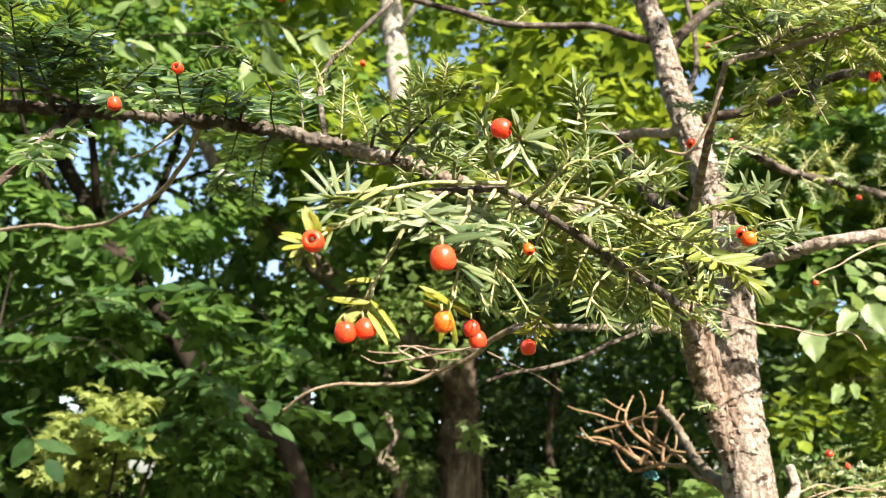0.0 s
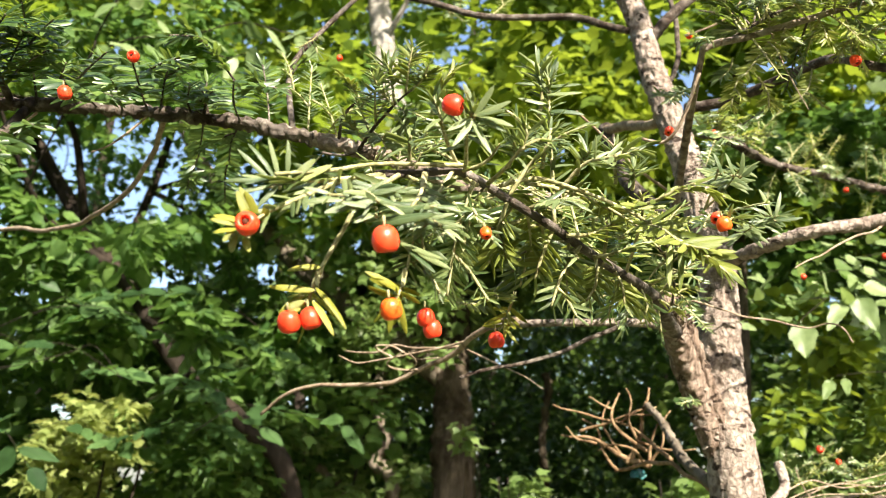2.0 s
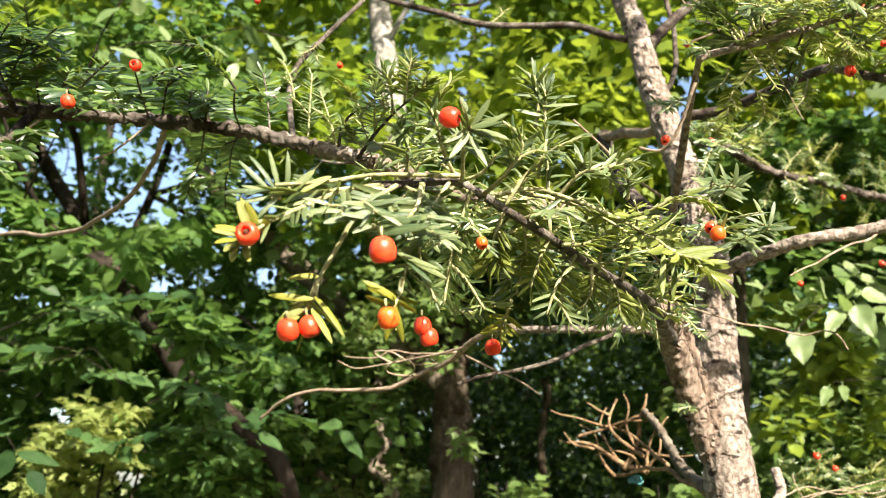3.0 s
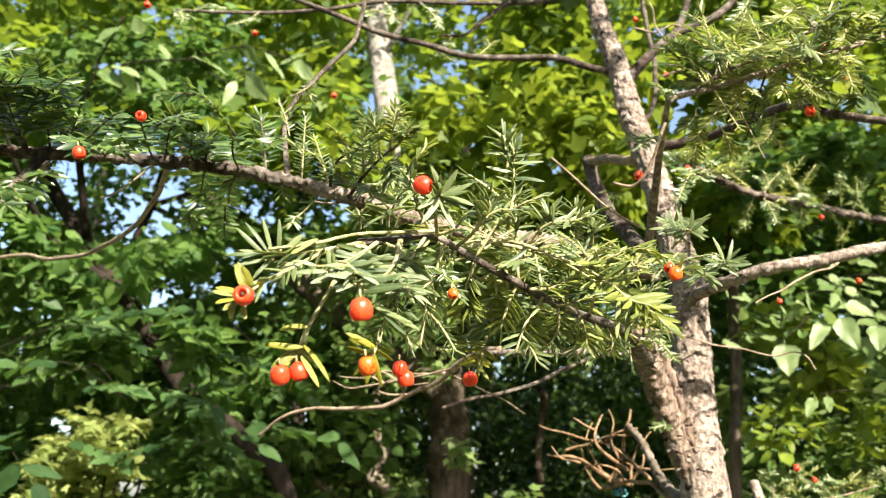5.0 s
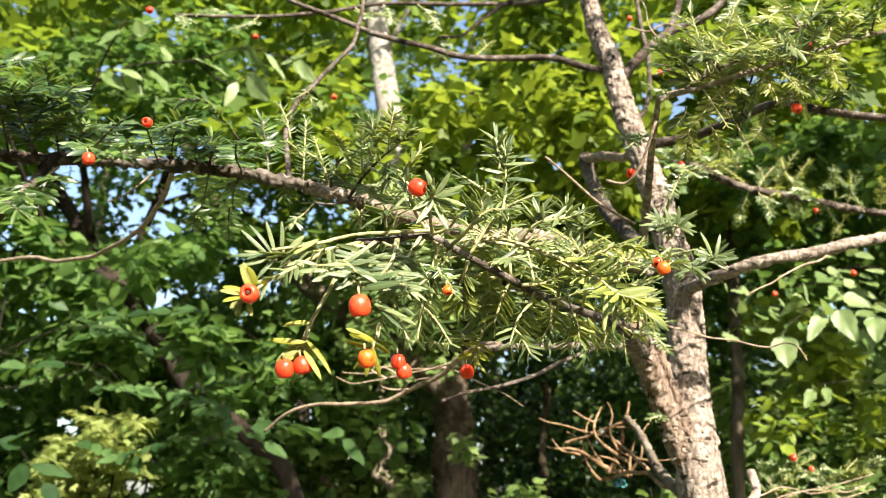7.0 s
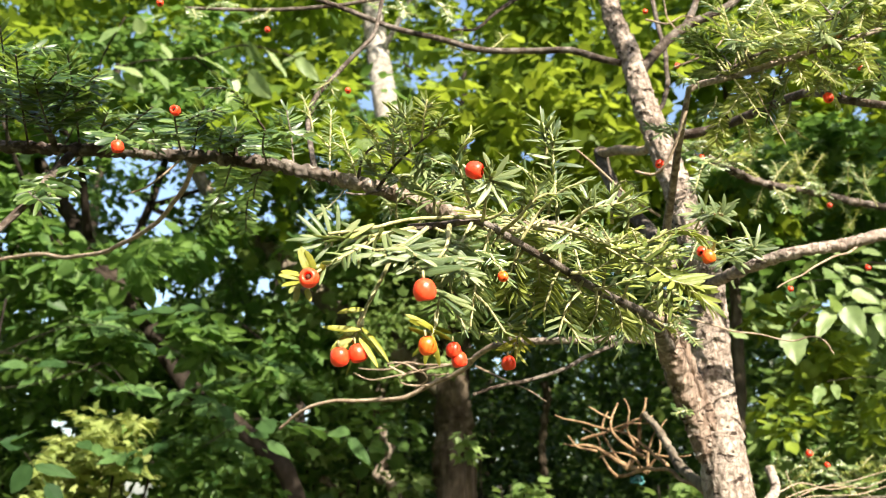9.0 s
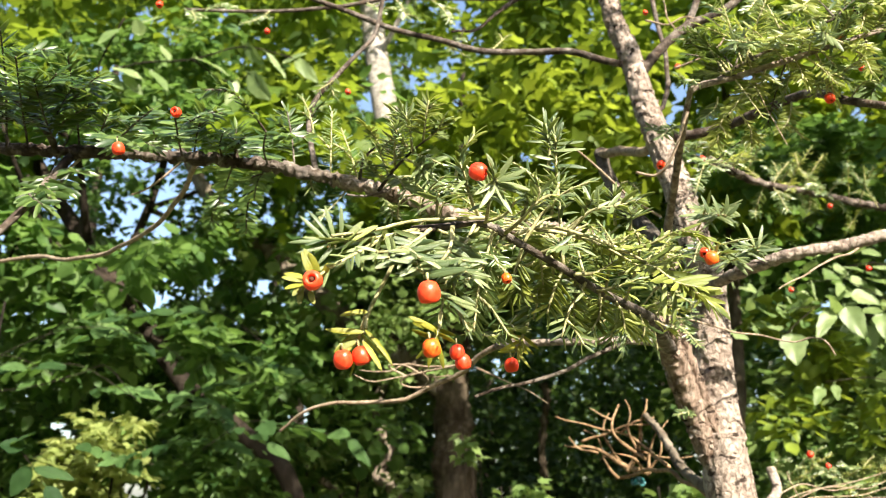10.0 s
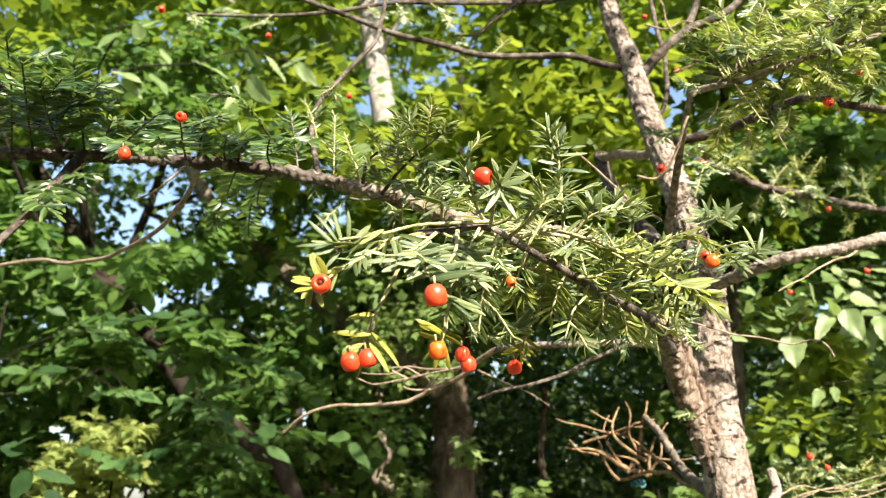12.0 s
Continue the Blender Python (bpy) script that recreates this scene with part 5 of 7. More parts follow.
limb("dead_twig", [(0.335, 1.000, 1.500), (0.327, 1.120, 1.531), (0.321, 1.220, 1.537), (0.285, 1.280, 1.530)], 0.0028, 0.0028, RUST, yew)
limb("dead_twig", [(0.314, 1.250, 1.570), (0.357, 1.220, 1.556), (0.381, 1.200, 1.557)], 0.0024, 0.0011, RUST, yew)
limb("dead_twig", [(0.286, 1.270, 1.529), (0.264, 1.280, 1.564), (0.261, 1.290, 1.591), (0.242, 1.300, 1.605)], 0.0028, 0.0010, RUST, yew)
limb("dead_twig", [(0.297, 1.260, 1.541), (0.277, 1.270, 1.572), (0.270, 1.280, 1.598), (0.282, 1.290, 1.630)], 0.0024, 0.0010, RUST, yew)
limb("dead_twig", [(0.326, 1.240, 1.538), (0.339, 1.220, 1.564), (0.345, 1.220, 1.593), (0.355, 1.220, 1.611)], 0.0023, 0.0009, RUST, yew)
limb("dead_twig", [(0.313, 1.250, 1.570), (0.301, 1.250, 1.596), (0.308, 1.250, 1.623), (0.302, 1.260, 1.647)], 0.0024, 0.0010, RUST, yew)
limb("dead_twig", [(0.318, 1.240, 1.535), (0.298, 1.220, 1.556), (0.273, 1.220, 1.564), (0.251, 1.230, 1.555)], 0.0023, 0.0009, RUST, yew)
limb("dead_twig", [(0.293, 1.260, 1.598), (0.318, 1.250, 1.614), (0.343, 1.250, 1.619)], 0.0024, 0.0009, RUST, yew)
limb("dead_twig", [(0.257, 1.270, 1.567), (0.233, 1.280, 1.573), (0.216, 1.290, 1.593)], 0.0024, 0.0010, RUST, yew)
limb("dead_twig", [(0.280, 1.260, 1.616), (0.261, 1.270, 1.628), (0.250, 1.280, 1.636)], 0.0020, 0.0010, RUST, yew)
limb("branch", [(-0.226, 0.710, 1.823), (-0.247, 0.760, 1.823), (-0.290, 0.840, 1.819), (-0.358, 0.950, 1.823), (-0.466, 1.100, 1.843), (-0.589, 1.250, 1.877), (-0.719, 1.400, 1.928), (-0.902, 1.550, 1.951)], 0.0026, 0.0036, DRY, yew, rough=0.08)
limb("branch", [(-0.346, 0.700, 1.820), (-0.360, 0.660, 1.757), (-0.375, 0.640, 1.720), (-0.396, 0.620, 1.677)], 0.0044, 0.0028, BRANCH, yew)
limb("twig", [(-0.337, 0.700, 1.817), (-0.352, 0.690, 1.795), (-0.371, 0.680, 1.774)], 0.0014, 0.0011, DRY, yew)
limb("branch", [(-0.361, 0.700, 1.826), (-0.361, 0.680, 1.835), (-0.378, 0.660, 1.854), (-0.402, 0.650, 1.873), (-0.438, 0.640, 1.903)], 0.0033, 0.0037, BRANCH, yew)
limb("twig", [(-0.109, 0.700, 1.802), (-0.121, 0.740, 1.845), (-0.129, 0.770, 1.888), (-0.126, 0.780, 1.917), (-0.104, 0.790, 1.957), (-0.073, 0.800, 1.999), (-0.061, 0.810, 2.035), (-0.054, 0.820, 2.088)], 0.0030, 0.0024, BRANCH, yew)
limb("twig", [(-0.066, 0.680, 1.783), (-0.061, 0.660, 1.795), (-0.051, 0.650, 1.804), (-0.033, 0.640, 1.807)], 0.0016, 0.0008, BRANCH, yew)
limb("twig", [(-0.046, 0.660, 1.768), (-0.030, 0.630, 1.777), (-0.014, 0.600, 1.780), (0.000, 0.580, 1.783)], 0.0018, 0.0007, BRANCH, yew)
limb("twig", [(-0.039, 0.660, 1.767), (-0.058, 0.640, 1.755), (-0.072, 0.630, 1.753)], 0.0013, 0.0010, BRANCH, yew)
limb("twig", [(-0.239, 0.700, 1.816), (-0.249, 0.700, 1.805), (-0.269, 0.700, 1.787), (-0.284, 0.700, 1.780)], 0.0011, 0.0008, DRY, yew)
limb("twig", [(-0.006, 0.393, 1.642), (-0.016, 0.385, 1.627), (-0.024, 0.385, 1.610), (-0.031, 0.382, 1.594), (-0.033, 0.380, 1.584)], 0.0013, 0.0010, SHOOT, yew, rough=0.16)
limb("twig", [(0.013, 0.400, 1.646), (0.013, 0.395, 1.636), (0.012, 0.388, 1.625)], 0.0013, 0.0009, SHOOT, yew, rough=0.16)
limb("twig", [(0.336, 0.970, 2.064), (0.368, 0.960, 2.073), (0.393, 0.950, 2.086), (0.407, 0.950, 2.110)], 0.0016, 0.0010, DRY, yew)
limb("twig", [(0.312, 1.000, 2.158), (0.336, 0.980, 2.138), (0.358, 0.970, 2.145), (0.376, 0.960, 2.133)], 0.0016, 0.0010, DRY, yew)
limb("twig", [(0.321, 0.690, 1.902), (0.324, 0.680, 1.865), (0.333, 0.680, 1.840), (0.337, 0.670, 1.815)], 0.0008, 0.0004, DRY, yew)
limb("twig", [(0.351, 0.970, 2.116), (0.337, 0.980, 2.149), (0.337, 0.990, 2.186), (0.324, 1.000, 2.219)], 0.0014, 0.0008, DRY, yew)
limb("dead_stub", [(0.353, 0.980, 1.447), (0.453, 1.140, 1.483), (0.499, 1.200, 1.508), (0.502, 1.220, 1.540)], 0.0066, 0.0071, BARK, yew)
limb("branch", [(0.356, 1.000, 1.462), (0.520, 1.250, 1.481), (0.668, 1.400, 1.494), (0.838, 1.500, 1.496)], 0.0034, 0.0031, BRANCH, yew)
limb("dead_twig", [(0.475, 1.200, 1.482), (0.589, 1.300, 1.508), (0.667, 1.330, 1.520), (0.745, 1.340, 1.539)], 0.0010, 0.0007, DRY, yew)
limb("dead_twig", [(0.521, 1.250, 1.485), (0.596, 1.300, 1.498), (0.683, 1.330, 1.501), (0.746, 1.340, 1.516)], 0.0011, 0.0007, DRY, yew)
limb("dead_twig", [(0.559, 1.300, 1.492), (0.616, 1.300, 1.513), (0.678, 1.300, 1.511), (0.717, 1.300, 1.524)], 0.0011, 0.0007, DRY, yew)
limb("dead_twig", [(0.504, 1.220, 1.502), (0.564, 1.260, 1.518), (0.615, 1.280, 1.508), (0.670, 1.300, 1.516)], 0.0011, 0.0007, DRY, yew)
limb("dead_twig", [(0.577, 1.300, 1.493), (0.555, 1.280, 1.517), (0.550, 1.280, 1.537)], 0.0011, 0.0007, DRY, yew)

limb("twig", [(0.034, 0.416, 1.657), (0.010, 0.398, 1.650), (-0.010, 0.384, 1.644), (-0.031, 0.360, 1.631), (-0.048, 0.347, 1.624)], 0.0012, 0.0008, SHOOT, yew, rough=0.16)
limb("twig", [(0.052, 0.426, 1.650), (0.072, 0.436, 1.658), (0.092, 0.444, 1.656), (0.113, 0.450, 1.650), (0.137, 0.456, 1.640)], 0.0013, 0.0009, SHOOT, yew, rough=0.16)

# needle sprays near the camera
spray([(-0.007, 0.392, 1.642), (-0.024, 0.370, 1.631), (-0.038, 0.358, 1.625), (-0.051, 0.350, 1.623)], 26, 0.0185, near=True, style='fan')
spray([(-0.024, 0.370, 1.630), (-0.037, 0.352, 1.616), (-0.047, 0.343, 1.607), (-0.054, 0.338, 1.600)], 14, 0.0140, near=True, style='fan', tint=0)
spray([(-0.033, 0.383, 1.593), (-0.036, 0.386, 1.584), (-0.038, 0.389, 1.579), (-0.040, 0.390, 1.577)], 8, 0.0185, near=True, style='rosette', tint=2)
spray([(0.001, 0.395, 1.643), (-0.010, 0.375, 1.628), (-0.019, 0.360, 1.620), (-0.026, 0.352, 1.617)], 20, 0.0180, near=True)
spray([(0.013, 0.400, 1.646), (0.011, 0.385, 1.628), (0.002, 0.372, 1.614), (-0.007, 0.360, 1.610)], 18, 0.0170, near=True, style='flat')
spray([(0.014, 0.405, 1.648), (0.011, 0.385, 1.621), (0.007, 0.385, 1.597), (0.004, 0.380, 1.582)], 22, 0.0125, near=True, style="flat")
spray([(0.027, 0.415, 1.653), (0.022, 0.400, 1.639), (0.013, 0.385, 1.618), (0.014, 0.380, 1.598)], 14, 0.0170, near=True)
spray([(0.034, 0.420, 1.656), (0.033, 0.385, 1.654), (0.033, 0.370, 1.656), (0.035, 0.360, 1.660)], 36, 0.0155, near=True, style='rosette')
spray([(0.031, 0.420, 1.656), (0.024, 0.400, 1.663), (0.020, 0.385, 1.671), (0.017, 0.380, 1.677)], 22, 0.0150, near=True, style='rosette')
spray([(0.084, 0.455, 1.638), (0.083, 0.452, 1.666), (0.082, 0.450, 1.696), (0.082, 0.447, 1.728)], 60, 0.0135, near=True, style='radial')
spray([(0.056, 0.432, 1.645), (0.067, 0.430, 1.662), (0.080, 0.420, 1.673), (0.095, 0.410, 1.677)], 18, 0.0165, near=True)
spray([(0.045, 0.425, 1.650), (0.054, 0.410, 1.654), (0.063, 0.400, 1.665), (0.061, 0.395, 1.671)], 22, 0.0160, near=True)
spray([(0.151, 0.580, 1.644), (0.141, 0.500, 1.649), (0.137, 0.470, 1.656), (0.133, 0.460, 1.661)], 14, 0.0170, near=True, tint=1)
spray([(0.127, 0.490, 1.642), (0.136, 0.450, 1.637), (0.146, 0.430, 1.621), (0.156, 0.420, 1.615)], 26, 0.0200, near=True, style='flat', tint=1)
spray([(0.123, 0.470, 1.652), (0.134, 0.440, 1.647), (0.146, 0.430, 1.651), (0.151, 0.420, 1.650)], 14, 0.0190, near=True, style='flat', tint=1)
spray([(0.067, 0.450, 1.661), (0.087, 0.452, 1.658), (0.110, 0.460, 1.653), (0.137, 0.470, 1.641)], 22, 0.0170, near=True, tint=1)
spray([(0.087, 0.452, 1.658), (0.100, 0.440, 1.669), (0.116, 0.430, 1.669), (0.125, 0.425, 1.671)], 15, 0.0180, near=True)
spray([(0.069, 0.530, 1.618), (0.067, 0.550, 1.612), (0.064, 0.562, 1.605), (0.061, 0.566, 1.600)], 12, 0.0180, near=True, style='rosette', tint=2)
spray([(0.060, 0.500, 1.618), (0.049, 0.490, 1.604), (0.039, 0.480, 1.599), (0.029, 0.470, 1.598)], 18, 0.0170, near=True, tint=1)
spray([(0.006, 0.375, 1.591), (0.005, 0.370, 1.582), (0.003, 0.366, 1.577), (0.001, 0.364, 1.573)], 10, 0.0160, near=True, style='rosette', tint=2)

# long needles that stand out from the sprays
lone((-0.001, 0.355, 1.606), (0.018, 0.350, 1.608), 0)
lone((-0.003, 0.360, 1.610), (0.017, 0.352, 1.613), 0)
lone((0.006, 0.372, 1.602), (0.025, 0.362, 1.587), 0)
lone((-0.020, 0.350, 1.614), (-0.036, 0.345, 1.614), 0)
lone((-0.016, 0.352, 1.612), (-0.027, 0.346, 1.608), 0)
lone((-0.051, 0.350, 1.623), (-0.064, 0.344, 1.634), 0, wide=0.75)
lone((-0.049, 0.350, 1.624), (-0.058, 0.345, 1.639), 0, wide=0.75)
lone((-0.047, 0.350, 1.624), (-0.051, 0.346, 1.640), 0, wide=0.75)
lone((-0.044, 0.352, 1.625), (-0.042, 0.348, 1.640), 0, wide=0.75)
lone((-0.042, 0.354, 1.624), (-0.033, 0.352, 1.634), 1)
lone((-0.051, 0.350, 1.622), (-0.068, 0.344, 1.622), 0, wide=0.75)
lone((-0.050, 0.350, 1.620), (-0.064, 0.345, 1.615), 0, wide=0.75)
lone((-0.042, 0.356, 1.623), (-0.026, 0.356, 1.634), 1)
lone((-0.047, 0.350, 1.620), (-0.054, 0.345, 1.610), 0, wide=0.75)
lone((-0.056, 0.340, 1.602), (-0.061, 0.335, 1.612), 2)
lone((-0.055, 0.341, 1.603), (-0.058, 0.335, 1.614), 2)
lone((-0.053, 0.341, 1.603), (-0.055, 0.336, 1.613), 2)
lone((-0.051, 0.342, 1.602), (-0.047, 0.338, 1.607), 2)
lone((-0.058, 0.338, 1.600), (-0.067, 0.333, 1.603), 2)
lone((-0.059, 0.338, 1.599), (-0.069, 0.332, 1.600), 2)
lone((-0.059, 0.338, 1.597), (-0.068, 0.333, 1.596), 2)
lone((-0.059, 0.338, 1.596), (-0.065, 0.334, 1.593), 2)
lone((-0.060, 0.338, 1.595), (-0.062, 0.336, 1.587), 2)
lone((-0.056, 0.339, 1.594), (-0.055, 0.336, 1.587), 2)
lone((-0.002, 0.350, 1.604), (0.017, 0.338, 1.603), 0)
lone((-0.002, 0.352, 1.607), (0.017, 0.340, 1.605), 0)
lone((-0.004, 0.356, 1.611), (0.016, 0.345, 1.611), 0)
lone((-0.006, 0.350, 1.611), (-0.020, 0.345, 1.612), 0)
lone((-0.005, 0.350, 1.614), (-0.019, 0.344, 1.610), 0)
lone((-0.006, 0.350, 1.608), (-0.015, 0.345, 1.605), 0)
lone((-0.007, 0.355, 1.617), (-0.020, 0.350, 1.617), 0)
lone((-0.008, 0.360, 1.621), (0.006, 0.352, 1.622), 0)
lone((-0.010, 0.356, 1.616), (0.001, 0.350, 1.619), 0)
lone((0.006, 0.360, 1.598), (0.018, 0.350, 1.584), 0)
lone((0.004, 0.360, 1.599), (0.022, 0.350, 1.588), 0)
lone((-0.034, 0.378, 1.582), (-0.053, 0.374, 1.582), 2)
lone((-0.033, 0.378, 1.583), (-0.016, 0.372, 1.567), 2)
lone((-0.034, 0.378, 1.577), (-0.023, 0.373, 1.564), 2)
lone((-0.032, 0.380, 1.593), (-0.046, 0.376, 1.593), 2)
lone((-0.038, 0.378, 1.577), (-0.048, 0.374, 1.572), 2)
lone((0.036, 0.360, 1.658), (0.051, 0.352, 1.660), 0)
lone((0.036, 0.360, 1.657), (0.052, 0.352, 1.653), 0)
lone((0.036, 0.360, 1.657), (0.048, 0.354, 1.648), 0)
lone((0.035, 0.360, 1.656), (0.041, 0.354, 1.638), 0)
lone((0.036, 0.360, 1.659), (0.045, 0.354, 1.669), 0)
lone((0.035, 0.360, 1.660), (0.033, 0.355, 1.672), 0)
lone((0.034, 0.360, 1.657), (0.025, 0.355, 1.649), 0)
lone((0.036, 0.358, 1.657), (0.049, 0.348, 1.655), 0)
lone((0.035, 0.360, 1.656), (0.028, 0.352, 1.641), 0)
lone((0.082, 0.447, 1.723), (0.072, 0.444, 1.733), 0)
lone((0.082, 0.447, 1.724), (0.082, 0.444, 1.736), 0)
lone((0.082, 0.447, 1.723), (0.089, 0.444, 1.731), 0)
lone((0.082, 0.447, 1.718), (0.099, 0.442, 1.717), 0)
lone((0.081, 0.447, 1.713), (0.100, 0.442, 1.712), 0)
lone((0.081, 0.447, 1.718), (0.064, 0.442, 1.721), 0)
lone((0.081, 0.448, 1.707), (0.065, 0.443, 1.709), 0)
lone((0.082, 0.448, 1.703), (0.100, 0.442, 1.702), 0)
lone((0.144, 0.430, 1.621), (0.167, 0.425, 1.627), 1)
lone((0.146, 0.430, 1.620), (0.170, 0.424, 1.621), 1)
lone((0.148, 0.430, 1.618), (0.171, 0.424, 1.614), 1)
lone((0.148, 0.430, 1.617), (0.169, 0.426, 1.607), 1)
lone((0.144, 0.430, 1.618), (0.145, 0.426, 1.596), 1)
lone((0.141, 0.435, 1.622), (0.136, 0.430, 1.598), 1)
lone((0.136, 0.450, 1.639), (0.153, 0.445, 1.648), 1)
lone((0.137, 0.450, 1.637), (0.157, 0.444, 1.639), 1)
lone((0.136, 0.450, 1.636), (0.153, 0.445, 1.631), 1)
lone((0.200, 0.515, 1.694), (0.197, 0.510, 1.706), 0)
lone((0.212, 0.515, 1.693), (0.215, 0.508, 1.705), 0)
lone((0.213, 0.515, 1.692), (0.221, 0.508, 1.696), 0)
lone((0.208, 0.515, 1.693), (0.203, 0.510, 1.706), 0)
lone((0.261, 0.590, 1.692), (0.255, 0.585, 1.711), 0)
lone((0.264, 0.590, 1.691), (0.269, 0.585, 1.709), 0)
lone((0.259, 0.590, 1.692), (0.247, 0.586, 1.698), 0)
lone((0.265, 0.590, 1.688), (0.281, 0.584, 1.687), 0)

# tufts of broad needles where the two branches cross
for tuft in ([(0.078, 0.455, 1.672), (0.078, 0.447, 1.676), (0.079, 0.440, 1.680), (0.080, 0.434, 1.682)], [(0.100, 0.472, 1.674), (0.102, 0.466, 1.679), (0.104, 0.462, 1.682), (0.106, 0.458, 1.684)],
             [(0.130, 0.505, 1.682), (0.129, 0.500, 1.688), (0.128, 0.494, 1.694), (0.127, 0.490, 1.698)], [(0.005, 0.425, 1.662), (0.005, 0.419, 1.666), (0.005, 0.414, 1.668), (0.006, 0.410, 1.670)],
             [(0.140, 0.505, 1.678), (0.140, 0.500, 1.682), (0.139, 0.496, 1.685), (0.138, 0.492, 1.687)], [(0.058, 0.446, 1.668), (0.060, 0.442, 1.672), (0.061, 0.438, 1.675), (0.062, 0.434, 1.678)]):
    spray(tuft, 18, 0.0165, near=True, style="rosette")
spray([(0.016, 0.412, 1.682), (0.019, 0.406, 1.690), (0.023, 0.402, 1.697), (0.027, 0.400, 1.703)], 18, 0.0150, near=True, style="flat", tint=1)
spray([(0.076, 0.450, 1.700), (0.078, 0.449, 1.712), (0.077, 0.448, 1.724), (0.076, 0.447, 1.732)], 22, 0.0160, near=True, style="rosette")

# sunlit shoots on the side twigs of the long branch
for k, shoot in enumerate(([(-0.030, 0.630, 1.777), (-0.030, 0.615, 1.785), (-0.029, 0.600, 1.795)], [(-0.014, 0.600, 1.780), (-0.016, 0.592, 1.794), (-0.020, 0.585, 1.808)], [(-0.001, 0.582, 1.783), (0.008, 0.575, 1.790), (0.016, 0.570, 1.793)],
                           [(-0.040, 0.650, 1.772), (-0.048, 0.635, 1.776), (-0.056, 0.625, 1.784)], [(-0.022, 0.610, 1.778), (-0.010, 0.600, 1.768), (-0.002, 0.590, 1.757)], [(-0.005, 0.588, 1.783), (-0.003, 0.575, 1.796), (0.000, 0.570, 1.812)],
                           [(-0.034, 0.640, 1.776), (-0.026, 0.630, 1.766), (-0.020, 0.620, 1.752)], [(-0.033, 0.640, 1.807), (-0.030, 0.630, 1.815), (-0.024, 0.622, 1.826)], [(-0.045, 0.645, 1.806), (-0.052, 0.635, 1.815), (-0.060, 0.630, 1.822)])):
    spray(shoot, 20, 0.0180, near=True, style=("flat", "rosette", "flat")[k % 3], tint=(0, 0, 1)[k % 3])
for tuft in ([(-0.024, 0.556, 1.704), (-0.024, 0.552, 1.711), (-0.022, 0.548, 1.717)], [(-0.008, 0.550, 1.706), (-0.007, 0.546, 1.712), (-0.006, 0.542, 1.718)], [(0.006, 0.485, 1.681), (0.008, 0.481, 1.686), (0.010, 0.478, 1.690)]):
    spray(tuft, 16, 0.0170, near=True, style="rosette")

# sprays hanging below the near branch
spray([(0.078, 0.455, 1.640), (0.072, 0.472, 1.628), (0.068, 0.490, 1.612)], 13, 0.0168, near=True, style='flat')
spray([(0.083, 0.456, 1.636), (0.078, 0.458, 1.624), (0.073, 0.460, 1.609)], 11, 0.0179, near=True, style='flat', tint=1)
spray([(0.102, 0.480, 1.634), (0.090, 0.475, 1.615), (0.083, 0.470, 1.596)], 11, 0.0168, near=True, style='flat')
spray([(0.115, 0.500, 1.633), (0.114, 0.500, 1.617), (0.108, 0.500, 1.606)], 14, 0.0168, near=True, style='flat', tint=1)
spray([(0.136, 0.550, 1.639), (0.141, 0.550, 1.628), (0.142, 0.550, 1.616)], 17, 0.0168, near=True, style='flat', tint=1)
spray([(0.056, 0.432, 1.643), (0.051, 0.436, 1.628), (0.047, 0.440, 1.612)], 21, 0.0168, near=True, style='flat', tint=1)
spray([(0.045, 0.425, 1.648), (0.036, 0.422, 1.628), (0.031, 0.420, 1.605)], 34, 0.0160)
spray([(0.038, 0.420, 1.650), (0.029, 0.420, 1.617), (0.025, 0.420, 1.590)], 40, 0.0150)
spray([(0.091, 0.460, 1.634), (0.105, 0.460, 1.635), (0.117, 0.460, 1.642)], 14, 0.0179, near=True, style='flat', tint=1)
spray([(0.067, 0.440, 1.642), (0.078, 0.430, 1.643), (0.085, 0.420, 1.641)], 13, 0.0190, near=True, style='flat')
spray([(0.113, 0.500, 1.633), (0.124, 0.495, 1.634), (0.138, 0.490, 1.638)], 16, 0.0179, near=True, style='flat')
spray([(0.045, 0.430, 1.652), (0.033, 0.420, 1.631), (0.020, 0.410, 1.616)], 26, 0.0160)
spray([(0.065, 0.450, 1.639), (0.054, 0.445, 1.634), (0.039, 0.440, 1.626)], 14, 0.0179, near=True, style='flat')
spray([(0.147, 0.580, 1.644), (0.133, 0.565, 1.634), (0.118, 0.550, 1.628)], 13, 0.0157, near=True, style='flat', tint=1)
spray([(0.123, 0.520, 1.635), (0.122, 0.500, 1.647), (0.120, 0.480, 1.655)], 16, 0.0179, near=True, style='flat')
spray([(0.190, 0.680, 1.659), (0.198, 0.660, 1.661), (0.205, 0.640, 1.658)], 14, 0.0179, near=True, style='flat', tint=1)
spray([(0.175, 0.640, 1.651), (0.180, 0.640, 1.636), (0.178, 0.640, 1.628)], 13, 0.0157, near=True, style='flat', tint=1)
spray([(0.004, 0.400, 1.645), (0.017, 0.400, 1.638), (0.029, 0.400, 1.630)], 22, 0.0160)
spray([(0.104, 0.490, 1.637), (0.094, 0.480, 1.630), (0.079, 0.470, 1.626)], 13, 0.0168, near=True, style='flat')
spray([(0.031, 0.420, 1.655), (0.043, 0.410, 1.656), (0.050, 0.400, 1.662)], 26, 0.0160)

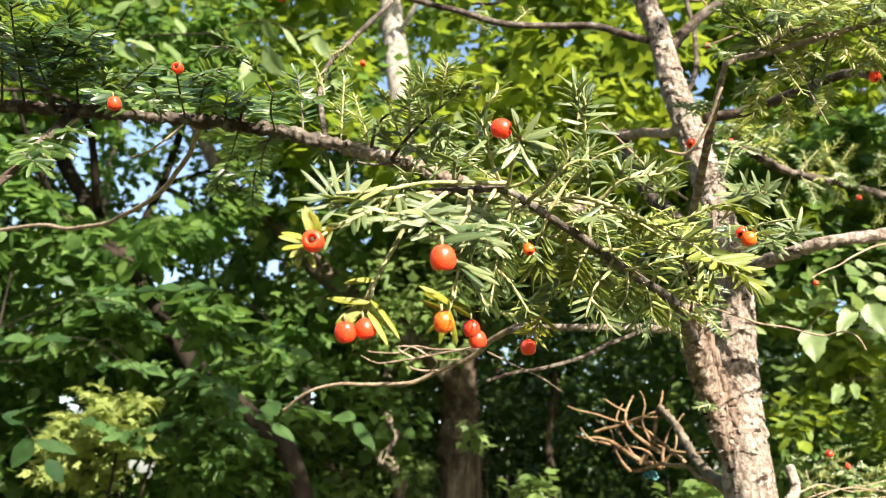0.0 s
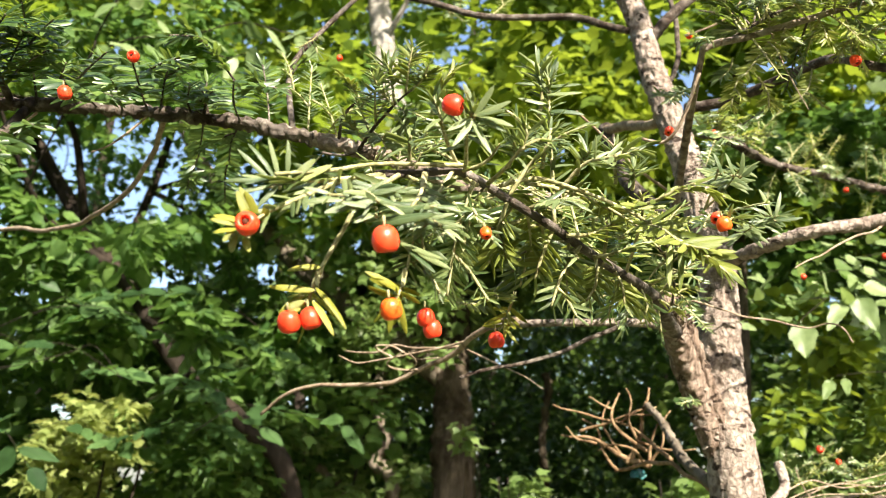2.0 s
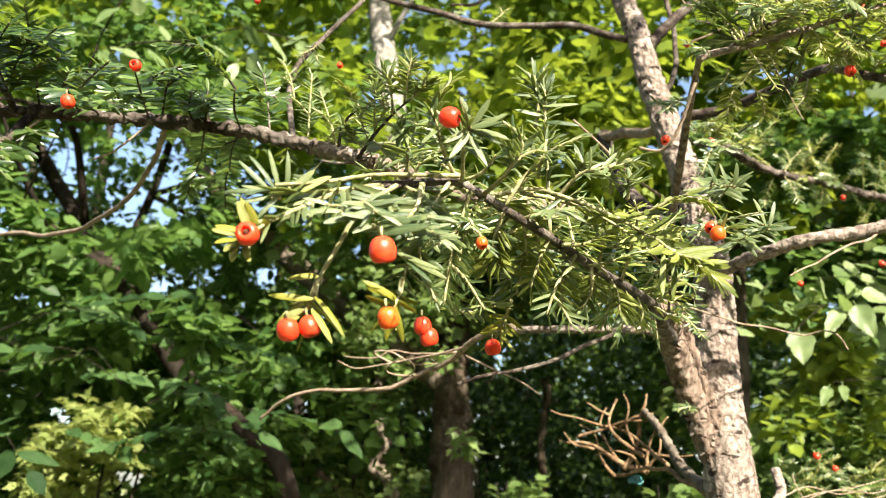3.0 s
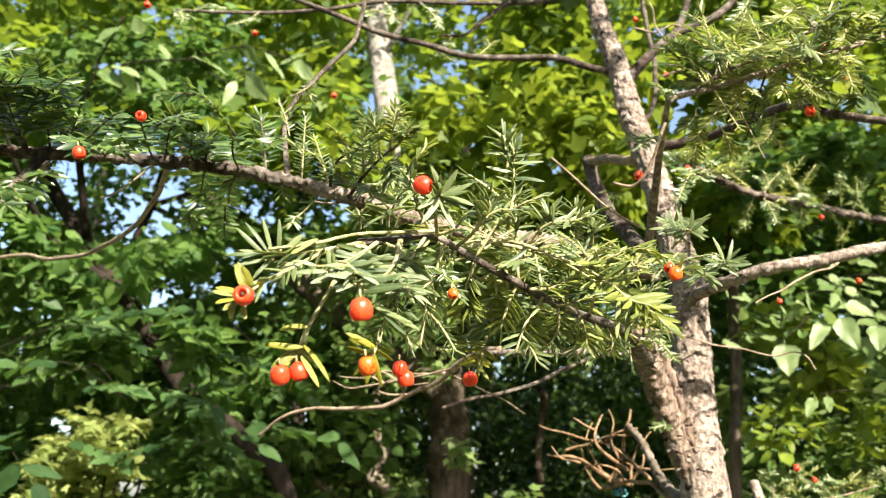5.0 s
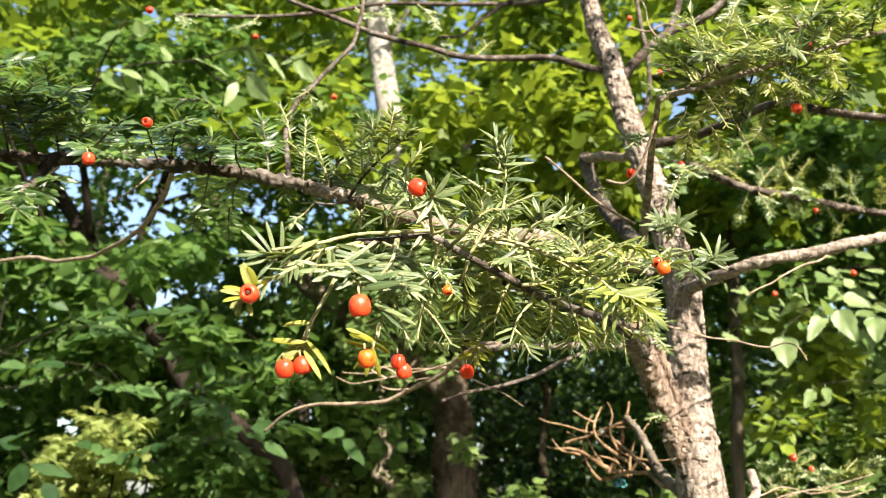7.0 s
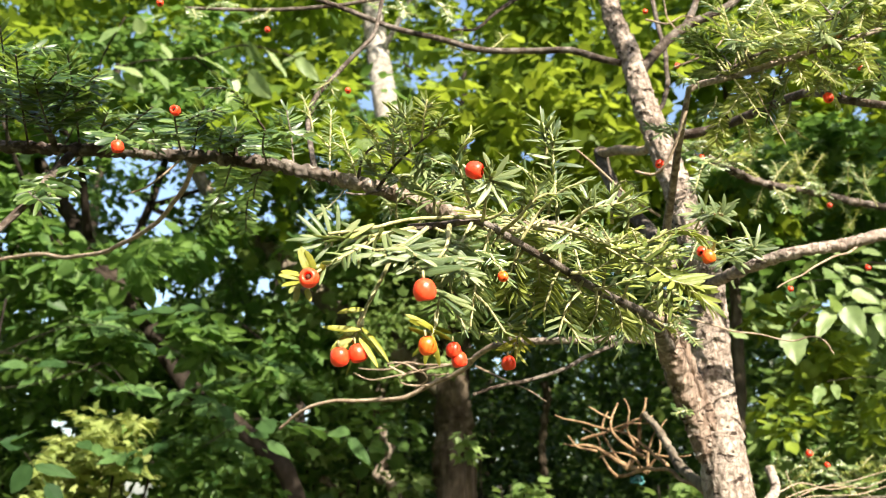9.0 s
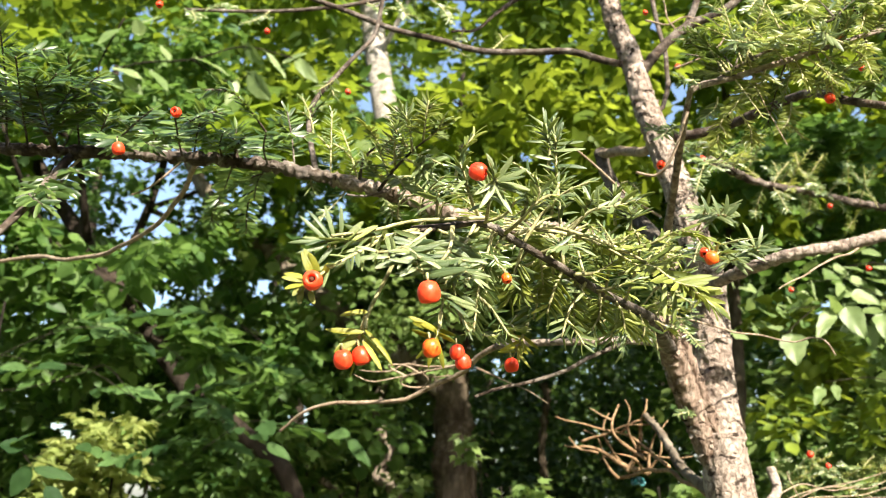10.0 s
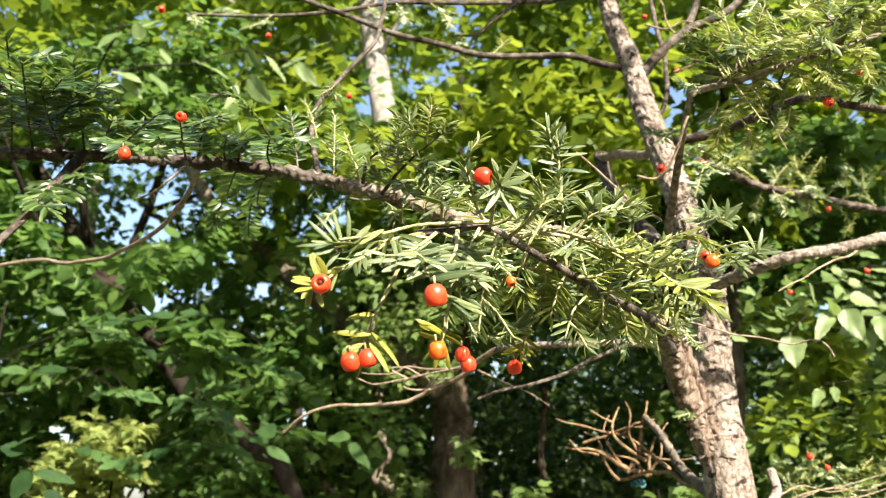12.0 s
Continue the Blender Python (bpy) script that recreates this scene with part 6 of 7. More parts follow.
# short shoots that fill the near branch and the one behind it
twigs = [([(0.227, 0.780, 1.670), (0.175, 0.640, 1.651), (0.121, 0.520, 1.637), (0.083, 0.455, 1.637), (0.056, 0.432, 1.645), (0.024, 0.415, 1.653)], 34, 0.0180),
         ([(0.215, 0.875, 1.775), (0.109, 0.770, 1.761), (0.046, 0.700, 1.753), (0.0, 0.672, 1.752)], 20, 0.0200)]
for arm, count, size in twigs:
    g = np.random.default_rng(len(arm) * 11)
    line = np.array(smooth_line(arm, 12))
    for k in range(count):
        i = int((k + g.uniform(0.2, 0.8)) / count * (len(line) - 1))
        way = line[min(i + 1, len(line) - 1)] - line[max(i - 1, 0)]
        way = way / np.linalg.norm(way)
        turn = g.uniform(0, 2 * math.pi)
        side = np.cross(way, (0, 0, 1))
        d = way * g.uniform(0.3, 0.8) + (side / np.linalg.norm(side) * math.cos(turn) + np.array((0, 0, 1)) * math.sin(turn)) * 0.9
        d[1] = abs(d[1])
        d = d / np.linalg.norm(d) * g.uniform(0.022, 0.046)
        spray([tuple(line[i]), tuple(line[i] + d * 0.5 + (0, 0, 0.002)), tuple(line[i] + d)], int(8 + 240 * np.linalg.norm(d)), size, style="flat", tint=int(g.uniform() < 0.4), side=0)

# side twigs between the two branches, thick with short combs
g = np.random.default_rng(83)
for arm in ([(0.190, 0.850, 1.773), (0.180, 0.740, 1.742), (0.160, 0.640, 1.702)], [(0.240, 0.895, 1.776), (0.236, 0.790, 1.748), (0.212, 0.680, 1.712)],
            [(0.120, 0.782, 1.762), (0.118, 0.690, 1.730), (0.104, 0.590, 1.694)], [(0.262, 0.870, 1.668), (0.240, 0.770, 1.690), (0.200, 0.670, 1.690)],
            [(0.060, 0.715, 1.755), (0.075, 0.650, 1.732), (0.078, 0.580, 1.702)]):
    limb("twig", arm, 0.0016, 0.0009, BRANCH, yew)
    line = smooth_line(arm, 7)
    for k in range(2, len(line)):
        for hand in (-1, 1):
            d = np.array((hand * g.uniform(0.012, 0.03), g.uniform(-0.02, 0.02), g.uniform(-0.018, 0.022)))
            spray([tuple(line[k]), tuple(line[k] + d * 0.5 + (0, 0, 0.002)), tuple(line[k] + d)], 9, 0.0180, style="flat", tint=int(g.uniform() < 0.4), side=0)

# sprays beside the trunk
spray([(0.290, 0.800, 1.763), (0.235, 0.650, 1.709), (0.181, 0.500, 1.653)], 22, 0.0180)
spray([(0.202, 0.524, 1.663), (0.210, 0.527, 1.668), (0.217, 0.530, 1.668)], 14, 0.0170)
spray([(0.373, 1.000, 1.932), (0.340, 0.925, 1.886), (0.306, 0.850, 1.834)], 26, 0.0180)
spray([(0.264, 0.800, 1.883), (0.252, 0.790, 1.888), (0.240, 0.780, 1.884)], 26, 0.0160)
spray([(0.261, 0.740, 1.869), (0.247, 0.730, 1.861), (0.233, 0.720, 1.847)], 24, 0.0160)
spray([(0.209, 0.800, 1.829), (0.218, 0.800, 1.830), (0.227, 0.800, 1.822)], 14, 0.0160)
spray([(0.339, 0.950, 1.715), (0.290, 0.875, 1.693), (0.244, 0.800, 1.665)], 20, 0.0160)
spray([(0.304, 0.920, 1.589), (0.291, 0.910, 1.593), (0.277, 0.900, 1.588)], 18, 0.0140)
spray([(0.301, 0.860, 1.786), (0.263, 0.695, 1.746), (0.219, 0.530, 1.704)], 30, 0.0190, near=True, style='sparse')
spray([(0.298, 0.840, 1.783), (0.254, 0.690, 1.746), (0.208, 0.540, 1.708)], 20, 0.0180, near=True, style='sparse')
spray([(0.307, 0.840, 1.749), (0.292, 0.720, 1.721), (0.270, 0.600, 1.695)], 30, 0.0210, near=True, style='sparse')
spray([(0.307, 0.840, 1.749), (0.277, 0.710, 1.712), (0.242, 0.580, 1.679)], 22, 0.0190, near=True, style='sparse')

# sprays along the long branch; tint 2 takes the shaded needle colour
spray([(-0.094, 0.690, 1.793), (-0.095, 0.695, 1.830), (-0.096, 0.700, 1.867)], 37, 0.0161)
spray([(-0.130, 0.700, 1.807), (-0.133, 0.695, 1.835), (-0.138, 0.690, 1.862)], 33, 0.0199, style='flat', tint=2)
spray([(-0.184, 0.700, 1.814), (-0.187, 0.695, 1.831), (-0.186, 0.690, 1.844)], 19, 0.0199, style='flat', tint=2)
spray([(-0.149, 0.660, 1.824), (-0.167, 0.640, 1.845), (-0.187, 0.620, 1.859)], 30, 0.0227, style='flat', tint=2)
spray([(-0.156, 0.700, 1.810), (-0.150, 0.650, 1.805), (-0.138, 0.600, 1.799)], 22, 0.0227, style='flat', tint=2)
spray([(-0.239, 0.700, 1.819), (-0.225, 0.640, 1.813), (-0.209, 0.580, 1.803)], 19, 0.0213, style='flat', tint=2)
spray([(-0.302, 0.700, 1.824), (-0.272, 0.623, 1.798), (-0.240, 0.545, 1.769)], 16, 0.0213, style='flat', tint=2)
spray([(-0.283, 0.700, 1.822), (-0.278, 0.650, 1.813), (-0.276, 0.600, 1.797)], 19, 0.0227, style='flat', tint=2)
spray([(-0.261, 0.700, 1.819), (-0.251, 0.660, 1.817), (-0.240, 0.620, 1.809)], 19, 0.0213, style='flat', tint=2)
spray([(-0.338, 0.700, 1.826), (-0.330, 0.660, 1.857), (-0.323, 0.620, 1.882)], 45, 0.0241, style='flat', tint=2)
spray([(-0.360, 0.700, 1.829), (-0.352, 0.650, 1.839), (-0.340, 0.600, 1.849)], 42, 0.0241, style='flat', tint=2)
spray([(-0.388, 0.700, 1.829), (-0.369, 0.640, 1.847), (-0.347, 0.580, 1.859)], 37, 0.0256, style='flat', tint=2)
spray([(-0.409, 0.700, 1.829), (-0.391, 0.650, 1.870), (-0.376, 0.600, 1.899)], 30, 0.0256, style='flat', tint=2)
spray([(-0.358, 0.680, 1.832), (-0.337, 0.660, 1.839), (-0.311, 0.640, 1.841)], 27, 0.0227, style='flat', tint=2)
spray([(-0.378, 0.660, 1.854), (-0.347, 0.630, 1.854), (-0.321, 0.600, 1.854)], 30, 0.0241, style='flat', tint=2)
spray([(-0.228, 0.700, 1.819), (-0.220, 0.680, 1.837), (-0.209, 0.660, 1.851)], 25, 0.0213, style='flat', tint=2)
spray([(-0.200, 0.700, 1.816), (-0.198, 0.680, 1.821), (-0.191, 0.660, 1.825)], 18, 0.0213, style='flat', tint=2)
spray([(-0.321, 0.700, 1.824), (-0.312, 0.680, 1.834), (-0.298, 0.660, 1.845)], 22, 0.0227, style='flat', tint=2)
spray([(-0.358, 0.680, 1.794), (-0.354, 0.670, 1.779), (-0.356, 0.660, 1.769)], 16, 0.0241, style='flat', tint=2)
spray([(-0.348, 0.700, 1.814), (-0.343, 0.680, 1.784), (-0.343, 0.660, 1.761)], 22, 0.0241, style='flat', tint=2)
spray([(-0.361, 0.660, 1.767), (-0.355, 0.655, 1.761), (-0.342, 0.650, 1.752)], 13, 0.0227, style='flat', tint=2)
spray([(-0.034, 0.665, 1.767), (-0.038, 0.643, 1.781), (-0.047, 0.620, 1.797)], 27, 0.0161)
spray([(-0.014, 0.600, 1.780), (-0.023, 0.590, 1.785), (-0.030, 0.580, 1.795)], 22, 0.0161)
spray([(0.000, 0.580, 1.783), (0.007, 0.570, 1.786), (0.012, 0.560, 1.792)], 22, 0.0178)
spray([(-0.014, 0.600, 1.778), (-0.002, 0.590, 1.770), (0.011, 0.580, 1.759)], 21, 0.0161)
spray([(-0.066, 0.680, 1.784), (-0.075, 0.680, 1.814), (-0.084, 0.680, 1.839)], 22, 0.0161)
spray([(-0.023, 0.660, 1.762), (0.002, 0.630, 1.754), (0.026, 0.600, 1.752)], 25, 0.0172)
spray([(-0.008, 0.660, 1.754), (0.001, 0.630, 1.759), (0.012, 0.600, 1.757)], 22, 0.0172)
spray([(-0.078, 0.690, 1.791), (-0.069, 0.675, 1.800), (-0.055, 0.660, 1.804)], 19, 0.0161)
spray([(-0.124, 0.770, 1.878), (-0.129, 0.770, 1.899), (-0.138, 0.770, 1.919)], 19, 0.0161)
spray([(-0.127, 0.770, 1.895), (-0.120, 0.770, 1.907), (-0.110, 0.770, 1.912)], 13, 0.0199, style='flat', tint=2)
spray([(-0.104, 0.790, 1.957), (-0.110, 0.785, 1.944), (-0.124, 0.780, 1.931)], 13, 0.0161)
spray([(-0.189, 0.700, 1.815), (-0.182, 0.680, 1.822), (-0.170, 0.660, 1.822)], 15, 0.0199, style='flat', tint=2)
spray([(-0.156, 0.700, 1.809), (-0.176, 0.750, 1.814), (-0.190, 0.800, 1.812)], 25, 0.0199, style='flat', tint=2)
spray([(-0.189, 0.700, 1.813), (-0.212, 0.775, 1.830), (-0.237, 0.850, 1.838)], 30, 0.0199, style='flat', tint=2)
spray([(-0.202, 0.850, 1.851), (-0.220, 0.900, 1.838), (-0.231, 0.950, 1.822)], 30, 0.0199, style='flat', tint=2)
spray([(-0.251, 0.900, 1.868), (-0.265, 0.925, 1.849), (-0.275, 0.950, 1.837)], 25, 0.0199, style='flat', tint=2)
spray([(-0.112, 0.700, 1.801), (-0.114, 0.700, 1.792), (-0.111, 0.700, 1.783)], 12, 0.0161)
spray([(-0.044, 0.670, 1.769), (-0.037, 0.665, 1.756), (-0.033, 0.660, 1.743)], 15, 0.0172)
spray([(-0.073, 0.690, 1.788), (-0.087, 0.685, 1.766), (-0.107, 0.680, 1.745)], 9, 0.0161)
spray([(-0.404, 0.660, 1.849), (-0.398, 0.640, 1.849), (-0.389, 0.620, 1.848)], 15, 0.0241, style='flat', tint=2)
spray([(-0.431, 0.700, 1.829), (-0.412, 0.660, 1.835), (-0.387, 0.620, 1.837)], 25, 0.0241, style='flat', tint=2)

# sprays on the upper branches
spray([(0.274, 0.690, 1.891), (0.257, 0.685, 1.890), (0.244, 0.680, 1.895)], 20, 0.0156, style='flat')
spray([(0.298, 0.690, 1.896), (0.298, 0.685, 1.899), (0.295, 0.680, 1.901)], 11, 0.0144, style='flat', tint=1)
spray([(0.321, 0.690, 1.904), (0.318, 0.685, 1.908), (0.321, 0.680, 1.908)], 11, 0.0144, style='flat', tint=1)
spray([(0.303, 0.690, 1.896), (0.307, 0.675, 1.869), (0.313, 0.660, 1.839)], 12, 0.0144, style='flat', tint=1)
spray([(0.327, 0.690, 1.904), (0.306, 0.685, 1.875), (0.289, 0.680, 1.852)], 32, 0.0180, style='flat', tint=1)
spray([(0.298, 0.700, 1.868), (0.288, 0.700, 1.853), (0.282, 0.700, 1.831)], 32, 0.0180, style='flat', tint=1)
spray([(0.288, 0.700, 1.881), (0.284, 0.700, 1.869), (0.274, 0.700, 1.859)], 24, 0.0180, style='flat')
spray([(0.309, 0.700, 1.862), (0.316, 0.700, 1.847), (0.316, 0.700, 1.831)], 24, 0.0168, style='flat', tint=1)
spray([(0.357, 0.690, 1.914), (0.333, 0.665, 1.917), (0.305, 0.640, 1.921)], 27, 0.0216, style='flat', tint=1)
spray([(0.350, 0.670, 1.921), (0.317, 0.650, 1.910), (0.283, 0.630, 1.903)], 27, 0.0204, style='flat')
spray([(0.363, 0.660, 1.927), (0.339, 0.640, 1.916), (0.316, 0.620, 1.900)], 24, 0.0216, style='flat', tint=1)
spray([(0.381, 0.690, 1.923), (0.373, 0.670, 1.922), (0.370, 0.650, 1.927)], 32, 0.0204, style='flat', tint=1)
spray([(0.400, 0.690, 1.932), (0.405, 0.670, 1.933), (0.405, 0.650, 1.940)], 32, 0.0216, style='flat')
spray([(0.412, 0.690, 1.935), (0.419, 0.675, 1.924), (0.428, 0.660, 1.914)], 27, 0.0204, style='flat', tint=1)
spray([(0.436, 0.690, 1.942), (0.443, 0.675, 1.946), (0.445, 0.660, 1.952)], 32, 0.0216, style='flat', tint=1)
spray([(0.363, 0.690, 1.919), (0.367, 0.685, 1.904), (0.366, 0.680, 1.889)], 24, 0.0192, style='flat', tint=1)
spray([(0.427, 0.780, 1.927), (0.419, 0.740, 1.919), (0.407, 0.700, 1.912)], 27, 0.0192, style='flat', tint=1)
spray([(0.387, 0.690, 1.926), (0.392, 0.685, 1.904), (0.400, 0.680, 1.888)], 27, 0.0192, style='flat')
spray([(0.423, 0.690, 1.932), (0.433, 0.685, 1.916), (0.435, 0.680, 1.895)], 27, 0.0192, style='flat', tint=1)
spray([(0.421, 0.820, 1.942), (0.409, 0.810, 1.911), (0.392, 0.800, 1.889)], 24, 0.0180, style='flat', tint=1)
spray([(0.447, 0.750, 1.902), (0.451, 0.735, 1.910), (0.452, 0.720, 1.910)], 24, 0.0192, style='flat')
spray([(0.408, 0.700, 1.998), (0.384, 0.680, 1.978), (0.355, 0.660, 1.952)], 24, 0.0216, style='flat', tint=1)
spray([(0.439, 0.700, 2.005), (0.419, 0.680, 1.974), (0.394, 0.660, 1.946)], 27, 0.0216, style='flat', tint=1)
spray([(0.468, 0.700, 1.998), (0.441, 0.680, 1.968), (0.420, 0.660, 1.933)], 27, 0.0216, style='flat', tint=1)
spray([(0.458, 0.930, 2.170), (0.427, 0.890, 2.121), (0.394, 0.850, 2.075)], 24, 0.0192, style='flat')
spray([(0.482, 0.920, 2.200), (0.464, 0.860, 2.122), (0.441, 0.800, 2.058)], 28, 0.0204, style='flat', tint=1)
spray([(0.443, 0.780, 1.925), (0.417, 0.735, 1.910), (0.394, 0.690, 1.888)], 12, 0.0180, style='flat')
spray([(-0.374, 1.150, 2.274), (-0.335, 1.125, 2.267), (-0.305, 1.100, 2.248)], 40, 0.0168, style='flat')
spray([(-0.401, 1.150, 2.274), (-0.380, 1.125, 2.253), (-0.366, 1.100, 2.223)], 24, 0.0168, style='flat')
spray([(-0.262, 1.150, 2.272), (-0.275, 1.125, 2.241), (-0.294, 1.100, 2.217)], 24, 0.0168, style='flat')
spray([(-0.057, 1.150, 2.296), (-0.043, 1.135, 2.267), (-0.037, 1.120, 2.239)], 32, 0.0168, style='flat')
spray([(-0.000, 1.150, 2.296), (0.022, 1.135, 2.266), (0.036, 1.120, 2.229)], 32, 0.0168, style='flat')
spray([(0.054, 1.120, 2.214), (0.046, 1.110, 2.194), (0.034, 1.100, 2.171)], 32, 0.0168, style='flat')
spray([(-0.104, 1.150, 2.289), (-0.083, 1.125, 2.259), (-0.072, 1.100, 2.237)], 24, 0.0168, style='flat')
spray([(0.090, 1.030, 2.127), (0.104, 1.040, 2.146), (0.118, 1.050, 2.165)], 24, 0.0168, style='flat')
spray([(0.016, 1.040, 2.150), (0.032, 1.045, 2.144), (0.058, 1.050, 2.127)], 19, 0.0168, style='flat')

g = np.random.default_rng(57)
upper = np.array(smooth_line([(0.269, 0.690, 1.889), (0.304, 0.690, 1.898), (0.357, 0.690, 1.916), (0.406, 0.690, 1.933), (0.479, 0.700, 1.961), (0.556, 0.720, 1.990)], 8))
for k in range(28):
    p = upper[int((0.25 + 0.75 * (k + g.uniform()) / 28) * (len(upper) - 1))]
    d = np.array((g.uniform(-0.02, 0.045), g.uniform(-0.03, 0.06), g.choice((-1, 1, 1)) * g.uniform(0.015, 0.055)))
    spray([tuple(p), tuple(p + d * 0.5 + (0, 0, 0.003)), tuple(p + d)], 18, 0.0190, style="flat", tint=int(g.choice((0, 1, 1, 2, 2))))

for k in range(20):
    p = np.array((0.286, 0.690, 1.896)) + np.array((0.108, -0.04, 0.044)) * g.uniform(0.0, 1.0)
    d = np.array((g.uniform(-0.03, 0.05), g.uniform(-0.02, 0.08), g.uniform(0.02, 0.09)))
    spray([tuple(p), tuple(p + d * 0.5 + (0, 0, 0.003)), tuple(p + d)], 26, 0.0190, style="flat", tint=int(g.choice((0, 1, 2))))

for k in range(9):
    p = np.array((0.335, 0.985, 1.938)) + np.array((0.10, 0.13, 0.045)) * k / 8
    d = np.array((g.uniform(-0.05, 0.05), g.uniform(-0.10, -0.03), g.uniform(-0.05, 0.03)))
    spray([tuple(p), tuple(p + d * 0.5 + (0, 0, 0.004)), tuple(p + d)], 22, 0.0200, style="flat", tint=(0, 2, 1)[k % 3])

spray([(0.399, 0.660, 1.918), (0.376, 0.635, 1.908), (0.364, 0.623, 1.906), (0.358, 0.616, 1.905)], 26, 0.0200, near=True, style="rosette")
spray([(0.317, 0.680, 1.906), (0.302, 0.660, 1.912), (0.293, 0.652, 1.913), (0.288, 0.646, 1.913)], 20, 0.0170, near=True, style="rosette")

# sprays farther back
g = np.random.default_rng(91)
for k in range(20):
    p = np.array(smooth_line([(0.423, 1.100, 1.980), (0.551, 1.250, 2.006), (0.709, 1.360, 2.024), (0.936, 1.450, 2.022)], 8)[int(g.integers(24))])
    d = np.array((g.uniform(-0.06, 0.05), g.uniform(-0.06, 0.04), g.choice((-1, 1)) * g.uniform(0.02, 0.07)))
    spray([tuple(p), tuple(p + d * 0.5 + (0, 0, 0.004)), tuple(p + d)], 24, 0.0190, style="flat", tint=k % 2)
spray([(0.714, 1.360, 2.026), (0.701, 1.340, 2.022), (0.677, 1.300, 2.004)], 30, 0.0160)
spray([(0.717, 1.360, 2.025), (0.692, 1.340, 2.043), (0.655, 1.300, 2.046)], 30, 0.0160)
spray([(0.759, 1.360, 2.013), (0.753, 1.340, 2.047), (0.735, 1.300, 2.065)], 30, 0.0160)
spray([(0.777, 1.360, 2.008), (0.784, 1.340, 2.038), (0.779, 1.300, 2.053)], 30, 0.0160)
spray([(0.700, 1.360, 2.029), (0.683, 1.340, 2.029), (0.656, 1.300, 2.014)], 30, 0.0160)
spray([(0.640, 1.360, 2.046), (0.619, 1.340, 2.059), (0.588, 1.300, 2.056)], 30, 0.0160)
spray([(0.810, 1.360, 1.998), (0.783, 1.340, 2.028), (0.744, 1.300, 2.042)], 30, 0.0160)
spray([(0.721, 1.360, 2.024), (0.728, 1.340, 2.035), (0.724, 1.300, 2.032)], 30, 0.0160)
spray([(0.672, 1.360, 2.037), (0.677, 1.340, 2.037), (0.672, 1.300, 2.023)], 30, 0.0160)
spray([(0.576, 1.360, 2.064), (0.587, 1.340, 2.090), (0.588, 1.300, 2.099)], 30, 0.0160)
spray([(0.638, 1.360, 2.047), (0.645, 1.340, 2.062), (0.641, 1.300, 2.062)], 30, 0.0160)
spray([(0.733, 1.420, 1.529), (0.747, 1.400, 1.541), (0.759, 1.380, 1.543)], 30, 0.0160, tint=1)
spray([(0.611, 1.420, 1.512), (0.596, 1.400, 1.532), (0.579, 1.380, 1.540)], 30, 0.0160)
spray([(0.748, 1.420, 1.498), (0.712, 1.400, 1.514), (0.675, 1.380, 1.519)], 30, 0.0160)
spray([(0.684, 1.420, 1.511), (0.690, 1.400, 1.530), (0.694, 1.380, 1.537)], 30, 0.0160, tint=1)
spray([(0.599, 1.420, 1.526), (0.613, 1.400, 1.542), (0.625, 1.380, 1.547)], 30, 0.0160)
spray([(0.720, 1.420, 1.483), (0.721, 1.400, 1.506), (0.720, 1.380, 1.517)], 30, 0.0160)
spray([(0.697, 1.420, 1.521), (0.714, 1.400, 1.539), (0.729, 1.380, 1.546)], 30, 0.0160, tint=1)
spray([(0.753, 1.420, 1.521), (0.768, 1.400, 1.545), (0.781, 1.380, 1.557)], 30, 0.0160)
spray([(0.697, 1.420, 1.514), (0.670, 1.400, 1.538), (0.642, 1.380, 1.551)], 30, 0.0160)
spray([(0.649, 1.420, 1.502), (0.620, 1.400, 1.514), (0.591, 1.380, 1.514)], 30, 0.0160, tint=1)
spray([(0.607, 1.420, 1.494), (0.584, 1.400, 1.521), (0.560, 1.380, 1.536)], 30, 0.0160)
spray([(0.651, 1.420, 1.507), (0.637, 1.400, 1.528), (0.621, 1.380, 1.538)], 30, 0.0160)
spray([(0.601, 1.420, 1.517), (0.620, 1.400, 1.530), (0.636, 1.380, 1.531)], 30, 0.0160, tint=1)
spray([(0.705, 1.420, 1.520), (0.686, 1.400, 1.530), (0.665, 1.380, 1.530)], 30, 0.0160)
spray([(0.584, 1.420, 1.487), (0.598, 1.400, 1.511), (0.610, 1.380, 1.524)], 30, 0.0160)
spray([(0.728, 1.420, 1.485), (0.702, 1.400, 1.506), (0.674, 1.380, 1.516)], 30, 0.0160, tint=1)
spray([(0.674, 1.420, 1.507), (0.694, 1.400, 1.530), (0.711, 1.380, 1.542)], 30, 0.0160)
spray([(0.766, 1.420, 1.531), (0.768, 1.400, 1.553), (0.768, 1.380, 1.564)], 30, 0.0160)
spray([(0.720, 1.420, 1.504), (0.731, 1.400, 1.519), (0.741, 1.380, 1.523)], 30, 0.0160, tint=1)
spray([(0.755, 1.420, 1.515), (0.755, 1.400, 1.541), (0.753, 1.380, 1.556)], 30, 0.0160)
spray([(0.715, 1.420, 1.521), (0.692, 1.400, 1.537), (0.668, 1.380, 1.541)], 30, 0.0160)
spray([(0.695, 1.420, 1.483), (0.711, 1.400, 1.500), (0.724, 1.380, 1.506)], 30, 0.0160, tint=1)
spray([(0.654, 1.420, 1.493), (0.636, 1.400, 1.511), (0.615, 1.380, 1.517)], 30, 0.0160)
spray([(0.588, 1.420, 1.529), (0.585, 1.400, 1.552), (0.581, 1.380, 1.563)], 30, 0.0160)
spray([(0.698, 1.420, 1.518), (0.718, 1.400, 1.539), (0.735, 1.380, 1.549)], 30, 0.0160, tint=1)
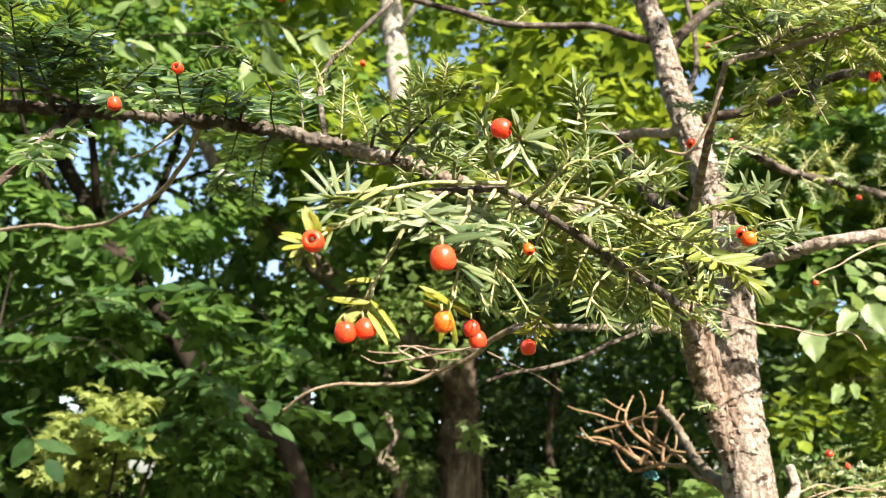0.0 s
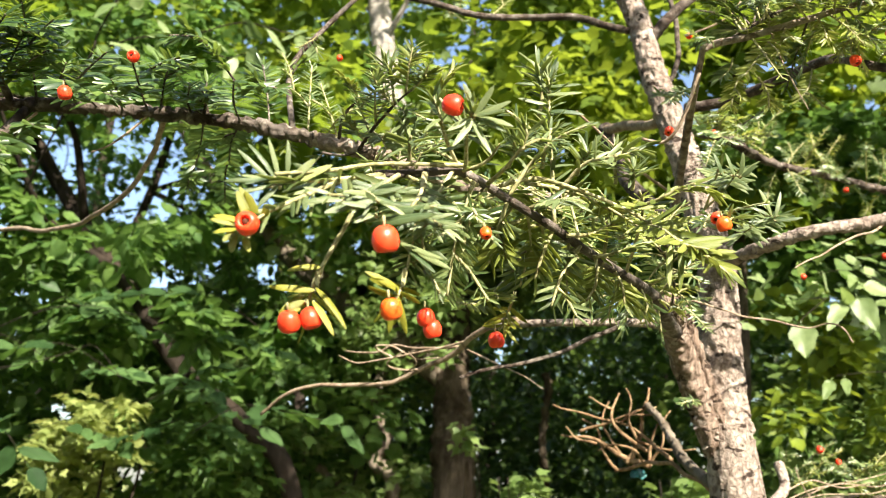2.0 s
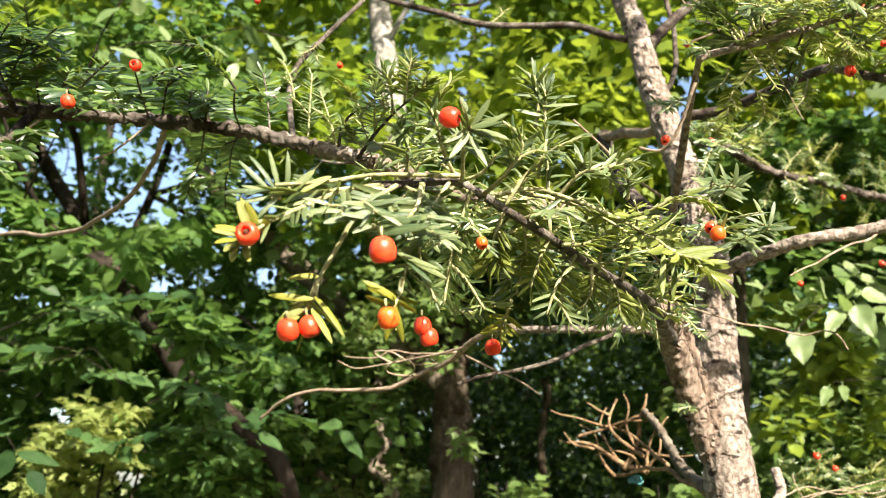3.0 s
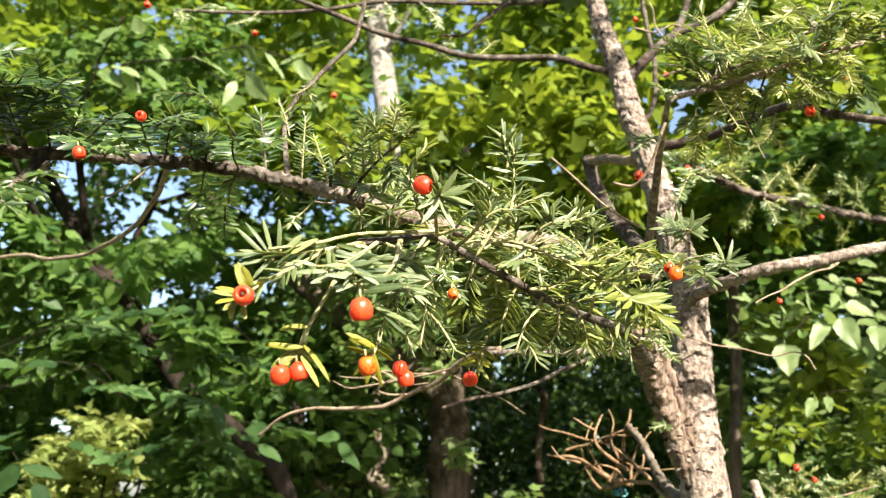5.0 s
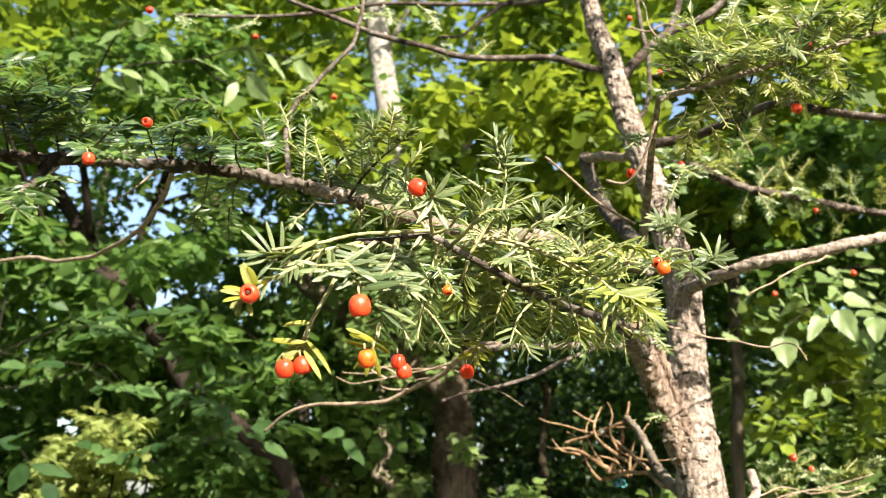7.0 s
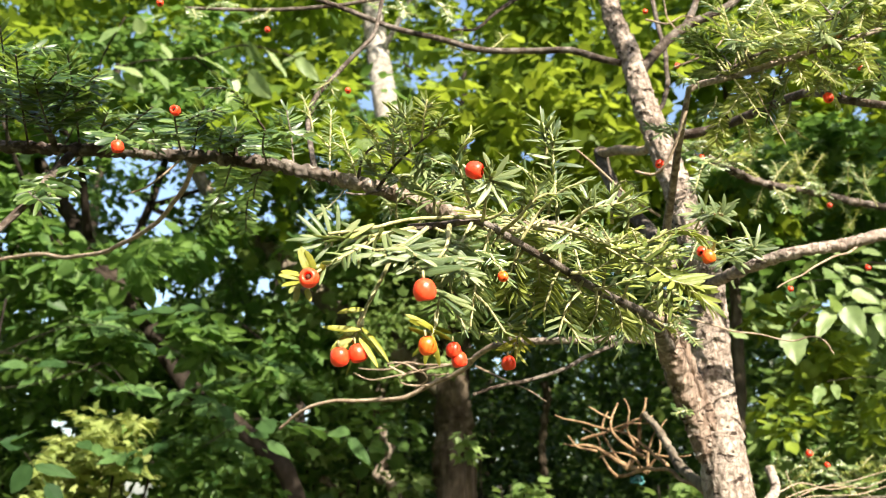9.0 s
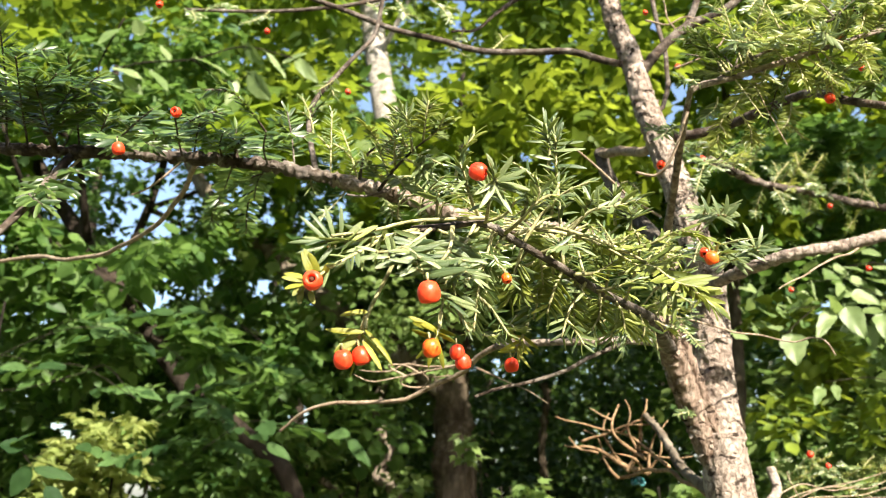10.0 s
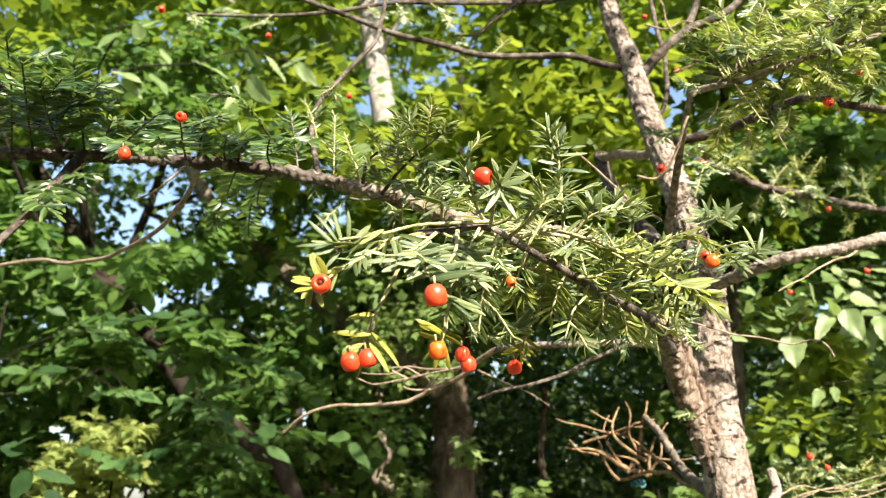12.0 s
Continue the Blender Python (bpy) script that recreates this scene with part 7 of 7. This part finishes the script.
spray([(0.615, 1.420, 1.536), (0.638, 1.400, 1.563), (0.659, 1.380, 1.579)], 30, 0.0160)
spray([(0.752, 1.420, 1.504), (0.733, 1.400, 1.516), (0.712, 1.380, 1.516)], 30, 0.0160)
spray([(0.633, 1.420, 1.527), (0.653, 1.400, 1.553), (0.671, 1.380, 1.567)], 30, 0.0160, tint=1)
spray([(0.730, 1.420, 1.530), (0.707, 1.400, 1.545), (0.683, 1.380, 1.549)], 30, 0.0160)
spray([(0.761, 1.420, 1.529), (0.772, 1.400, 1.551), (0.780, 1.380, 1.561)], 30, 0.0160)

# fruit
berry((-0.054, 0.331, 1.597), 0.0095, (-0.05, -1.0, 0.0))
berry((0.000, 0.326, 1.590), 0.0108, (0.1, 0.25, -1.0))
berry((0.026, 0.362, 1.664), 0.0098, (0.9, -0.25, -0.3))
berry((-0.044, 0.378, 1.568), 0.0100, (0.1, 0.5, -0.9))
berry((-0.035, 0.380, 1.570), 0.0098, (0.3, 0.05, -0.95))
berry((0.001, 0.359, 1.570), 0.0092, (0.2, 0.4, -0.9), flesh_mat=ORANGE_ARIL)
berry((0.015, 0.400, 1.575), 0.0085, (0.1, 0.3, -0.95))
berry((0.018, 0.402, 1.570), 0.0088, (0.2, 0.2, -0.95))
berry((0.058, 0.547, 1.591), 0.0105, (0.1, 0.3, -0.95))
berry((0.202, 0.524, 1.663), 0.0098, (0.3, 0.2, -0.9), flesh_mat=ORANGE_ARIL)
berry((0.200, 0.530, 1.669), 0.0080, (-0.4, -0.5, -0.6))
berry((-0.207, 0.576, 1.805), 0.0088, (-0.15, -0.95, -0.1))
berry((-0.238, 0.544, 1.759), 0.0098, (0.2, 0.2, -0.95))
berry((0.395, 0.691, 1.875), 0.0100, (0.2, -0.3, -0.9))
berry((0.237, 0.741, 1.826), 0.0090, (-0.4, -0.4, -0.8))
berry((0.0427, 0.398, 1.6155), 0.0058, (0.2, -0.3, -0.9), flesh_mat=ORANGE_ARIL)
berry((0.637, 1.386, 1.568), 0.0110, (0.2, -0.4, -0.8))
berry((0.667, 1.390, 1.549), 0.0090, (0.2, -0.4, -0.8))
berry((0.768, 1.350, 1.882), 0.0100, (0.2, -0.4, -0.8))
berry((0.604, 1.300, 1.832), 0.0090, (0.2, -0.4, -0.8))
berry((0.342, 1.100, 2.236), 0.0080, (0.2, -0.4, -0.8))
berry((0.368, 1.050, 2.112), 0.0080, (0.2, -0.4, -0.8))
berry((0.449, 0.750, 1.980), 0.0080, (0.2, -0.4, -0.8))
berry((0.496, 0.800, 1.969), 0.0070, (0.2, -0.4, -0.8))
berry((0.717, 1.350, 1.999), 0.0090, (0.2, -0.4, -0.8))
berry((-0.425, 1.100, 2.252), 0.0110, (0.2, -0.4, -0.8))
berry((-0.258, 1.120, 2.216), 0.0090, (0.2, -0.4, -0.8))
berry((-0.125, 1.100, 2.098), 0.0090, (0.2, -0.4, -0.8))
berry((0.372, 1.000, 1.943), 0.0080, (0.2, -0.4, -0.8))

# a scrap of teal plastic caught in the dead twigs
def plastic_scrap(at, size):
    m, n, l, b = material("teal_plastic")
    t = texture(n, l, 160.0, 3.0)
    l.new(ramp(n, l, t.outputs["Fac"], [(0.3, (0.01, 0.075, 0.08)), (0.7, (0.025, 0.15, 0.155))]).outputs["Color"], b.inputs["Base Color"])
    b.inputs["Roughness"].default_value = 0.35
    top, n_u, n_v = [], 14, 9
    for i in range(n_u):
        for j in range(n_v):
            u, v = i / (n_u - 1) - 0.5, j / (n_v - 1) - 0.5
            p = Vector((u * size, v * size * 0.25, v * size * 0.6))
            top.append(Vector(at) + p + Vector(noise.noise_vector(p * 150)) * size * 0.16 + Vector((0, 0, -abs(u) * size * 0.25)))
    rows = [(i * n_v + j, i * n_v + j + 1, (i + 1) * n_v + j + 1, (i + 1) * n_v + j) for i in range(n_u - 1) for j in range(n_v - 1)]
    ob = mesh_object("plastic_scrap", top, rows, m)
    ob.modifiers.new("sheet", "SOLIDIFY").thickness = 0.0006
    return tagged(ob, "crumpled scrap of teal plastic caught in dead twigs", "litter")


plastic_scrap((0.312, 1.258, 1.526), 0.021)

# loose scales of bark on the trunk and its fork
scale_meshes = []
for k in range(6):
    g = np.random.default_rng(500 + k)
    w, h = g.uniform(0.8, 1.2), g.uniform(0.7, 1.2)
    rim = [(w * 0.5 * math.cos(a) * g.uniform(0.75, 1.1), h * 0.5 * math.sin(a) * g.uniform(0.75, 1.1)) for a in np.linspace(0, 2 * math.pi, 8)[:-1]]
    top = [(x, y, 0.20 - 0.24 * (y / h + 0.5) - 0.3 * x * x) for x, y in rim]
    verts = top + [(x * 0.92, y * 0.92, z - 0.06) for x, y, z in top]
    faces = [tuple(range(7)), tuple(range(13, 6, -1))] + [(i, i + 7, (i + 1) % 7 + 7, (i + 1) % 7) for i in range(7)]
    me = bpy.data.meshes.new("bark_scale")
    me.from_pydata(verts, [], faces)
    me.materials.append(SCALE)
    scale_meshes.append(me)
for host, count, top in ((yew_trunk, 300, 2.25), (yew_fork, 90, 1.69)):
    g = np.random.default_rng(640 + count)
    polys = [f for f in host.data.polygons if 1.42 < f.center.z < top]
    rows = {}
    for v in host.data.vertices:
        rows.setdefault(round(v.co.z * 50), []).append(v.co)
    for k in range(count):
        f = polys[int(g.integers(len(polys)))]
        ring = rows[round(f.center.z * 50)]
        z = (f.center - sum(ring, Vector()) / len(ring)).normalized()
        x = (Vector((0, 0, 1)) + Vector(g.normal(0, 0.3, 3))).cross(z).normalized()
        size = g.uniform(0.003, 0.009)
        ob = new("bark_scale", scale_meshes[k % 6])
        ob.parent = host
        ob.matrix_local = Matrix.LocRotScale(f.center + z * 0.0002, Matrix((x, z.cross(x), z)).transposed().to_quaternion(), (size, size, size))

# unseen boughs over the camera's head, added to shade the trunk and sprays
high_shade_arm = [(0.250, 1.02, 2.42), (0.18, 0.70, 2.46), (0.10, 0.38, 2.47), (0.04, 0.05, 2.49), (-0.02, -0.22, 2.50)]
limb("branch", high_shade_arm, 0.008, 0.003, BARK, yew)
g = np.random.default_rng(59)
for p in smooth_line(high_shade_arm, 7)[13:]:
    d = np.array((g.uniform(-0.13, 0.13), g.uniform(-0.05, 0.05), g.uniform(-0.03, 0.08)))
    spray([tuple(p), tuple(p + d * 0.5), tuple(p + d)], 46, 0.018)
low_shade_arm = [(0.256, 1.005, 2.30), (0.34, 0.86, 2.34), (0.45, 0.68, 2.36), (0.56, 0.50, 2.40)]
limb("branch", low_shade_arm, 0.007, 0.003, BARK, yew)
g = np.random.default_rng(58)
for p in smooth_line(low_shade_arm, 7)[5:]:
    d = np.array((g.uniform(-0.10, 0.10), g.uniform(-0.05, 0.05), g.uniform(-0.06, 0.08)))
    spray([tuple(p), tuple(p + d * 0.5), tuple(p + d)], 40, 0.017)
# more unseen boughs above the view, also there for their shade
for i, way in enumerate([(-0.9, 0.35, 0.5), (0.9, -0.1, 0.45), (0.7, 0.7, 0.4), (-0.35, 0.9, 0.5), (-1.1, 0.1, 0.75), (0.5, -0.75, 0.42)]):
    g = np.random.default_rng(300 + i)
    foot, way = np.array((0.246, 1.03, 2.36 + 0.03 * i)), np.array(way)
    arm = [foot, foot + way * 0.35 + (0, 0, 0.05), foot + way * 0.7 + (0, 0, 0.03), foot + way]
    limb("branch", [tuple(p) for p in arm], 0.009, 0.003, BARK, yew)
    line = smooth_line(arm, 8)
    for k in range(16 if i in (1, 2, 3, 5) else 8):
        p = line[int(len(line) * (0.2 + 0.78 * k / 16))]
        d = way * 0.12 + g.normal(0, 0.09, 3) + (0, 0, 0.03)
        spray([tuple(p), tuple(p + d * 0.5 + (0, 0, 0.01)), tuple(p + d)], 40, 0.017)
